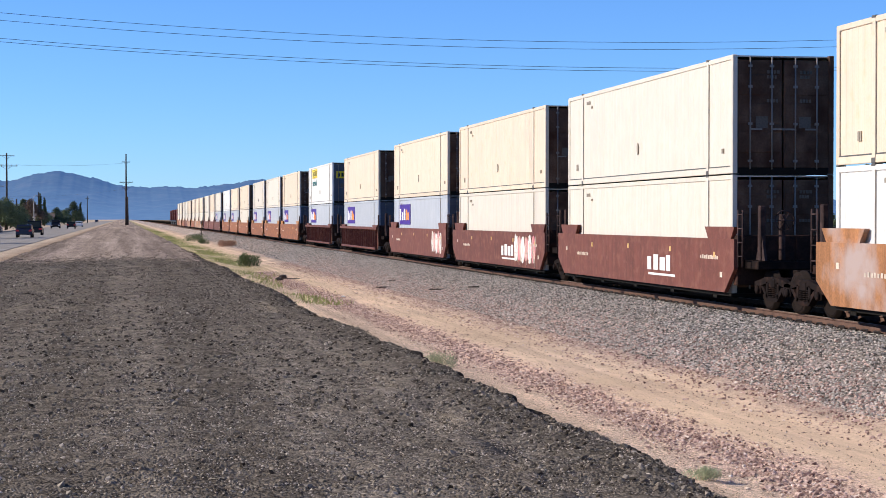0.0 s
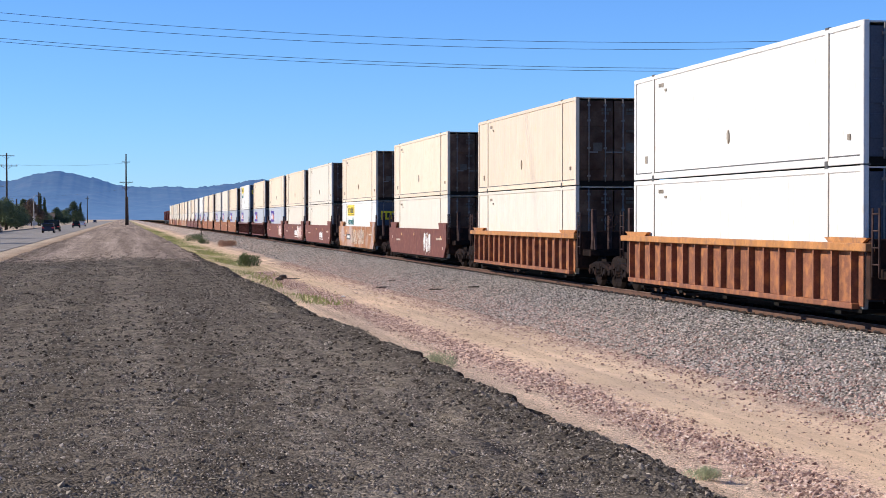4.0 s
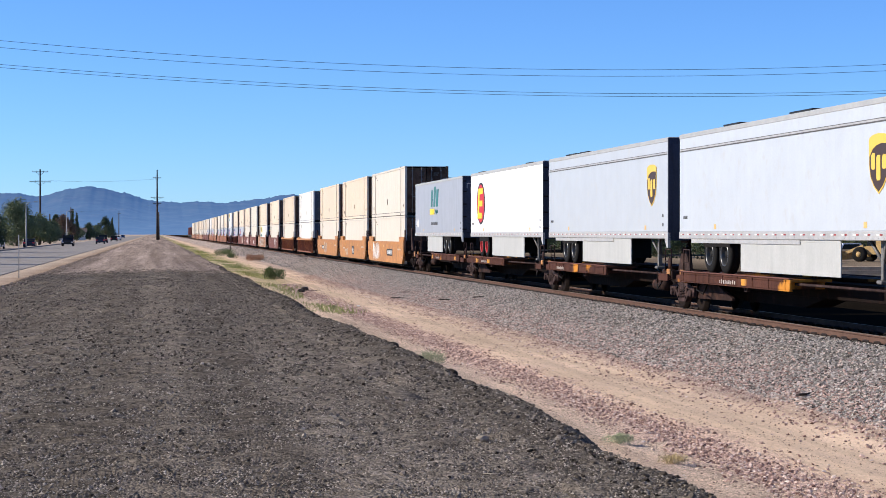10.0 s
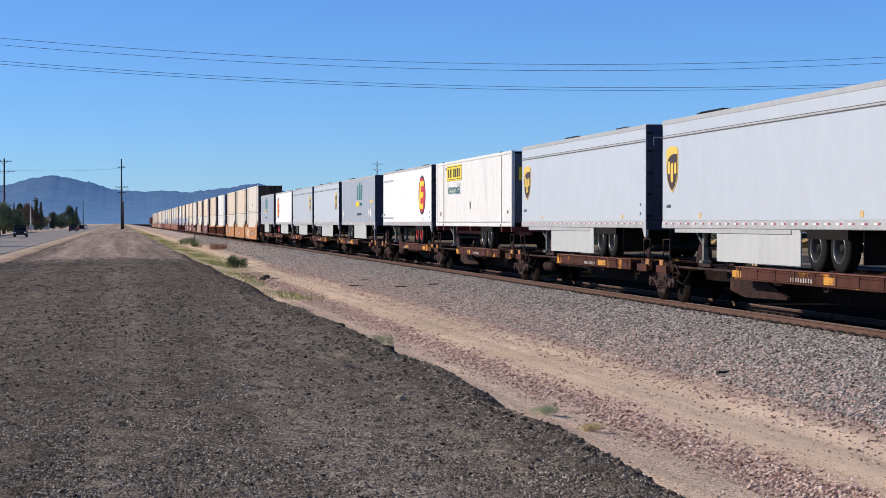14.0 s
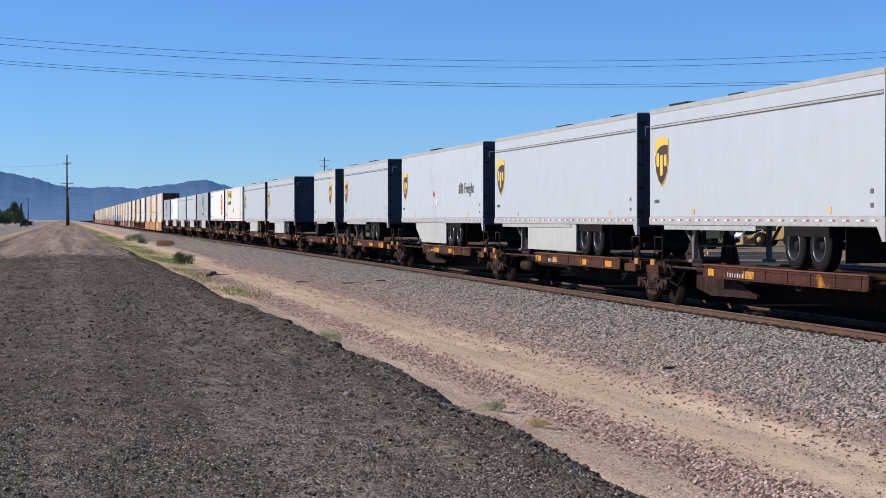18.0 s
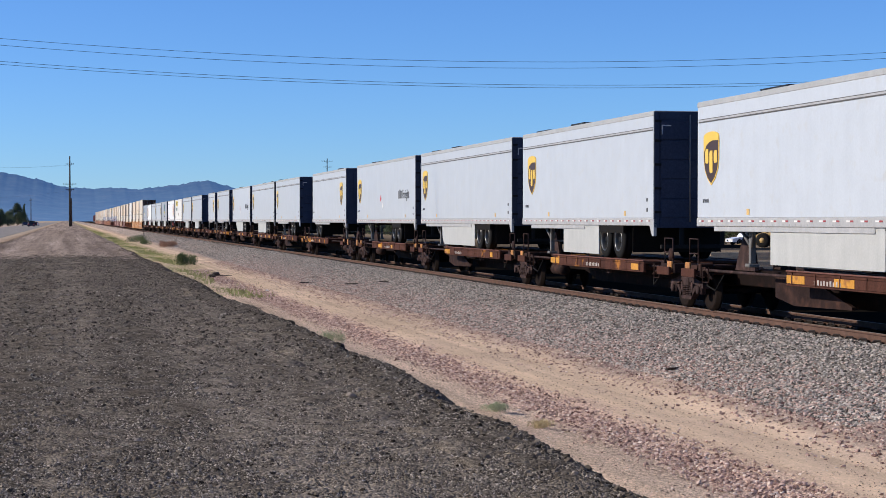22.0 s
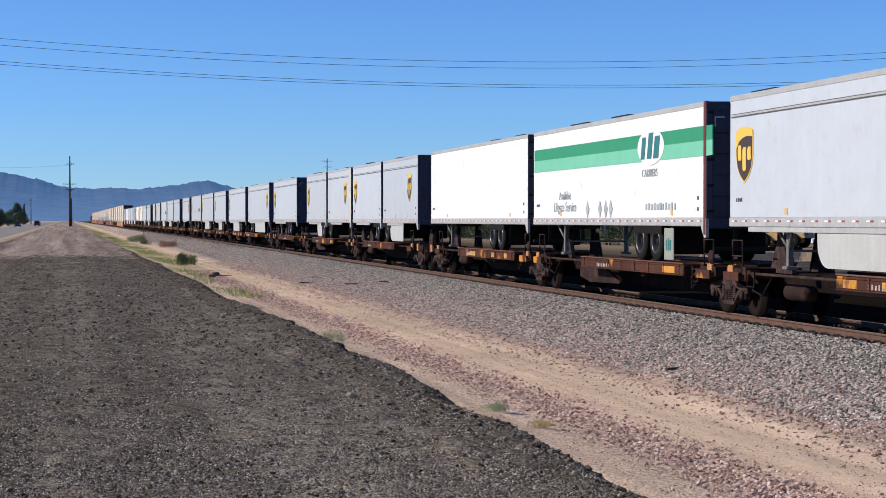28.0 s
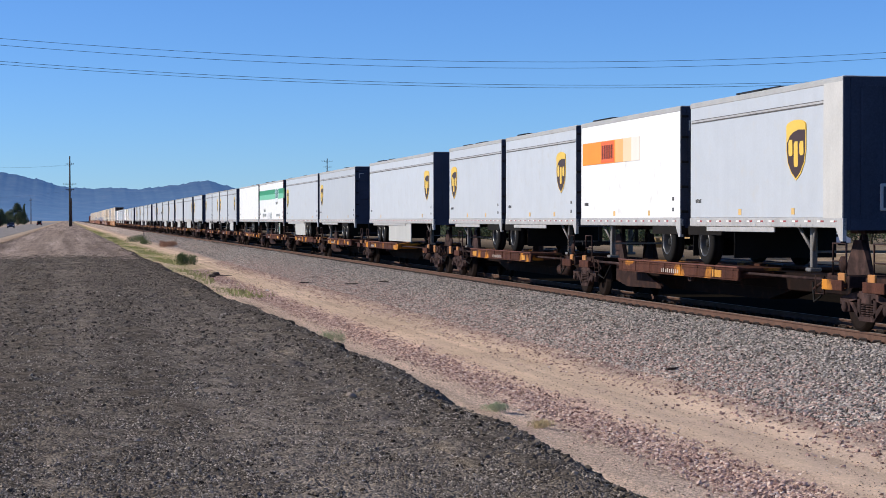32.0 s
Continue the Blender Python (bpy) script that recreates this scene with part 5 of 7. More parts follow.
def trailer(front, L, wheels, logo=None, skirt=None, skin="silver", end="doors", legs=None, rim=None, grey=False, slant=0.0, curved=False, stripe=True, extra=""):
    """front: place of the leading end along the train; wheels, logo, skirt, legs: metres back from that end."""
    mid, h = front - L / 2, L / 2
    KINGPINS.append(front - L + 1.05 if end == "nose" else front - 1.05)
    paintwork, words = {"silver": (SILVER, "light grey"), "white": (WHITE, "white"), "slate": (SLATE, "slate grey")}[skin]
    size = "short" if L < 10 else "long"
    ob = thing("semi_trailer", f"{size} {words} box trailer riding on a railway flat car", "trailer", "trailers on the train")
    part("body", stored(("tb", L, skin), lambda: trailer_body(L, paintwork)), ob)
    for name, me, label, *at in stored(("bits", L, end), lambda: trailer_bits(L, end)):
        part(name, me, ob, label, *at)
    if stripe:
        def band():
            s = Shape()
            s.box(-1.293, -1.28, -h + 0.1, h - 0.1, HIGH - 0.5, HIGH - 0.47)
            s.box(-1.293, -1.28, -h + 0.1, h - 0.1, HIGH - 0.43, HIGH - 0.415)
            s.box(-1.291, -1.28, -h + 0.1, h - 0.1, HIGH - 0.47, HIGH - 0.43, 1)
            return s.mesh("side_moulding", DARK_TRIM, RAIL_ALU)
        part("side_moulding", stored(("band", L), band), ob, "dark double moulding line")
        lip = stored(("lip", L), lambda: Shape().box(-1.285, -1.25, -h + (3.4 if L < 10 else 6.2), h - 1.1, FLOOR - 0.11, FLOOR - 0.004, 0, 0.008).mesh("rail_lip", RAIL_ALU))
        part("rail_lip", lip, ob, "pale lower lip of the bottom rail")
    if grey:
        s = Shape()
        s.box(-1.299, -1.27, -h, -h + 0.9, FLOOR + 0.0, HIGH - 0.1, 0, 0.008)
        part("corner_panel", s.mesh("corner_panel", CORNER), ob, "pale grey corner panel")
    if logo:
        part("shield_emblem", stored("shield", shield_mesh), ob, "brown and gold shield emblem", (-1.293, h - logo, FLOOR + 1.56))
    put_axles(ob, h - wheels, L < 10, rim or RIM)
    if skirt:
        part("side_skirt", skirt_mesh(h - skirt[0], h - skirt[1], slant, curved), ob, "off-white side skirt")
    if legs:
        put_legs(ob, h - legs, "steel landing leg")
    r = random.Random(int(front * 10))
    s = Shape()
    for i in range(2):
        y = r.uniform(-h + 0.5, h - 2.5)
        s.box(-1.28, -0.6, y, y + r.uniform(0.8, 1.8), HIGH, HIGH + r.uniform(0.02, 0.05), 0, 0.008)
    part("roof_patch", s.mesh("roof_patch", BLACK), ob, "black roof patch")
    for y in (h - 3.2, -h + 2.4):
        part("warning_label", stored("wlabel", lambda: Shape().box(-0.005, 0.02, -0.08, 0.08, 0, 0.13).mesh("warning_label", AMBER)), ob, "small amber label", (-1.288, y, FLOOR + 0.26))
    for z in (0.36, 0.62):
        part("vent", stored("tvent", lambda: Shape().box(-0.008, 0.02, -0.06, 0.06, 0, 0.09, 0, 0.004).mesh("vent", INK)), ob, "small dark vent", (-1.288, -h + 0.55, FLOOR + z))
    mark = stored("tmark", lambda: bars_mesh(0.4, 0.09, 4).mesh("stencil", INK))
    part("stencil", mark, ob, "small dark marks", (-1.291, h - 0.4, FLOOR + 0.55))
    set_train(ob, mid)
    return ob, h


# front to back; the trailers ride on articulated spine cars
ob, h = trailer(-108.6, 15.6, 11.0, None, (4.4, 9.4), "slate", "doors", None, stripe=False)


def slate_marks(ob, h, y0):
    s = bars_mesh(2.6, 1.05, 3, 0.25)
    s.v = [(a, b - (c - 0.5) * 0.25, c) for a, b, c in s.v]
    part("lettering", s.mesh("block_letters", TEAL), ob, "teal block letters", (-1.291, h - y0, FLOOR + 1.55))
    s = Shape()
    s.box(-0.006, 0.02, -1.5, 0, 0, 0.3)
    part("yellow_bar", s.mesh("yellow_bar", YELLOW), ob, "yellow bar", (-1.291, h - y0 + 0.4, FLOOR + 1.15))
    part("lettering", stored("freight", lambda: letters("Freight", 0.34, TEAL)), ob, "small teal word Freight", (-1.293, h - y0 - 1.3, FLOOR + 1.2))
    part("stencil", bars_mesh(2.2, 0.16, 11).mesh("stencil", INK), ob, "", (-1.291, h - y0, FLOOR + 0.6))
    s = Shape()
    for y in (0.0, -0.45):
        s.prism([(y - 0.16, 0), (y + 0.16, 0), (y + 0.16, 0.3), (y, 0.48), (y - 0.16, 0.3)], -0.006, 0.02)
    part("white_mark", s.mesh("white_mark", CHALK), ob, "white marks", (-1.291, h - 0.7, FLOOR + 0.5))


slate_marks(ob, h, 5.8)
ob, h = trailer(-126.4, 15.6, 3.3, None, (5.2, 12.0), "white", "doors", 13.4, RED_RIM, stripe=False)
part("oval_emblem", stored("oval", round_mark), ob, "black and red oval with a yellow figure", (-1.293, h - 2.6, FLOOR + 1.5))
trailer(-143.0, 15.6, 3.3, 13.9, (5.2, 11.5), end="nose", legs=13.6)
trailer(-159.7, 15.6, 3.3, 13.9, (5.2, 11.8), end="nose", legs=13.4)
ob, h = trailer(-176.8, 15.6, 4.4, None, (6.2, 11.6), "slate", "nose", 13.3, stripe=False)
slate_marks(ob, h, 7.6)
s = Shape()
for y in (0.0, -0.75):
    s.prism([(y - 0.26, 0), (y, -0.3), (y + 0.26, 0), (y, 0.3)], -0.006, 0.02)
part("white_mark", s.mesh("white_mark", CHALK), ob, "white diamond marks", (-1.291, -h + 2.6, FLOOR + 0.75))
part("yellow_bar", Shape().box(-0.006, 0.02, -1.3, 0, 0, 0.2).mesh("yellow_bar", AMBER), ob, "yellow bars", (-1.291, -h + 2.2, FLOOR + 1.3))
s = Shape()
s.prism([(-0.95, FLOOR + 0.5), (-0.1, FLOOR + 0.5), (0.35, FLOOR + 1.15), (-0.5, FLOOR + 1.15)], -h - 0.045, -h - 0.03, "y")
part("nose_emblem", s.mesh("nose_emblem", CHALK), ob, "pale slanted block emblem")
s = Shape()
s.prism([(-0.8, FLOOR + 0.6), (-0.1, FLOOR + 0.6), (0.15, FLOOR + 1.02), (-0.5, FLOOR + 1.02)], -h - 0.05, -h - 0.044, "y")
part("nose_emblem", s.mesh("nose_emblem", END_SHADE), ob, "dark centre of the emblem")
ob, h = trailer(-195.6, 15.6, 12.0, None, None, "white", "doors", 2.6, RED_RIM, stripe=False)
part("oval_emblem", stored("oval", round_mark), ob, "black and red oval with a yellow figure", (-1.293, h - 12.9, FLOOR + 1.5))
for z in (0.35, 2.35):
    part("grey_bar", stored("greybar", lambda: Shape().box(-0.006, 0.02, -3.4, 0, 0, 0.1).mesh("grey_bar", RAIL_ALU)), ob, "grey bar", (-1.291, h - 0.3, FLOOR + z))


def chassis(front):
    """Skeleton chassis under a container."""
    ob = thing("container_chassis", "dark skeleton chassis with a container on top", "chassis")
    s = Shape()
    for x in (-0.5, 0.5):
        s.box(x - 0.06, x + 0.06, -8.0, 8.0, FLOOR - 0.33, FLOOR - 0.06, 0, 0.01)
    for y in (-8.0, -6.2, -3, 0, 3, 6.2, 7.9):
        s.box(-1.28, 1.28, y - 0.08, y + 0.08, FLOOR - 0.2, FLOOR - 0.005)
    part("frame", s.mesh("frame", LOCO_RED), ob, "dark red steel frame")
    put_axles(ob, -3.4, False, RIM)
    put_legs(ob, 5.2)
    set_train(ob, front - 8.1)
    KINGPINS.append(front - 1.1)


chassis(-212.4)
set_train(container("white", "yellow"), -220.5, FLOOR)
trailer(-230.3, 15.6, 11.4, 0.9, (4.4, 9.9), legs=2.6)
trailer(-247.4, 15.6, 11.4, 0.9, (4.4, 9.9), legs=2.6)
trailer(-272.2, 8.53, 0.95, 6.6, grey=True, end="nose", legs=6.9)
trailer(-283.7, 13.25, 9.6, 0.9, legs=2.4)
ob, h = trailer(-300.3, 15.6, 10.9, 0.9, (3.2, 9.2), legs=2.6, slant=1.2, stripe=False)
FREIGHT = stored("bigfreight", lambda: letters("Freight", 0.56, INK))


def freight_marks(ob, h):
    part("block_letters", stored("blk", lambda: bars_mesh(0.8, 0.4, 3, 0.22).mesh("block_letters", INK)), ob, "dark block letters", (-1.291, h - 11.6, FLOOR + 1.1))
    part("lettering", FREIGHT, ob, "dark word Freight", (-1.294, h - 12.55, FLOOR + 1.1))
    s = Shape()
    for y in (0.0, -0.55):
        z = 0.2 if y == 0 else -0.15
        s.prism([(y, z - 0.16), (y + 0.14, z), (y, z + 0.16), (y - 0.14, z)], -0.006, 0.02, m=0 if y == 0 else 1)
    part("placards", s.mesh("placards", RED, CHALK), ob, "red and white diamond placards", (-1.291, h - 7.0, FLOOR + 0.95))


freight_marks(ob, h)
trailer(-317.6, 15.6, 11.4, 0.9, (4.4, 9.9), legs=2.6)
trailer(-334.2, 13.25, 9.7, 0.95, legs=2.4)
trailer(-353.5, 13.25, 2.6, 11.5, end="nose", legs=11.4)
ob, h = trailer(-370.4, 15.6, 11.0, 0.9, None, legs=2.6, stripe=False)
freight_marks(ob, h)
trailer(-387.2, 15.6, 11.3, 0.9, (4.2, 9.9), legs=2.6, curved=True)
trailer(-404.2, 13.25, 9.6, 1.2, (4.8, 8.4), legs=2.4)
trailer(-420.6, 15.6, 11.2, 0.95, (4.4, 9.8), legs=2.6)
trailer(-438.5, 15.6, 3.3, 14.1, (5.4, 12.3), end="nose", legs=13.6)
trailer(-456.9, 13.25, 9.3, 0.95, legs=2.4)
trailer(-475.0, 8.53, 7.4, 0.9, (4.6, 6.6), curved=True)
trailer(-484.1, 8.53, 0.95, 6.5, grey=True, end="nose", legs=6.8)
trailer(-493.2, 8.53, 7.4, 0.9)
trailer(-502.2, 8.53, 0.95, 6.6, (1.8, 5.0), end="nose", curved=True)
trailer(-513.5, 15.6, 11.2, None, None, "white", stripe=False, legs=2.6)
ob, h = trailer(-529.8, 15.6, 11.3, None, None, "white", stripe=False, legs=2.6)


def green_marks(ob, h):
    s = Shape()
    s.box(-0.006, 0.02, -15.9, 0, 0.36, 0.7, 0)
    s.box(-0.006, 0.02, -15.9, 0, 0.0, 0.36, 1)
    part("green_stripe", s.mesh("green_stripe", GREEN, MINT), ob, "two-tone green stripe", (-1.289, h - 0.12, FLOOR + 1.64))
    s = Shape()
    s.prism([(1.05 * math.cos(i * math.pi / 12), 0.46 * math.sin(i * math.pi / 12)) for i in range(24)], -0.006, 0.02)
    part("white_oval", s.mesh("white_oval", WHITE), ob, "white oval field", (-1.296, h - 11.6, FLOOR + 2.0))
    s = bars_mesh(1.5, 0.66, 3, 0.2)
    s.v = [(a, b - (c - 0.3) * 0.25, c) for a, b, c in s.v]
    part("block_letters", s.mesh("block_letters", TEAL), ob, "dark green block letters", (-1.304, h - 10.9, FLOOR + 1.7))
    part("lettering", letters("CARRIERS", 0.28, PALE_INK), ob, "grey word CARRIERS", (-1.294, h - 10.9, FLOOR + 1.25))
    part("lettering", letters("Available", 0.36, PALE_INK), ob, "grey word Available", (-1.294, h - 3.0, FLOOR + 0.75))
    part("lettering", letters("Liftgate Service", 0.4, PALE_INK), ob, "grey words Liftgate Service", (-1.294, h - 2.4, FLOOR + 0.4))
    part("stencil", bars_mesh(2.4, 0.18, 11).mesh("stencil", PALE_INK), ob, "", (-1.294, h - 11.2, FLOOR + 0.4))
    s = Shape()
    for y in (1.2, 0.0, -0.55, -1.0):
        s.prism([(y, -0.24), (y + 0.17, 0), (y, 0.24), (y - 0.17, 0)], -0.006, 0.02, m=0)
    part("placards", s.mesh("placards", PALE_INK), ob, "dark diamond placards", (-1.294, h - 7.2, FLOOR + 0.45))
    s = Shape()
    s.box(-1.31, -1.24, -h - 0.02, -h + 0.14, FLOOR - 0.2, HIGH, 0, 0.01)
    part("red_corner", s.mesh("red_corner", LOCO_RED), ob, "dark red rear corner post")


green_marks(ob, h)
part("mud_flap", Shape().box(-1.26, -1.235, -0.7, 0.0, 1.16, 1.95, 0, 0.008).mesh("mud_flap", FLAP), ob, "dusty grey-green mud flap", (0, h - 12.55, 0))
part("block_letters", bars_mesh(0.4, 0.3, 3, 0.2).mesh("block_letters", TEAL), ob, "dark green block letters", (-1.262, h - 12.7, 1.4))
trailer(-546.9, 15.6, 11.2, 0.9, (4.7, 9.7), legs=2.6, curved=True)
trailer(-563.2, 13.25, 9.7, 1.0, legs=2.4)
trailer(-580.9, 15.6, 3.2, 14.2, (5.2, 10.6), end="nose", legs=13.6)
trailer(-599.5, 8.53, 7.5, 0.9, legs=2.0)
trailer(-608.6, 8.53, 0.95, 6.9, legs=6.7)
ob, h = trailer(-617.6, 8.53, 7.5, None, None, "white", stripe=False, legs=2.0)
s = Shape()
s.box(-0.006, 0.02, -3.1, 0, 0.0, 0.62, 0)
for i in range(3):
    s.box(-0.006, 0.02, -3.8 - 0.7 * i, -3.1 - 0.7 * i, 0.0, 0.62, 3 + i)
s.box(-0.009, 0.0, -3.0, -1.8, 0.02, 0.6, 1)
for i in range(6):
    s.box(-0.012, 0.0, -1.88 - i * 0.175 - 0.11, -1.88 - i * 0.175, 0.12, 0.5, 2)
part("orange_stripe", s.mesh("orange_stripe", FLAME, EMBER, LOCO_RED, *FADES), ob, "orange stripe with a red block", (-1.293, h - 0.2, FLOOR + 1.7))
trailer(-626.8, 8.53, 0.95, 6.3, grey=True, end="nose", legs=6.4)

# ---------------------------------------------------------------- spine cars


def deck_mesh(k, L):
    s = Shape()
    s.box(k * 0.42, k * 1.44, -L / 2, L / 2, DECK_TOP - 0.07, DECK_TOP, 0, 0.012)
    s.box(k * 1.38, k * 1.45, -L / 2, L / 2, DECK_TOP - 0.26, DECK_TOP - 0.07, 0, 0.012)
    # Lighter top strip: sunlight on the rim painted into its colour.
    s.box(k * 1.36, k * 1.47, -L / 2, L / 2, DECK_TOP - 0.005, DECK_TOP + 0.025, 1, 0.008)
    s.box(k * 1.37, k * 1.465, -L / 2, L / 2, DECK_TOP - 0.285, DECK_TOP - 0.258, 0, 0.006)
    for i in range(8):
        y = -L / 2 + 0.3 + i * (L - 0.6) / 7
        s.box(k * 1.45, k * 1.462, y - 0.025, y + 0.025, DECK_TOP - 0.25, DECK_TOP - 0.02)
        s.box(k * 0.5, k * 1.38, y - 0.04, y + 0.04, DECK_TOP - 0.24, DECK_TOP - 0.07)
    return s.mesh("wheel_deck", DECK, DECK_EDGE)


def bracket_mesh(k):
    s = Shape()
    s.prism([(-0.1, DECK_TOP - 0.1), (0.1, DECK_TOP - 0.1), (0.2, 0.7), (0.1, 0.7)], k * 1.22, k * 1.3)
    s.prism([(0.4, DECK_TOP - 0.1), (0.6, DECK_TOP - 0.1), (0.3, 0.7), (0.2, 0.7)], k * 1.22, k * 1.3)
    s.box(k * 0.35, k * 1.25, -0.05, 0.05, DECK_TOP - 0.3, DECK_TOP - 0.08)
    return s.mesh("deck_bracket", CASTING)


def hitch_parts():
    """A trailer hitch: two side plates, four struts and the head plate; (name, mesh)."""
    out = []
    for x in (-0.45, 0.45):
        for y, r in ((-0.55, 0.06), (0.55, 0.05)):
            out.append(("hitch_strut", Shape().tube([(x, y, 1.0), (x * 0.8, 0.0, FLOOR - 0.1)], r, 6).mesh("hitch_strut", CASTING)))
        s = Shape()
        s.prism([(-0.62, 0.98), (0.62, 0.98), (0.42, 1.35), (0.16, 1.75), (-0.16, 1.75), (-0.42, 1.35)], x - 0.03 if x > 0 else x - 0.05, x + 0.05 if x > 0 else x + 0.03)
        out.append(("side_plate", s.mesh("side_plate", CASTING)))
    out.append(("hitch_head", Shape().box(-0.5, 0.5, -0.35, 0.35, FLOOR - 0.12, FLOOR - 0.004, 0, 0.02).mesh("hitch_head", CASTING)))
    return out


def rail_mesh():
    s = Shape()
    s.tube([(-1.25, -0.3, 0.95), (-1.25, -0.3, 1.7), (-1.25, 0.3, 1.7), (-1.25, 0.3, 0.95)], 0.024, 6)
    s.tube([(-1.25, -0.3, 1.35), (-1.25, 0.3, 1.35)], 0.02, 6)
    s.box(-1.4, -0.5, -0.45, 0.45, 0.86, 0.94, 1, 0.01)
    s.box(-1.42, -1.36, -0.45, 0.45, 0.8, 1.0, 1, 0.01)
    return s.mesh("grab_rail", CASTING, DECK)


def rigging():
    """Levers, pipes and hanging hoses over a truck: (name, mesh, words)."""
    out = []
    x = -1.2
    for k in (-1, 1):
        s = Shape()
        s.tube([(x, k * 0.5, 1.0), (x, k * 1.5, 1.02), (x - 0.05, k * 2.1, 0.78)], 0.03, 6)
        out.append(("brake_pipe", s.mesh("brake_pipe", WEB), "rusty brake pipe"))
        s = Shape()
        s.tube([(x + 0.1, k * 1.7, 0.95), (x - 0.05, k * 1.8, 0.62), (x, k * 2.2, 0.52), (x + 0.1, k * 2.5, 0.9)], 0.022, 6)
        out.append(("air_hose", s.mesh("air_hose", RUBBER), "black hanging hose"))
        s = Shape()
        s.tube([(x - 0.08, k * 1.55, 1.05), (x - 0.08, k * 1.55, 0.7), (x - 0.08, k * 1.95, 0.7), (x - 0.08, k * 1.95, 1.05)], 0.018, 5)
        out.append(("foot_step", s.mesh("foot_step", WEB), ""))
        s = Shape()
        s.box(x - 0.08, x + 0.25, k * 1.2, k * 1.42, 0.82, 1.12, 0, 0.02)
        out.append(("valve_box", s.mesh("valve_box", WEB), ""))
    s = Shape()
    s.lathe([(0.0, 0.02), (0.02, 0.16), (0.06, 0.16), (0.08, 0.02)], "x", (x - 0.1, 0.72, 1.3), 14, 0)
    s.tube([(x - 0.05, 0.72, 1.3), (x + 0.02, 0.72, 0.9)], 0.025, 5)
    out.append(("brake_wheel", s.mesh("brake_wheel", WEB), "rusty hand brake wheel"))
    return out


def sill_mesh():
    s = Shape()
    for k in (-1, 1):
        s.prism([(k * 0.35, 0.86), (k * 1.05, 0.86), (k * 1.25, 1.02), (k * 1.25, 1.08), (k * 0.35, 1.08)], -1.3, -0.3)
        s.box(-1.34, -1.28, k * 0.5, k * 0.8, 0.84, 1.14, 1, 0.015)
    s.box(-0.75, 0.75, -0.35, 0.35, 0.8, 1.0, 0, 0.03)
    return s.mesh("end_sill", WEB, ORANGE)


def spine_car(platforms, label="rusty brown and yellow articulated spine car under trailers"):
    """platforms: (leading end, trailing end, deck centre) along the train, in metres."""
    ob = thing("spine_car", label, "railway car", "spine cars of the train")
    base = platforms[0][0]
    joints = [platforms[0][0] - 1.6] + [(a[1] + b[0]) / 2 for a, b in zip(platforms, platforms[1:])] + [platforms[-1][1] + 1.6]
    for j in joints:
        add_truck(ob, j - base)
    for i, (a, b, d) in enumerate(platforms):
        hi, lo = joints[i] - base, joints[i + 1] - base
        s = Shape()
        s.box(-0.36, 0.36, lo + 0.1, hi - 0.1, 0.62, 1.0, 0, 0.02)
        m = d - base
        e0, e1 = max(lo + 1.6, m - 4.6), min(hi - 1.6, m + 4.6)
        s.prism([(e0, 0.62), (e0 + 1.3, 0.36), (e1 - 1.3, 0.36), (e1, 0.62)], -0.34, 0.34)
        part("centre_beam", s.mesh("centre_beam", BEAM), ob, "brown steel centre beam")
        if i % 2:
            near = Shape()
            near.prism([(e1 - 2.4, 0.4), (e1 + 0.4, 0.36), (e1 + 1.4, 0.5), (e1 + 1.4, 0.95), (e1 - 0.4, 0.95), (e1 - 2.4, 0.46)], -0.98, -0.9)
            part("web_plate", near.mesh("web_plate", WEB), ob, "brown web plate")
        L = 8.6
        c = min(max(m, lo + L / 2 + 0.9), hi - L / 2 - 0.9)
        for k in (-1, 1):
            part("wheel_deck", stored(("deck", k), lambda: deck_mesh(k, L)), ob, "rusted yellow wheel deck", (0, c, 0))
            part("deck_bracket", stored(("bracket", k), lambda: bracket_mesh(k)), ob, "", (0, c - 1.0, 0))
        r = random.Random(int(-a * 10))
        for q in (3.9, 1.7, -1.1, -3.3):
            if r.random() < 0.5:
                w = r.choice((0.4, 0.6, 0.9))
                part("yellow_patch", stored(("ypatch", w), lambda: Shape().box(-0.004, 0.02, -w / 2, w / 2, 0, 0.16).mesh("yellow_patch", PATCH)), ob, "worn yellow patch", (-1.452, c + q + r.uniform(-0.4, 0.4), DECK_TOP - 0.235))
        part("stencil", stored("dstencil", lambda: bars_mesh(1.3, 0.1, 9, 0.45).mesh("stencil", WORN)), ob, "white stencils", (-1.452, c + r.choice((2.9, 0.8)), DECK_TOP - 0.23))
        for k in (-1, 1):
            part("side_pipe", stored(("pipe", lo, hi, c, k), lambda: Shape().tube([(k * 1.2, lo + 1.3 - c, 0.98), (k * 1.2, hi - 1.3 - c, 0.98)], 0.035, 6).mesh("side_pipe", CASTING)), ob, "dark side pipe", (0, c, 0))
        for other in [q - base for q in KINGPINS if lo < q - base <= hi]:
            for name, me in stored("hitch", hitch_parts):
                part(name, me, ob, "", (0, other, 0))
        for q in (hi - 0.9, lo + 0.9):
            part("grab_rail", stored("grab", rail_mesh), ob, "thin rusty grab rail", (0, q, 0))
        if i % 2 == 0:
            s = Shape()
            s.lathe([(-0.6, 0.04), (-0.57, 0.15), (-0.5, 0.18), (0.5, 0.18), (0.57, 0.15), (0.6, 0.04)], "y", (-0.75, lo + 3.2 if m > (hi + lo) / 2 else hi - 3.2, 0.62), 16)
            part("air_tank", s.mesh("air_tank", WEB), ob, "brown air tank")
    for q in joints:
        for name, me, words in stored("rigging", rigging):
            part(name, me, ob, words, (0, q - base, 0))
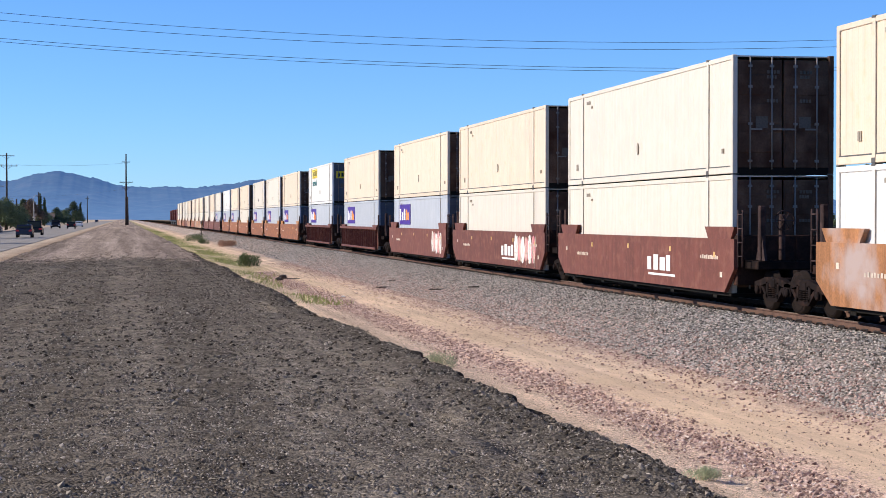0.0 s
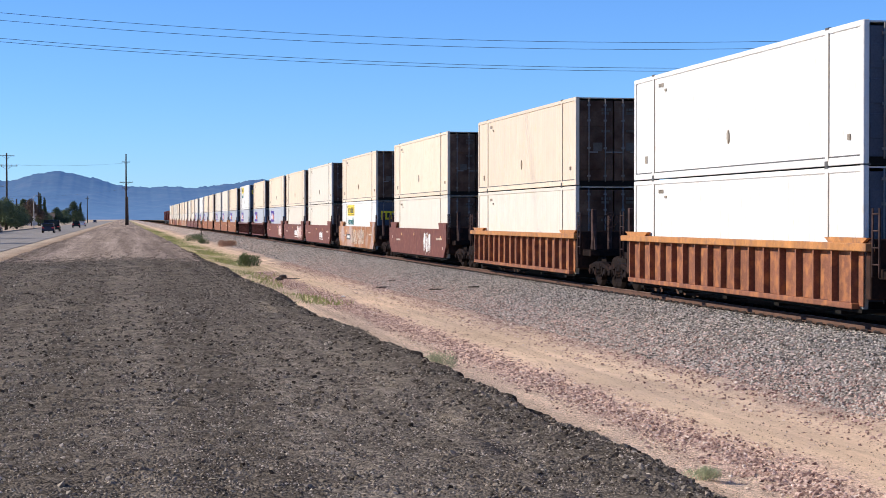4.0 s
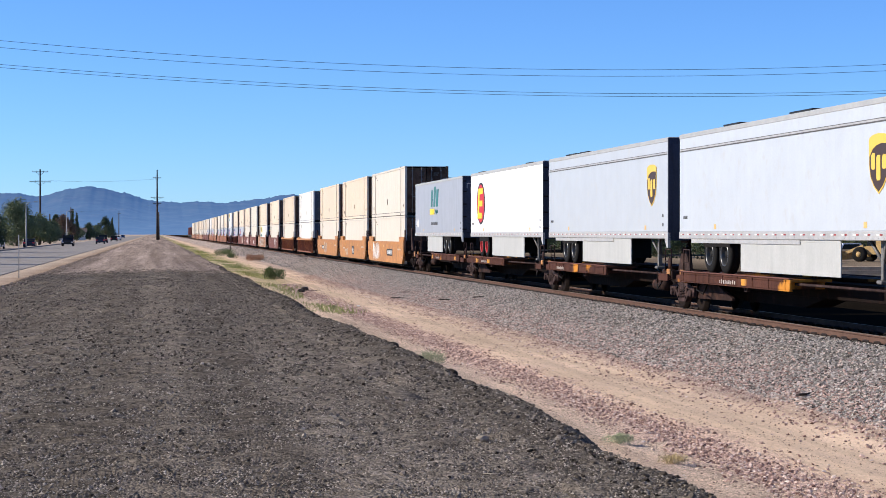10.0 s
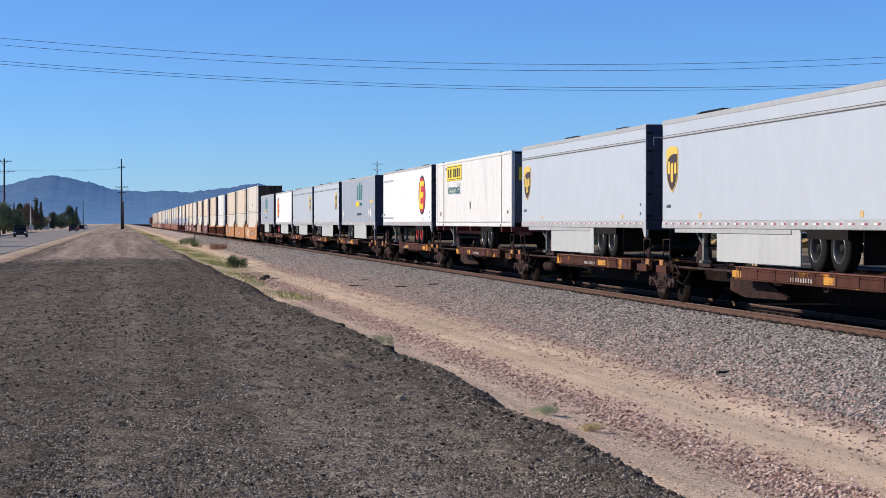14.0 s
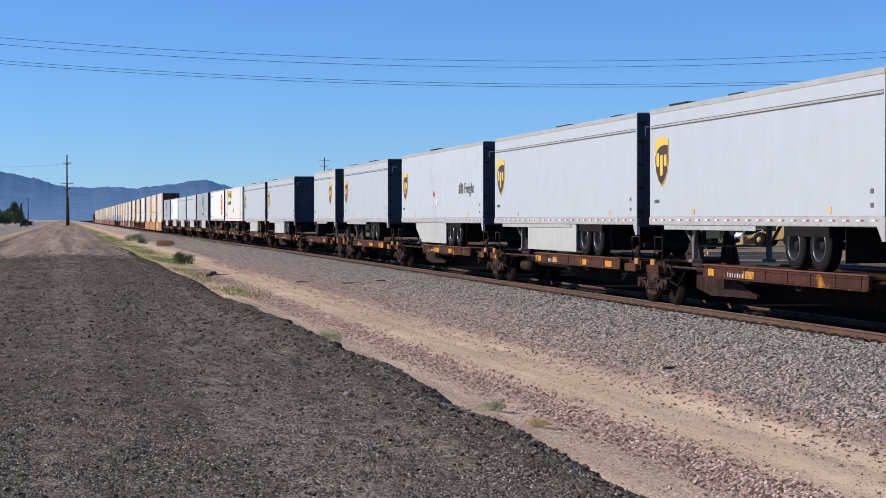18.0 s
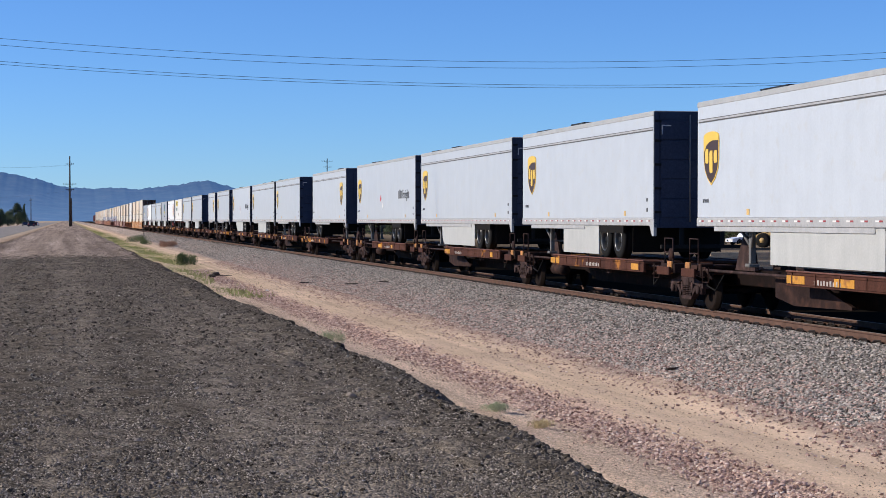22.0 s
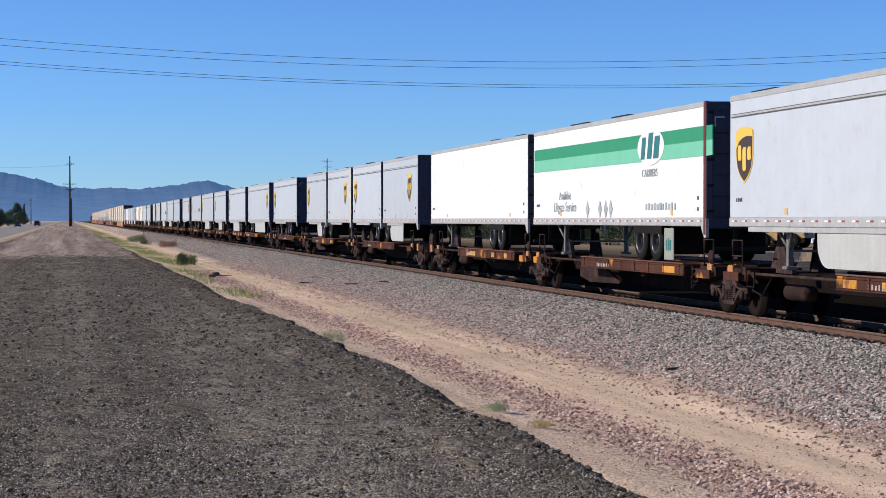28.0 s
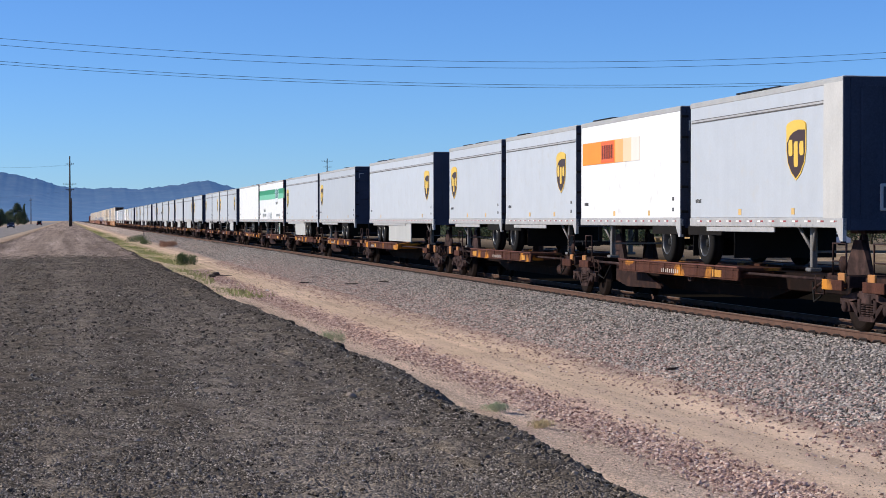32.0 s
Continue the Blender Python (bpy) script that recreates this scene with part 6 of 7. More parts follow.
        part("end_sill", stored("endsill", sill_mesh), ob, "rusty end sill with yellow patches", (0, q - base, 0))
    for q in (joints[0] - base + 1.4, joints[-1] - base - 1.4):
        s = Shape()
        s.box(-0.16, 0.16, q - 0.75, q + 0.75, 0.72, 0.98, 0, 0.03)
        s.box(-0.22, 0.22, q - 0.2, q + 0.2, 0.65, 1.05, 0, 0.05)
        part("coupler", s.mesh("coupler", CASTING), ob, "dark cast coupler")
    set_train(ob, base)


spine_car([(-107.6, -125.6, -119.8), (-125.6, -142.6, -130.2), (-142.6, -159.4, -147.0), (-159.4, -176.6, -163.6), (-176.6, -193.6, -181.8)])
spine_car([(-194.6, -212.2, -206.6), (-212.2, -229.4, -222.8), (-229.4, -246.8, -240.6), (-246.8, -264.4, -258.0), (-264.4, -282.6, -274.4)])
spine_car([(-283.0, -298.8, -292.2), (-298.8, -317.0, -310.2), (-317.0, -333.9, -327.9), (-333.9, -350.6, -342.8), (-350.6, -368.4, -356.8)])
spine_car([(-369.6, -386.8, -380.2), (-386.8, -403.6, -397.4), (-403.6, -419.4, -412.8), (-419.4, -437.4, -430.6), (-437.4, -455.4, -442.6)])
spine_car([(-456.2, -473.6, -465.2), (-473.6, -492.9, -483.0), (-492.9, -511.8, -501.6)])
spine_car([(-512.8, -529.8, -523.6), (-529.8, -546.4, -540.0), (-546.4, -562.9, -557.2), (-562.9, -579.2, -571.8), (-579.2, -597.8, -585.0)])
spine_car([(-598.9, -617.4, -608.2), (-617.4, -636.0, -626.0), (-636.0, -654.0, -645.0)])

# ---------------------------------------------------------------- poles and wires


def utility_pole(x, y, height, arms, label="dark weathered wooden utility pole with cross-arms"):
    z = float(ground_height(np.array([x]), np.array([y]))[0])
    ob = thing("utility_pole", label, "utility pole", "utility poles", at=(x, y, z - 0.4))
    s = Shape()
    s.lathe([(0, 0.26), (height * 0.5, 0.21), (height + 0.4, 0.15)], "z", (0, 0, 0), 12)
    part("pole_shaft", s.mesh("pole_shaft", WOOD), ob)
    for z1, w in arms:
        s = Shape()
        s.box(-w, w, -0.22, -0.1, z1 + 0.3, z1 + 0.44, 0, 0.015)
        s.tube([(-w * 0.5, -0.16, z1 + 0.3), (0, -0.12, z1 - 0.4)], 0.03, 5)
        s.tube([(w * 0.5, -0.16, z1 + 0.3), (0, -0.12, z1 - 0.4)], 0.03, 5)
        a = part("crossarm", s.mesh("crossarm", WOOD), ob)
        for q in (-w * 0.92, -w * 0.45, w * 0.45, w * 0.92):
            s = Shape()
            s.lathe([(z1 + 0.44, 0.03), (z1 + 0.5, 0.07), (z1 + 0.56, 0.05), (z1 + 0.6, 0.07), (z1 + 0.66, 0.03)], "z", (q, -0.16, 0), 8)
            part("insulator", s.mesh("insulator", STEEL), a)
    return ob


utility_pole(0.6, 455, 17.6, [(15.6, 1.0), (10.6, 1.6), (9.2, 1.0)])
utility_pole(1.0, 470, 7.2, [], label="bare dark wooden pole beside a taller one")
utility_pole(-25.0, 405, 16.6, [(16.0, 1.7), (13.8, 2.3)])
utility_pole(-23.8, 420, 6.8, [])
utility_pole(-26.8, 590, 10.8, [(9.6, 0.8)])
utility_pole(-17.6, 900, 13.2, [(12.0, 0.9)])
utility_pole(95.0, 660, 26.0, [(25.0, 2.2), (22.8, 1.6)])


def wires():
    """Four sagging wires that cross high over the track between two poles beside the line."""
    ends = thing("power_line", "four thin dark wires sagging across the sky", "power line", kind="structure")
    k = 0.48
    for low, mid, bend, q in ((15.82, 31.0, 8.73e-4, 0.0), (15.33, 31.0, 8.73e-4, 0.6), (13.85, 35.1, 7.53e-4, -0.3), (13.66, 35.1, 7.53e-4, 0.35)):
        pts = []
        for i in range(61):
            x = -45 + i * 155 / 60
            pts.append((x * k, (150.0 + q) * k, EYE + k * (low + bend * (x - mid) ** 2 - EYE)))
        s = Shape()
        s.tube(pts, 0.008, 5)
        part("wire", s.mesh("wire", WIRE), ends)


wires()


def far_wires():
    """Thin wires strung between the distant poles."""
    ends = thing("power_line", "thin dark wires between distant poles", "power line", kind="structure")
    for a, b, sag in (((-26.5, 405, 13.9), (0.0, 455, 15.9), 0.5), ((-23.5, 405, 13.9), (1.2, 455, 15.9), 0.5), ((-25.0, 405, 6.9), (0.6, 455, 9.5), 0.6),
                      ((-25.0, 405, 9.0), (-26.8, 590, 9.6), 1.0), ((-26.8, 590, 9.6), (-17.6, 900, 12.0), 1.0)):
        s = Shape()
        s.tube([tuple(p + (q - p) * i / 12 - (4 * sag * (i / 12) * (1 - i / 12) if k == 2 else 0) for k, (p, q) in enumerate(zip(a, b))) for i in range(13)], 0.009, 4)
        part("wire", s.mesh("wire", WIRE), ends)


far_wires()
for x in (-21.6, 52.8):
    utility_pole(x, 72.2, 12.6, [(11.8, 0.6), (10.4, 0.6)])


def street_lamp(x, y, height):
    ob = thing("street_lamp", "slim pale grey steel street lamp beside the road", "street lamp", "street lamps", at=(x, y, -0.2))
    s = Shape()
    s.lathe([(0, 0.12), (0.4, 0.1), (height, 0.06)], "z", n=10)
    part("pole_shaft", s.mesh("pole_shaft", STEEL), ob)
    s = Shape()
    s.tube([(0, 0, height - 0.05), (0.5, 0, height + 0.25), (1.4, 0, height + 0.3)], 0.04, 6)
    part("arm", s.mesh("arm", STEEL), ob)
    s = Shape()
    s.box(1.2, 1.8, -0.12, 0.12, height + 0.22, height + 0.36, 0, 0.03)
    part("lamp_head", s.mesh("lamp_head", STEEL), ob)


street_lamp(-19.4, 281, 6.9)
street_lamp(-22.4, 470, 8.0)


def marker_post(x, y, height, label, thick=0.05):
    z = float(ground_height(np.array([x]), np.array([y]))[0])
    ob = thing("marker_post", label, "post", at=(x, y, z - 0.1))
    s = Shape()
    s.lathe([(0, thick), (height, thick * 0.9), (height + 0.03, thick * 0.4)], "z", n=8)
    part("post_shaft", s.mesh("post_shaft", WOOD if thick > 0.03 else STEEL), ob)
    if thick < 0.03:
        return
    s = Shape()
    s.box(-0.13, 0.13, -0.07, -0.055, height - 0.5, height - 0.1, 0, 0.01)
    part("plate", s.mesh("plate", INK), ob)


marker_post(12.0, 290, 2.6, "thin dark marker post beside the ballast")
marker_post(-6.3, 88, 2.1, "thin grey delineator post at the road edge", 0.022)

# ---------------------------------------------------------------- plants


def crown_mesh(r, count, size, spread, material):
    """Clumps of small leaves round limb ends."""
    me = bpy.data.meshes.new("crown")
    v, f = [], []
    for cx, cy, cz, cr in spread:
        for i in range(count):
            d = Vector((r.gauss(0, 1), r.gauss(0, 1), r.gauss(0, 0.85))).normalized() * cr * (r.random() ** 0.4)
            p = Vector((cx, cy, cz)) + d
            a = Vector((r.uniform(-1, 1), r.uniform(-1, 1), r.uniform(-1, 1))).normalized()
            b = a.orthogonal().normalized()
            a, b = a * size * r.uniform(0.6, 1.3), b * size * r.uniform(0.4, 0.9)
            o = len(v)
            v += [p - a, p + b, p + a, p - b]
            f.append((o, o + 1, o + 2, o + 3))
    me.from_pydata([tuple(p) for p in v], [], f)
    me.materials.append(material)
    return me


def tree(name, x, y, height, width, material, seed, label, slim=False, count=150, trunk=0.2):
    r = random.Random(seed)
    ob = thing(name, label, "tree", "roadside trees", at=(x, y, -0.3 if x < 0 else -1.0))
    s = Shape()
    s.lathe([(0, trunk), (height * 0.3, trunk * 0.75), (height * 0.75, trunk * 0.25)], "z", n=9)
    spots = []
    if slim:
        n = 12
        for i in range(n):
            t = i / (n - 1)
            spots.append((r.uniform(-0.1, 0.1) * width, r.uniform(-0.1, 0.1) * width, height * (0.12 + 0.85 * t), width * 0.5 * (1.05 - t) ** 0.7 + 0.15))
    else:
        for i in range(26):
            a, t = r.uniform(0, 6.28), r.uniform(0.22, 0.95)
            out = width * 0.42 * math.sin(math.pi * min(1.0, 0.2 + t * 0.85)) * r.uniform(0.3, 1.1)
            p = (math.cos(a) * out, math.sin(a) * out, height * t)
            spots.append((*p, width * r.uniform(0.12, 0.22)))
            if i % 2 == 0:
                s.tube([(0, 0, height * 0.25), (p[0] * 0.5, p[1] * 0.5, p[2] * 0.75), p], trunk * 0.22, 5)
    part("trunk", s.mesh("trunk", BARK), ob)
    part("crown", crown_mesh(r, int(count * 1.3), 0.06 * height ** 0.5, spots, material), ob)
    return ob


tree("broadleaf_tree", -25.0, 268, 6.6, 7.0, LEAF_DARK, 1, "dark green dense roadside tree", count=260, trunk=0.3)
tree("broadleaf_tree", -29.5, 285, 6.6, 8.0, LEAF_DARK, 2, "dark green dense roadside tree", count=260, trunk=0.3)
tree("broadleaf_tree", -25.5, 345, 7.6, 11.5, LEAF, 3, "large green roadside tree with pale leaves", count=300, trunk=0.35)
tree("broadleaf_tree", -23.5, 378, 6.0, 7.0, LEAF, 4, "green roadside tree beside a lamp", count=220, trunk=0.3)
tree("broadleaf_tree", -22.5, 398, 4.6, 5.0, LEAF_DARK, 5, "low green roadside tree", count=160)
for i, (x, y, hh, ww) in enumerate(((-33, 300, 6.5, 8), (-36, 330, 8.5, 9), (-33, 372, 7.5, 9), (-29, 420, 6.5, 8), (-27, 450, 5.5, 7), (-31, 470, 6.5, 8), (-28, 505, 5.0, 7),
                                    (-30, 540, 6.0, 7), (-26, 610, 5.0, 6), (-24, 690, 4.5, 7), (-23, 720, 5.5, 6), (-22, 840, 5.0, 7), (-24, 950, 5.5, 9))):
    tree("broadleaf_tree", x, y, hh, ww, LEAF if i % 3 else LEAF_DARK, 60 + i, "dark green bushy tree in the row beside the road", count=190)
for i in range(5):
    tree("shrub", -25.6 + (i % 3) * 0.5, 258 + i * 7.5, 2.6 + 0.5 * (i % 4), 5.0, LEAF_DARK, 90 + i, "dark green dense shrub at the roadside", count=120, trunk=0.12)
for i, (x, y, hh) in enumerate(((-21.5, 132, 8.0), (-22.5, 168, 9.0), (-23.0, 208, 9.0))):
    tree("broadleaf_tree", x, y, hh, 6.0, LEAF, 120 + i, "dusty green tree that shades the road", count=150)
tree("dry_tree", -27.5, 560, 8.0, 8.0, LEAF_DRY, 6, "brownish half-dry tree near a house", count=170)
tree("broadleaf_tree", -31.5, 590, 8.4, 6.0, LEAF_DARK, 7, "dark tree behind a pale house", count=170)
tree("cypress_tree", -25.3, 570, 10.2, 1.8, LEAF_DARK, 8, "slim dark green cypress near the road", True, 120)
tree("cypress_tree", -24.4, 578, 9.0, 1.6, LEAF_DARK, 9, "slim dark green cypress near the road", True, 120)
tree("broadleaf_tree", -22.8, 640, 6.0, 7.0, LEAF_DARK, 10, "low dark roadside tree", count=150)
tree("broadleaf_tree", -20.5, 760, 9.0, 8.0, LEAF_DARK, 11, "dark roadside tree far down the road", count=150)
tree("cypress_tree", -18.5, 800, 9.5, 2.2, LEAF_DARK, 12, "slim dark cypress far down the road", True, 100)
tree("cypress_tree", 109.0, 262, 10.5, 2.2, LEAF_DARK, 13, "slim dark cypress beyond the track", True, 150)
tree("cypress_tree", 112.0, 264, 11.5, 2.4, LEAF_DARK, 14, "tall slim dark cypress beyond the track", True, 150)
tree("broadleaf_tree", 121.0, 268, 6.4, 7.0, LEAF_DARK, 15, "dark bushy tree beyond the track", count=180)
tree("broadleaf_tree", 103.0, 270, 5.0, 6.0, LEAF_DARK, 16, "dark bushy tree beyond the track", count=180)


rowan = random.Random(55)
models = [tree("broadleaf_tree", 97.0, 118.0, 4.6, 6.5, LEAF_DARK, 41, "dark green bushy tree in a row beyond the yard", count=60),
          tree("broadleaf_tree", 99.0, 126.0, 5.6, 7.0, LEAF_DARK, 42, "dark green bushy tree in a row beyond the yard", count=60),
          tree("broadleaf_tree", 98.0, 133.0, 4.0, 6.0, LEAF, 43, "green bushy tree in a row beyond the yard", count=60)]
y = 90.0
while y < 900:
    copy_thing(rowan.choice(models), pose(98 + rowan.uniform(-2, 2), y + 50, -1.1, 0, 0, rowan.uniform(0, 360)))
    y += rowan.uniform(3.2, 4.6) * max(1.0, y / 250)


shrubs = [tree("shrub", 63.0, 170.0, 2.9, 4.6, LEAF_DARK, 44, "dark green dense shrub beyond the track", count=45, trunk=0.12),
          tree("shrub", 64.5, 175.0, 2.4, 4.2, LEAF_DARK, 45, "dark green dense shrub beyond the track", count=45, trunk=0.12)]
y = 128.0
while y < 620:
    copy_thing(rowan.choice(shrubs), pose(63.5 + rowan.uniform(-1, 1), y + 55, -1.1, 0, 0, rowan.uniform(0, 360)))
    y += rowan.uniform(2.8, 4.4) * max(1.0, y / 200)


def tuft(name, x, y, height, width, count, material, seed, label, category="weed", leaf=0.03):
    """A low mound of fine twigs and leaves that springs from one root."""
    r = random.Random(seed)
    z = float(ground_height(np.array([x]), np.array([y]))[0])
    v, f = [], []
    lobes = [(r.uniform(-0.28, 0.28) * width, r.uniform(-0.28, 0.28) * width, r.uniform(0.3, 0.62) * height, r.uniform(0.16, 0.3) * width) for i in range(9)]
    for i in range(count):
        cx, cy, cz, cr = r.choice(lobes)
        d = Vector((r.gauss(0, 1), r.gauss(0, 1), r.gauss(0, 1))).normalized() * r.random() ** 0.4
        p = Vector((cx + d.x * cr, cy + d.y * cr, max(cz + d.z * height * 0.4, 0.0)))
        way = Vector((p.x * 0.8 / width, p.y * 0.8 / width, r.uniform(0.3, 1.0))).normalized() + Vector((r.gauss(0, 0.35), r.gauss(0, 0.35), r.gauss(0, 0.2)))
        a = way.normalized() * leaf * r.uniform(0.7, 1.7)
        b = a.orthogonal().normalized() * leaf * r.uniform(0.15, 0.35)
        b.rotate(Euler((0, 0, r.uniform(0, 6.28))))
        o = len(v)
        v += [p - a, p + b, p + a, p - b]
        f.append((o, o + 1, o + 2, o + 3))
    for cx, cy, cz, cr in lobes:
        o = len(v)
        v += [Vector((-0.01, 0, -0.04)), Vector((0.01, 0, -0.04)), Vector((cx, cy, cz))]
        f.append((o, o + 1, o + 2))
    me = bpy.data.meshes.new(name)
    me.from_pydata([tuple(p) for p in v], [], f)
    me.materials.append(material)
    ob = tagged(new(name, me), label, category, "weeds beside the track")
    ob.location = (x, y, z)


tuft("green_bush", 7.9, 121, 0.95, 1.7, 2600, BUSH, 31, "round dark green bush at the foot of the bank", "bush", 0.06)
tuft("weed_clump", 6.35, 43.2, 0.34, 0.75, 1500, WEED, 32, "small grey-green weed at the foot of the bank", leaf=0.022)
tuft("weed_clump", 6.62, 27.3, 0.17, 0.55, 1300, WEED, 33, "small grey-green weed on the sand", leaf=0.016)
tuft("dry_weed", 6.78, 25.2, 0.13, 0.55, 900, STRAW, 34, "small dry straw weed on the sand", leaf=0.016)
tuft("green_bush", 9.2, 246, 1.1, 3.4, 1800, BUSH, 35, "low green bush beside the ballast", "bush", 0.08)
tuft("green_bush", 9.6, 225, 0.7, 1.8, 1200, BUSH, 36, "low green bush beside the ballast", "bush", 0.07)
tuft("tumbleweed", 10.9, 198, 0.8, 2.4, 2200, DRY_STEM, 37, "brown dry tumbleweed beside the ballast", "bush", 0.07)


def grass():
    r = random.Random(77)
    v, f = [], []
    for i in range(16000):
        y = 70 + 430 * r.random() ** 1.2
        x = r.gauss(6.6 + 0.6 * math.sin(y * 0.05), 0.85)
        if x < 5.2 or noise.noise((x * 0.5, y * 0.06, 3.0)) < -0.05:
            continue
        h = r.uniform(0.05, 0.16)
        a = r.uniform(0, 6.28)
        c, d = math.cos(a) * 0.03, math.sin(a) * 0.03
        o = len(v)
        v += [(x - c, y - d, -0.92), (x + c, y + d, -0.92), (x + r.gauss(0, 0.05), y + r.gauss(0, 0.05), -0.9 + h)]
        f.append((o, o + 1, o + 2))
    me = bpy.data.meshes.new("grass")
    me.from_pydata(v, [], f)
    me.materials.append(TURF)
    structure("grass", me, "patchy yellow-green grass along the foot of the bank", "stuff")


grass()

# ---------------------------------------------------------------- loose things on the ground


def stick(x, y, length, turn, label="dark splintered piece of wood on the ballast"):
    z = float(ground_height(np.array([x]), np.array([y]))[0])
    s = Shape()
    s.prism([(-length / 2, 0.0), (length / 2, -0.01), (length / 2 - 0.08, 0.03), (-length / 2 + 0.03, 0.045)], -0.028, 0.028)
    ob = tagged(new("wood_scrap", s.mesh("wood_scrap", WOOD)), label, "wood scrap", "wood scraps")
    ob.matrix_basis = pose(x, y, z + 0.015, 0, 0, turn)


stick(12.95, 72.6, 1.3, -40)
stick(12.2, 76.0, 1.2, -62)
stick(11.2, 84.0, 1.0, -70)
stick(11.9, 87.0, 0.7, 20)
stick(11.6, 33.0, 0.7, -50)
stick(8.1, 97.0, 1.4, 60, "dark clod of soil and wood beside the sandy track")


def rock(x, y, size, material, label, seed):
    r = random.Random(seed)
    z = float(ground_height(np.array([x]), np.array([y]))[0])
    b = bmesh.new()
    bmesh.ops.create_icosphere(b, subdivisions=2, radius=size)
    for p in b.verts:
        p.co *= 1 + 0.35 * noise.noise(p.co * 3 / size + Vector((seed, 0, 0)))
        p.co.z *= 0.6
    me = bpy.data.meshes.new("rock")
    b.to_mesh(me)
    b.free()
    me.materials.append(material)
    ob = tagged(new("rock", me), label, "rock", "loose rocks")
    ob.location = (x, y, z + size * 0.25)


rock(2.55, 16.2, 0.05, LUMPS, "dark lump of asphalt on the gravel bank", 3)
rock(1.3, 21.6, 0.03, LUMPS, "dark lump of asphalt on the gravel bank", 4)
rock(8.35, 76.0, 0.07, CHALK, "pale scrap of litter on the sand", 5)
rock(7.6, 96.0, 0.2, WOOD, "dark clod beside the sandy track", 6)
rock(8.0, 98.5, 0.22, WOOD, "dark clod beside the sandy track", 7)

def straw():
    """Thin pale stalks strewn over the bank."""
    r = random.Random(63)
    s = Shape()
    for i in range(90):
        x, y = r.uniform(-2.5, 3.2), 11 + 45 * r.random() ** 1.4
        z = float(ground_height(np.array([x]), np.array([y]))[0]) + 0.012
        a, w, n = r.uniform(-0.5, 0.5), r.uniform(0.03, 0.12), r.uniform(0.0015, 0.003)
        c, d = math.cos(a) * w, math.sin(a) * w
        s.tube([(x - c, y - d, z), (x, y, z + r.uniform(0.0, 0.015)), (x + c, y + d, z)], n, 4)
    structure("straw", s.mesh("straw", STALK), "thin pale straw stalks strewn on the dark gravel", "stuff")


straw()
# Row of dark chunks added to stand for the shadow along the lip.
chunk = random.Random(91)
for i in range(56):
    y = 22.9 + 8.0 * (i / 55) + chunk.uniform(-0.1, 0.1)
    x = 3.0
    while ground_height(np.array([x]), np.array([y]))[0] > 0.36:
        x += 0.04
    rock(x + chunk.uniform(-0.03, 0.08), y, chunk.uniform(0.045, 0.1), CRUST, "dark chunk of asphalt crust standing for the shadowed lip of the bank", 40 + i)

# ---------------------------------------------------------------- vehicles, house and yard


def car(material, label, big=False):
    """A car that drives along +y; its origin lies on the road."""
    ob = thing("car", label, "car", "cars on the road")
    w, L, H = (0.98, 2.6, 1.85) if big else (0.9, 2.25, 1.45)
    s = Shape()
    s.prism([(-L, 0.35), (L, 0.35), (L, 0.75), (L * 0.55, 0.95), (-L * 0.85, 1.0), (-L, 0.9)], -w, w)
    s.prism([(-L * 0.85, 1.0), (L * 0.45, 0.95), (L * 0.18, H), (-L * 0.7, H)], -w * 0.88, w * 0.88)
    part("body", s.mesh("body", material), ob)
    s = Shape()
    s.box(-w * 0.78, w * 0.78, -L * 0.84, -L * 0.74, 1.06, H - 0.12)
    for k in (-1, 1):
        s.prism([(-L * 0.7, 1.05), (L * 0.3, 1.02), (L * 0.14, H - 0.1), (-L * 0.62, H - 0.1)], k * w * 0.87, k * w * 0.9)
    s.box(-w * 0.78, w * 0.78, L * 0.26, L * 0.32, 1.04, H - 0.2)
    part("window_glass", s.mesh("window_glass", GLASS), ob)
    for k in (-1, 1):
        s = Shape()
        s.box(k * w * 0.6, k * w * 0.96, -L - 0.02, -L + 0.05, 0.7, 0.88, 0, 0.01)
        part("tail_light", s.mesh("tail_light", RED), ob, "red tail light")
        s = Shape()
        s.box(k * w * 0.6, k * w * 0.96, L - 0.05, L + 0.02, 0.6, 0.74, 0, 0.01)
        part("headlight", s.mesh("headlight", CHALK), ob, "pale headlight")
    for yy in (-L * 0.62, L * 0.64):
        def ax():
            q = Shape()
            q.lathe([(-w + 0.1, 0.04), (-w + 0.1, 0.05), (w - 0.1, 0.05), (w - 0.1, 0.04)], n=8)
            return q.mesh("axle", UNDER)

        def wh():
            q = Shape()
            for k in (-1, 1):
                q.lathe([(k * (w - 0.22), 0.2), (k * (w - 0.22), 0.36), (k * (w + 0.01), 0.36), (k * (w + 0.015), 0.2)], n=18)
                q.lathe([(k * (w - 0.1), 0.2), (k * (w + 0.02), 0.2), (k * (w + 0.0), 0.05)], n=12, m=1)
            return q.mesh("wheel_pair", RUBBER, RIM)
        a = part("axle", stored(("axle", big), ax), ob, "", (0, yy, 0.36))
        part("wheel_pair", stored(("cwheel", big), wh), a, "black tyres on grey rims")
    return ob


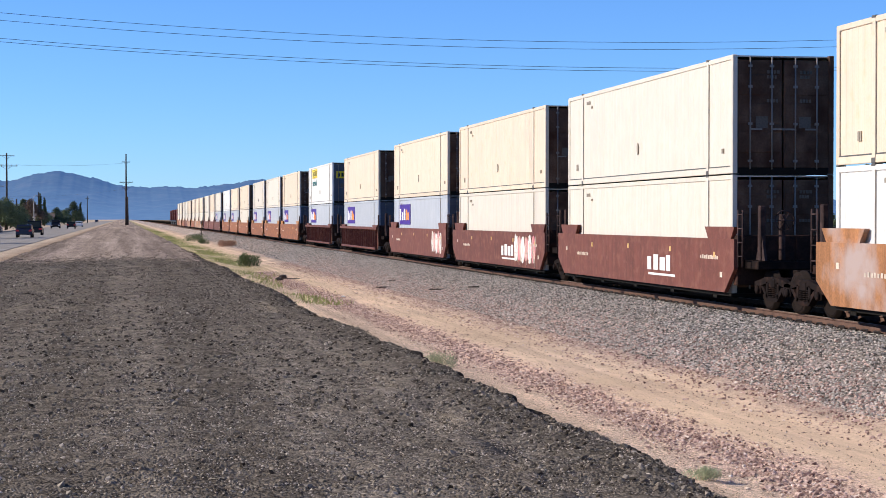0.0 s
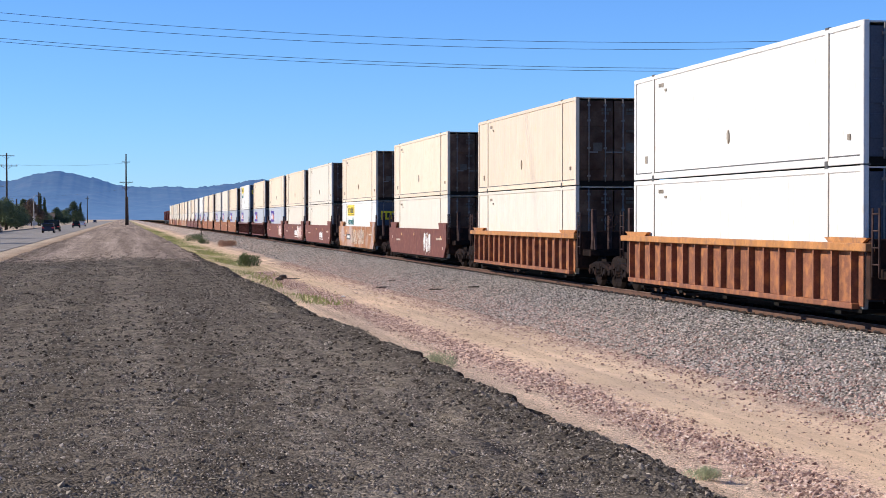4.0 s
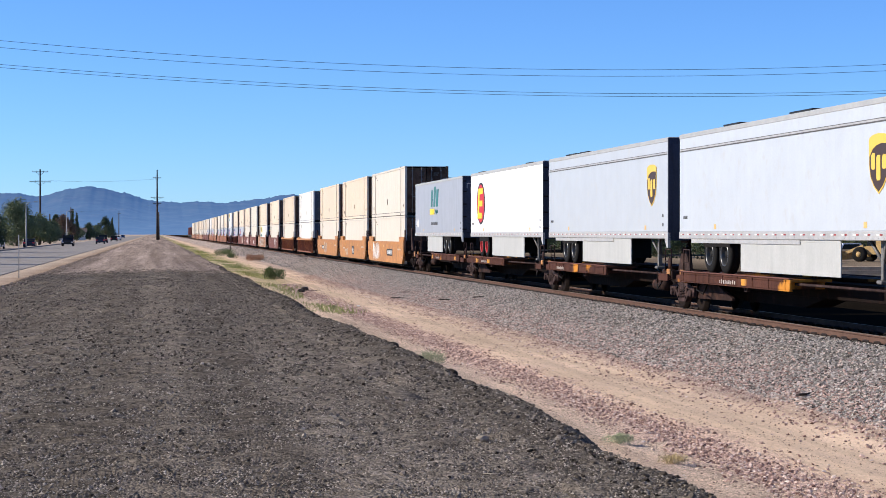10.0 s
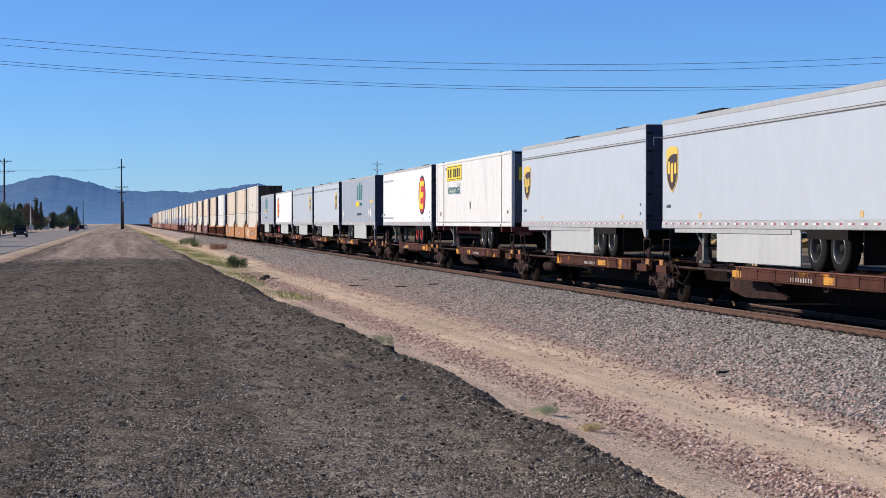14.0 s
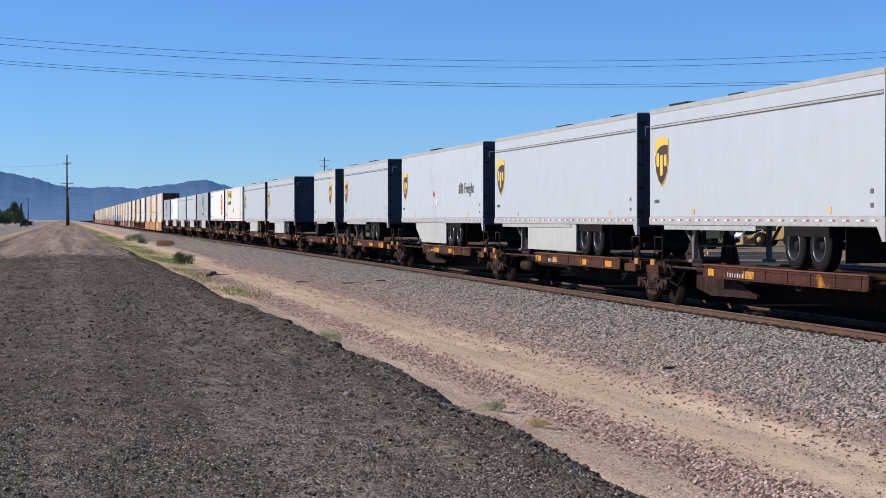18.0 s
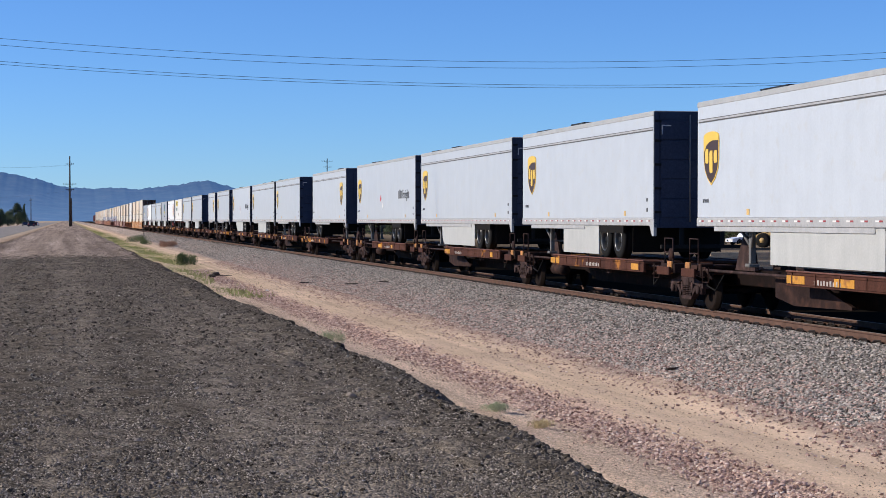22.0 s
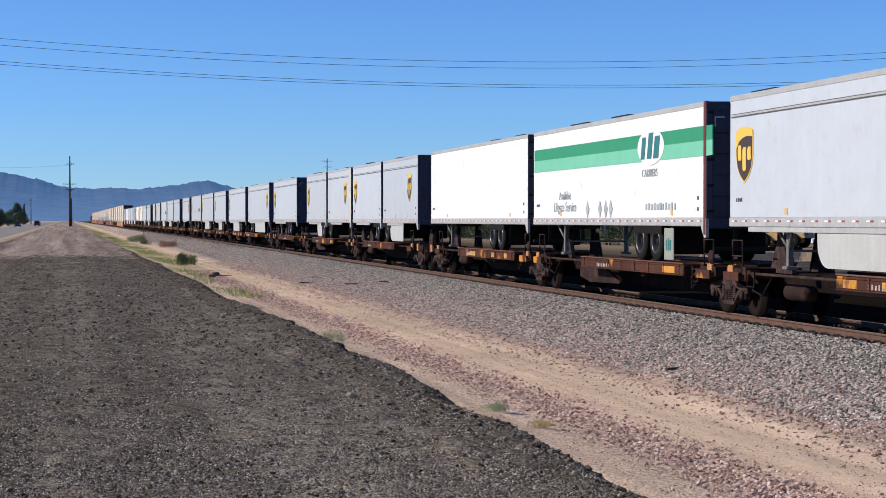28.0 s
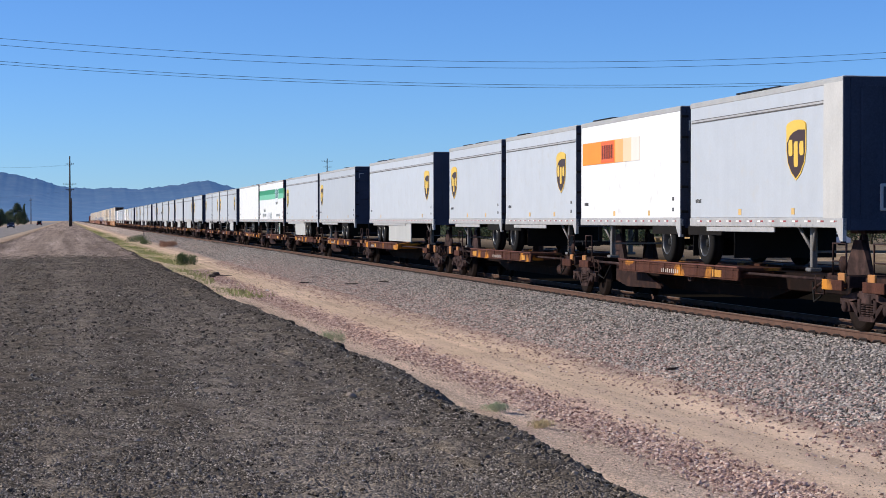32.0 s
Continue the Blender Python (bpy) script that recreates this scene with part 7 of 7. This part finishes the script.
def house(x, y):
    ob = thing("house", "pale single-storey house with a brown roof beyond the road", "house", at=(x, y, -0.3))
    s = Shape()
    s.box(-5, 5, -4, 4, 0, 2.9, 0, 0.02)
    part("wall", s.mesh("wall", HOUSE), ob)
    s = Shape()
    s.prism([(-4.7, 2.85), (4.7, 2.85), (0, 4.5)], -5.5, 5.5)
    part("roof", s.mesh("roof", ROOF), ob)
    for q in (-3.0, 0.4, 3.0):
        s = Shape()
        s.box(q - 0.6, q + 0.6, -4.06, -3.98, 1.0, 2.2, 0, 0.01)
        part("window", s.mesh("window", GLASS), ob)


house(-29.0, 640)


def wheel_loader(x, y, turn):
    """A yellow earth-mover parked in the yard."""
    ob = thing("wheel_loader", "dusty yellow wheel loader parked in a yard", "wheel loader", "yard machines", at=(x, y, -0.88))
    s = Shape()
    s.prism([(-3.4, 1.1), (-0.4, 0.8), (-0.3, 2.3), (-3.2, 2.2)], -1.1, 1.1)
    s.prism([(-0.2, 0.8), (1.8, 0.8), (2.0, 1.6), (-0.2, 1.7)], -0.9, 0.9)
    part("hull", s.mesh("hull", MACHINE), ob)
    s = Shape()
    s.box(-0.8, 0.8, -0.6, 0.9, 1.7, 3.1, 1, 0.05)
    s.box(-0.9, 0.9, -0.7, 1.0, 3.1, 3.25, 0, 0.03)
    part("cab", s.mesh("cab", MACHINE, GLASS), ob)
    for k in (-1, 1):
        s = Shape()
        s.prism([(1.2, 1.5), (3.6, 0.7), (3.7, 0.95), (1.3, 1.85)], k * 0.75, k * 0.95)
        part("lift_arm", s.mesh("lift_arm", MACHINE), ob)
        for yy in (-2.1, 1.5):
            s = Shape()
            s.lathe([(-0.3, 0.45), (-0.3, 0.72), (-0.2, 0.8), (0.2, 0.8), (0.3, 0.72), (0.3, 0.45)], n=20)
            s.lathe([(-0.31, 0.3), (0.31, 0.3)], n=14, m=1)
            part("wheel", s.mesh("wheel", RUBBER, MACHINE), ob, "", (k * 1.2, yy, 0.8))
    s = Shape()
    s.prism([(3.5, 0.25), (4.9, 0.15), (4.6, 0.35), (3.9, 0.5), (3.8, 1.3), (3.5, 1.2)], -1.4, 1.4)
    part("bucket", s.mesh("bucket", MACHINE), ob)
    ob.rotation_euler = (0, 0, radians(turn))


wheel_loader(76.0, 182, 40)
wheel_loader(62.0, 172, 28)


def timber_pile(x, y, turn):
    ob = thing("timber_pile", "low pile of pale sawn timber beams in the yard", "timber pile", at=(x, y, -0.9))
    r = random.Random(int(x * 7))
    me = Shape().box(-3.2, 3.2, -0.14, 0.14, 0, 0.26, 0, 0.015).mesh("beam", TIMBER)
    for lay in range(3):
        for i in range(6 - lay):
            part("beam", me, ob, "", (r.uniform(-0.3, 0.3), (i - 2.5 + lay / 2) * 0.32, lay * 0.265))
    ob.rotation_euler = (0, 0, radians(turn))


timber_pile(39.5, 92, -12)
timber_pile(52.0, 112, -30)
timber_pile(47.0, 118, -8)

# cars on the road: (car, lane, place at the start, metres a second)
ROAD = [
    (car(CAR_DARK, "dark blue sedan driving away on the road"), -11.0, 214, 16.0, 0),
    (car(CAR_BLACK, "black pickup-like car driving away on the road", True), -11.4, 246, 16.2, 0),
    (car(CAR_BLACK, "black car driving towards the viewer on the road", True), -14.6, 404, -9.2, 180),
    (car(CAR_WHITE, "white car driving away far down the road"), -11.2, 470, 9.0, 0),
    (car(CAR_DARK, "dark car driving towards the viewer on the road"), -14.4, 988, -16.0, 180),
    (car(CAR_BLACK, "dark car driving away far down the road"), -11.0, 395, 10.2, 0),
]
parked = car(CAR_DARK, "dark car parked at the kerb of the road")
parked.matrix_basis = pose(-19.6, 292, -0.12)
for i, (tone, words, x, y, turn, big) in enumerate(((CAR_WHITE, "white van-like car parked under roadside trees", -23.6, 281, 4, True), (CAR_WHITE, "white car parked in the yard", 88.0, 196, 80, False),
                                                    (CAR_WHITE, "white pickup-like car parked in the yard", 81.0, 204, 95, True))):
    still = car(tone, words, big)
    tagged(still, words, "car", "parked cars")
    still.matrix_basis = pose(x, y, -0.88 if x > 0 else -0.2, 0, 0, turn)


def motions():
    """The train rolls away along the track, its wheels turn, and cars drive on the road."""
    times = [i * 2.0 for i in range(17)]
    for ob, y, z in MOVERS:
        walk(ob, [(t, pose(TRACK, y + rolled(t), z)) for t in times])
    ticks = [i / FPS for i in range(int(LENGTH * FPS) + 1)]
    for side, sets in SPIN.items():
        walk(sets[0], [(t, Matrix.Translation((0, side * 0.889, WHEEL)) @ Matrix.Rotation(-rolled(t) / WHEEL, 4, "X")) for t in ticks])
        share(sets)
    drums = []
    for ob, x, y, v, turn in ROAD:
        walk(ob, [(t, pose(x, y + v * t, 0.004, 0, 0, turn)) for t in (0.0, 8.0, 16.0, 24.0, 32.0)])
        drums.append(([c for c in ob.children_recursive if c.name.startswith("wheel_pair")], abs(v)))
    for sets, v in drums:
        walk(sets[0], [(t, Matrix.Rotation(-v * t / 0.36, 4, "X")) for t in ticks])
        share(sets)


def share(sets):
    """Wheels that turn alike follow the first one's keys."""
    keys = sets[0].animation_data
    for w in sets[1:]:
        w.rotation_mode = "QUATERNION"
        w.animation_data_create()
        w.animation_data.action = keys.action
        w.animation_data.action_slot = keys.action_slot


motions()
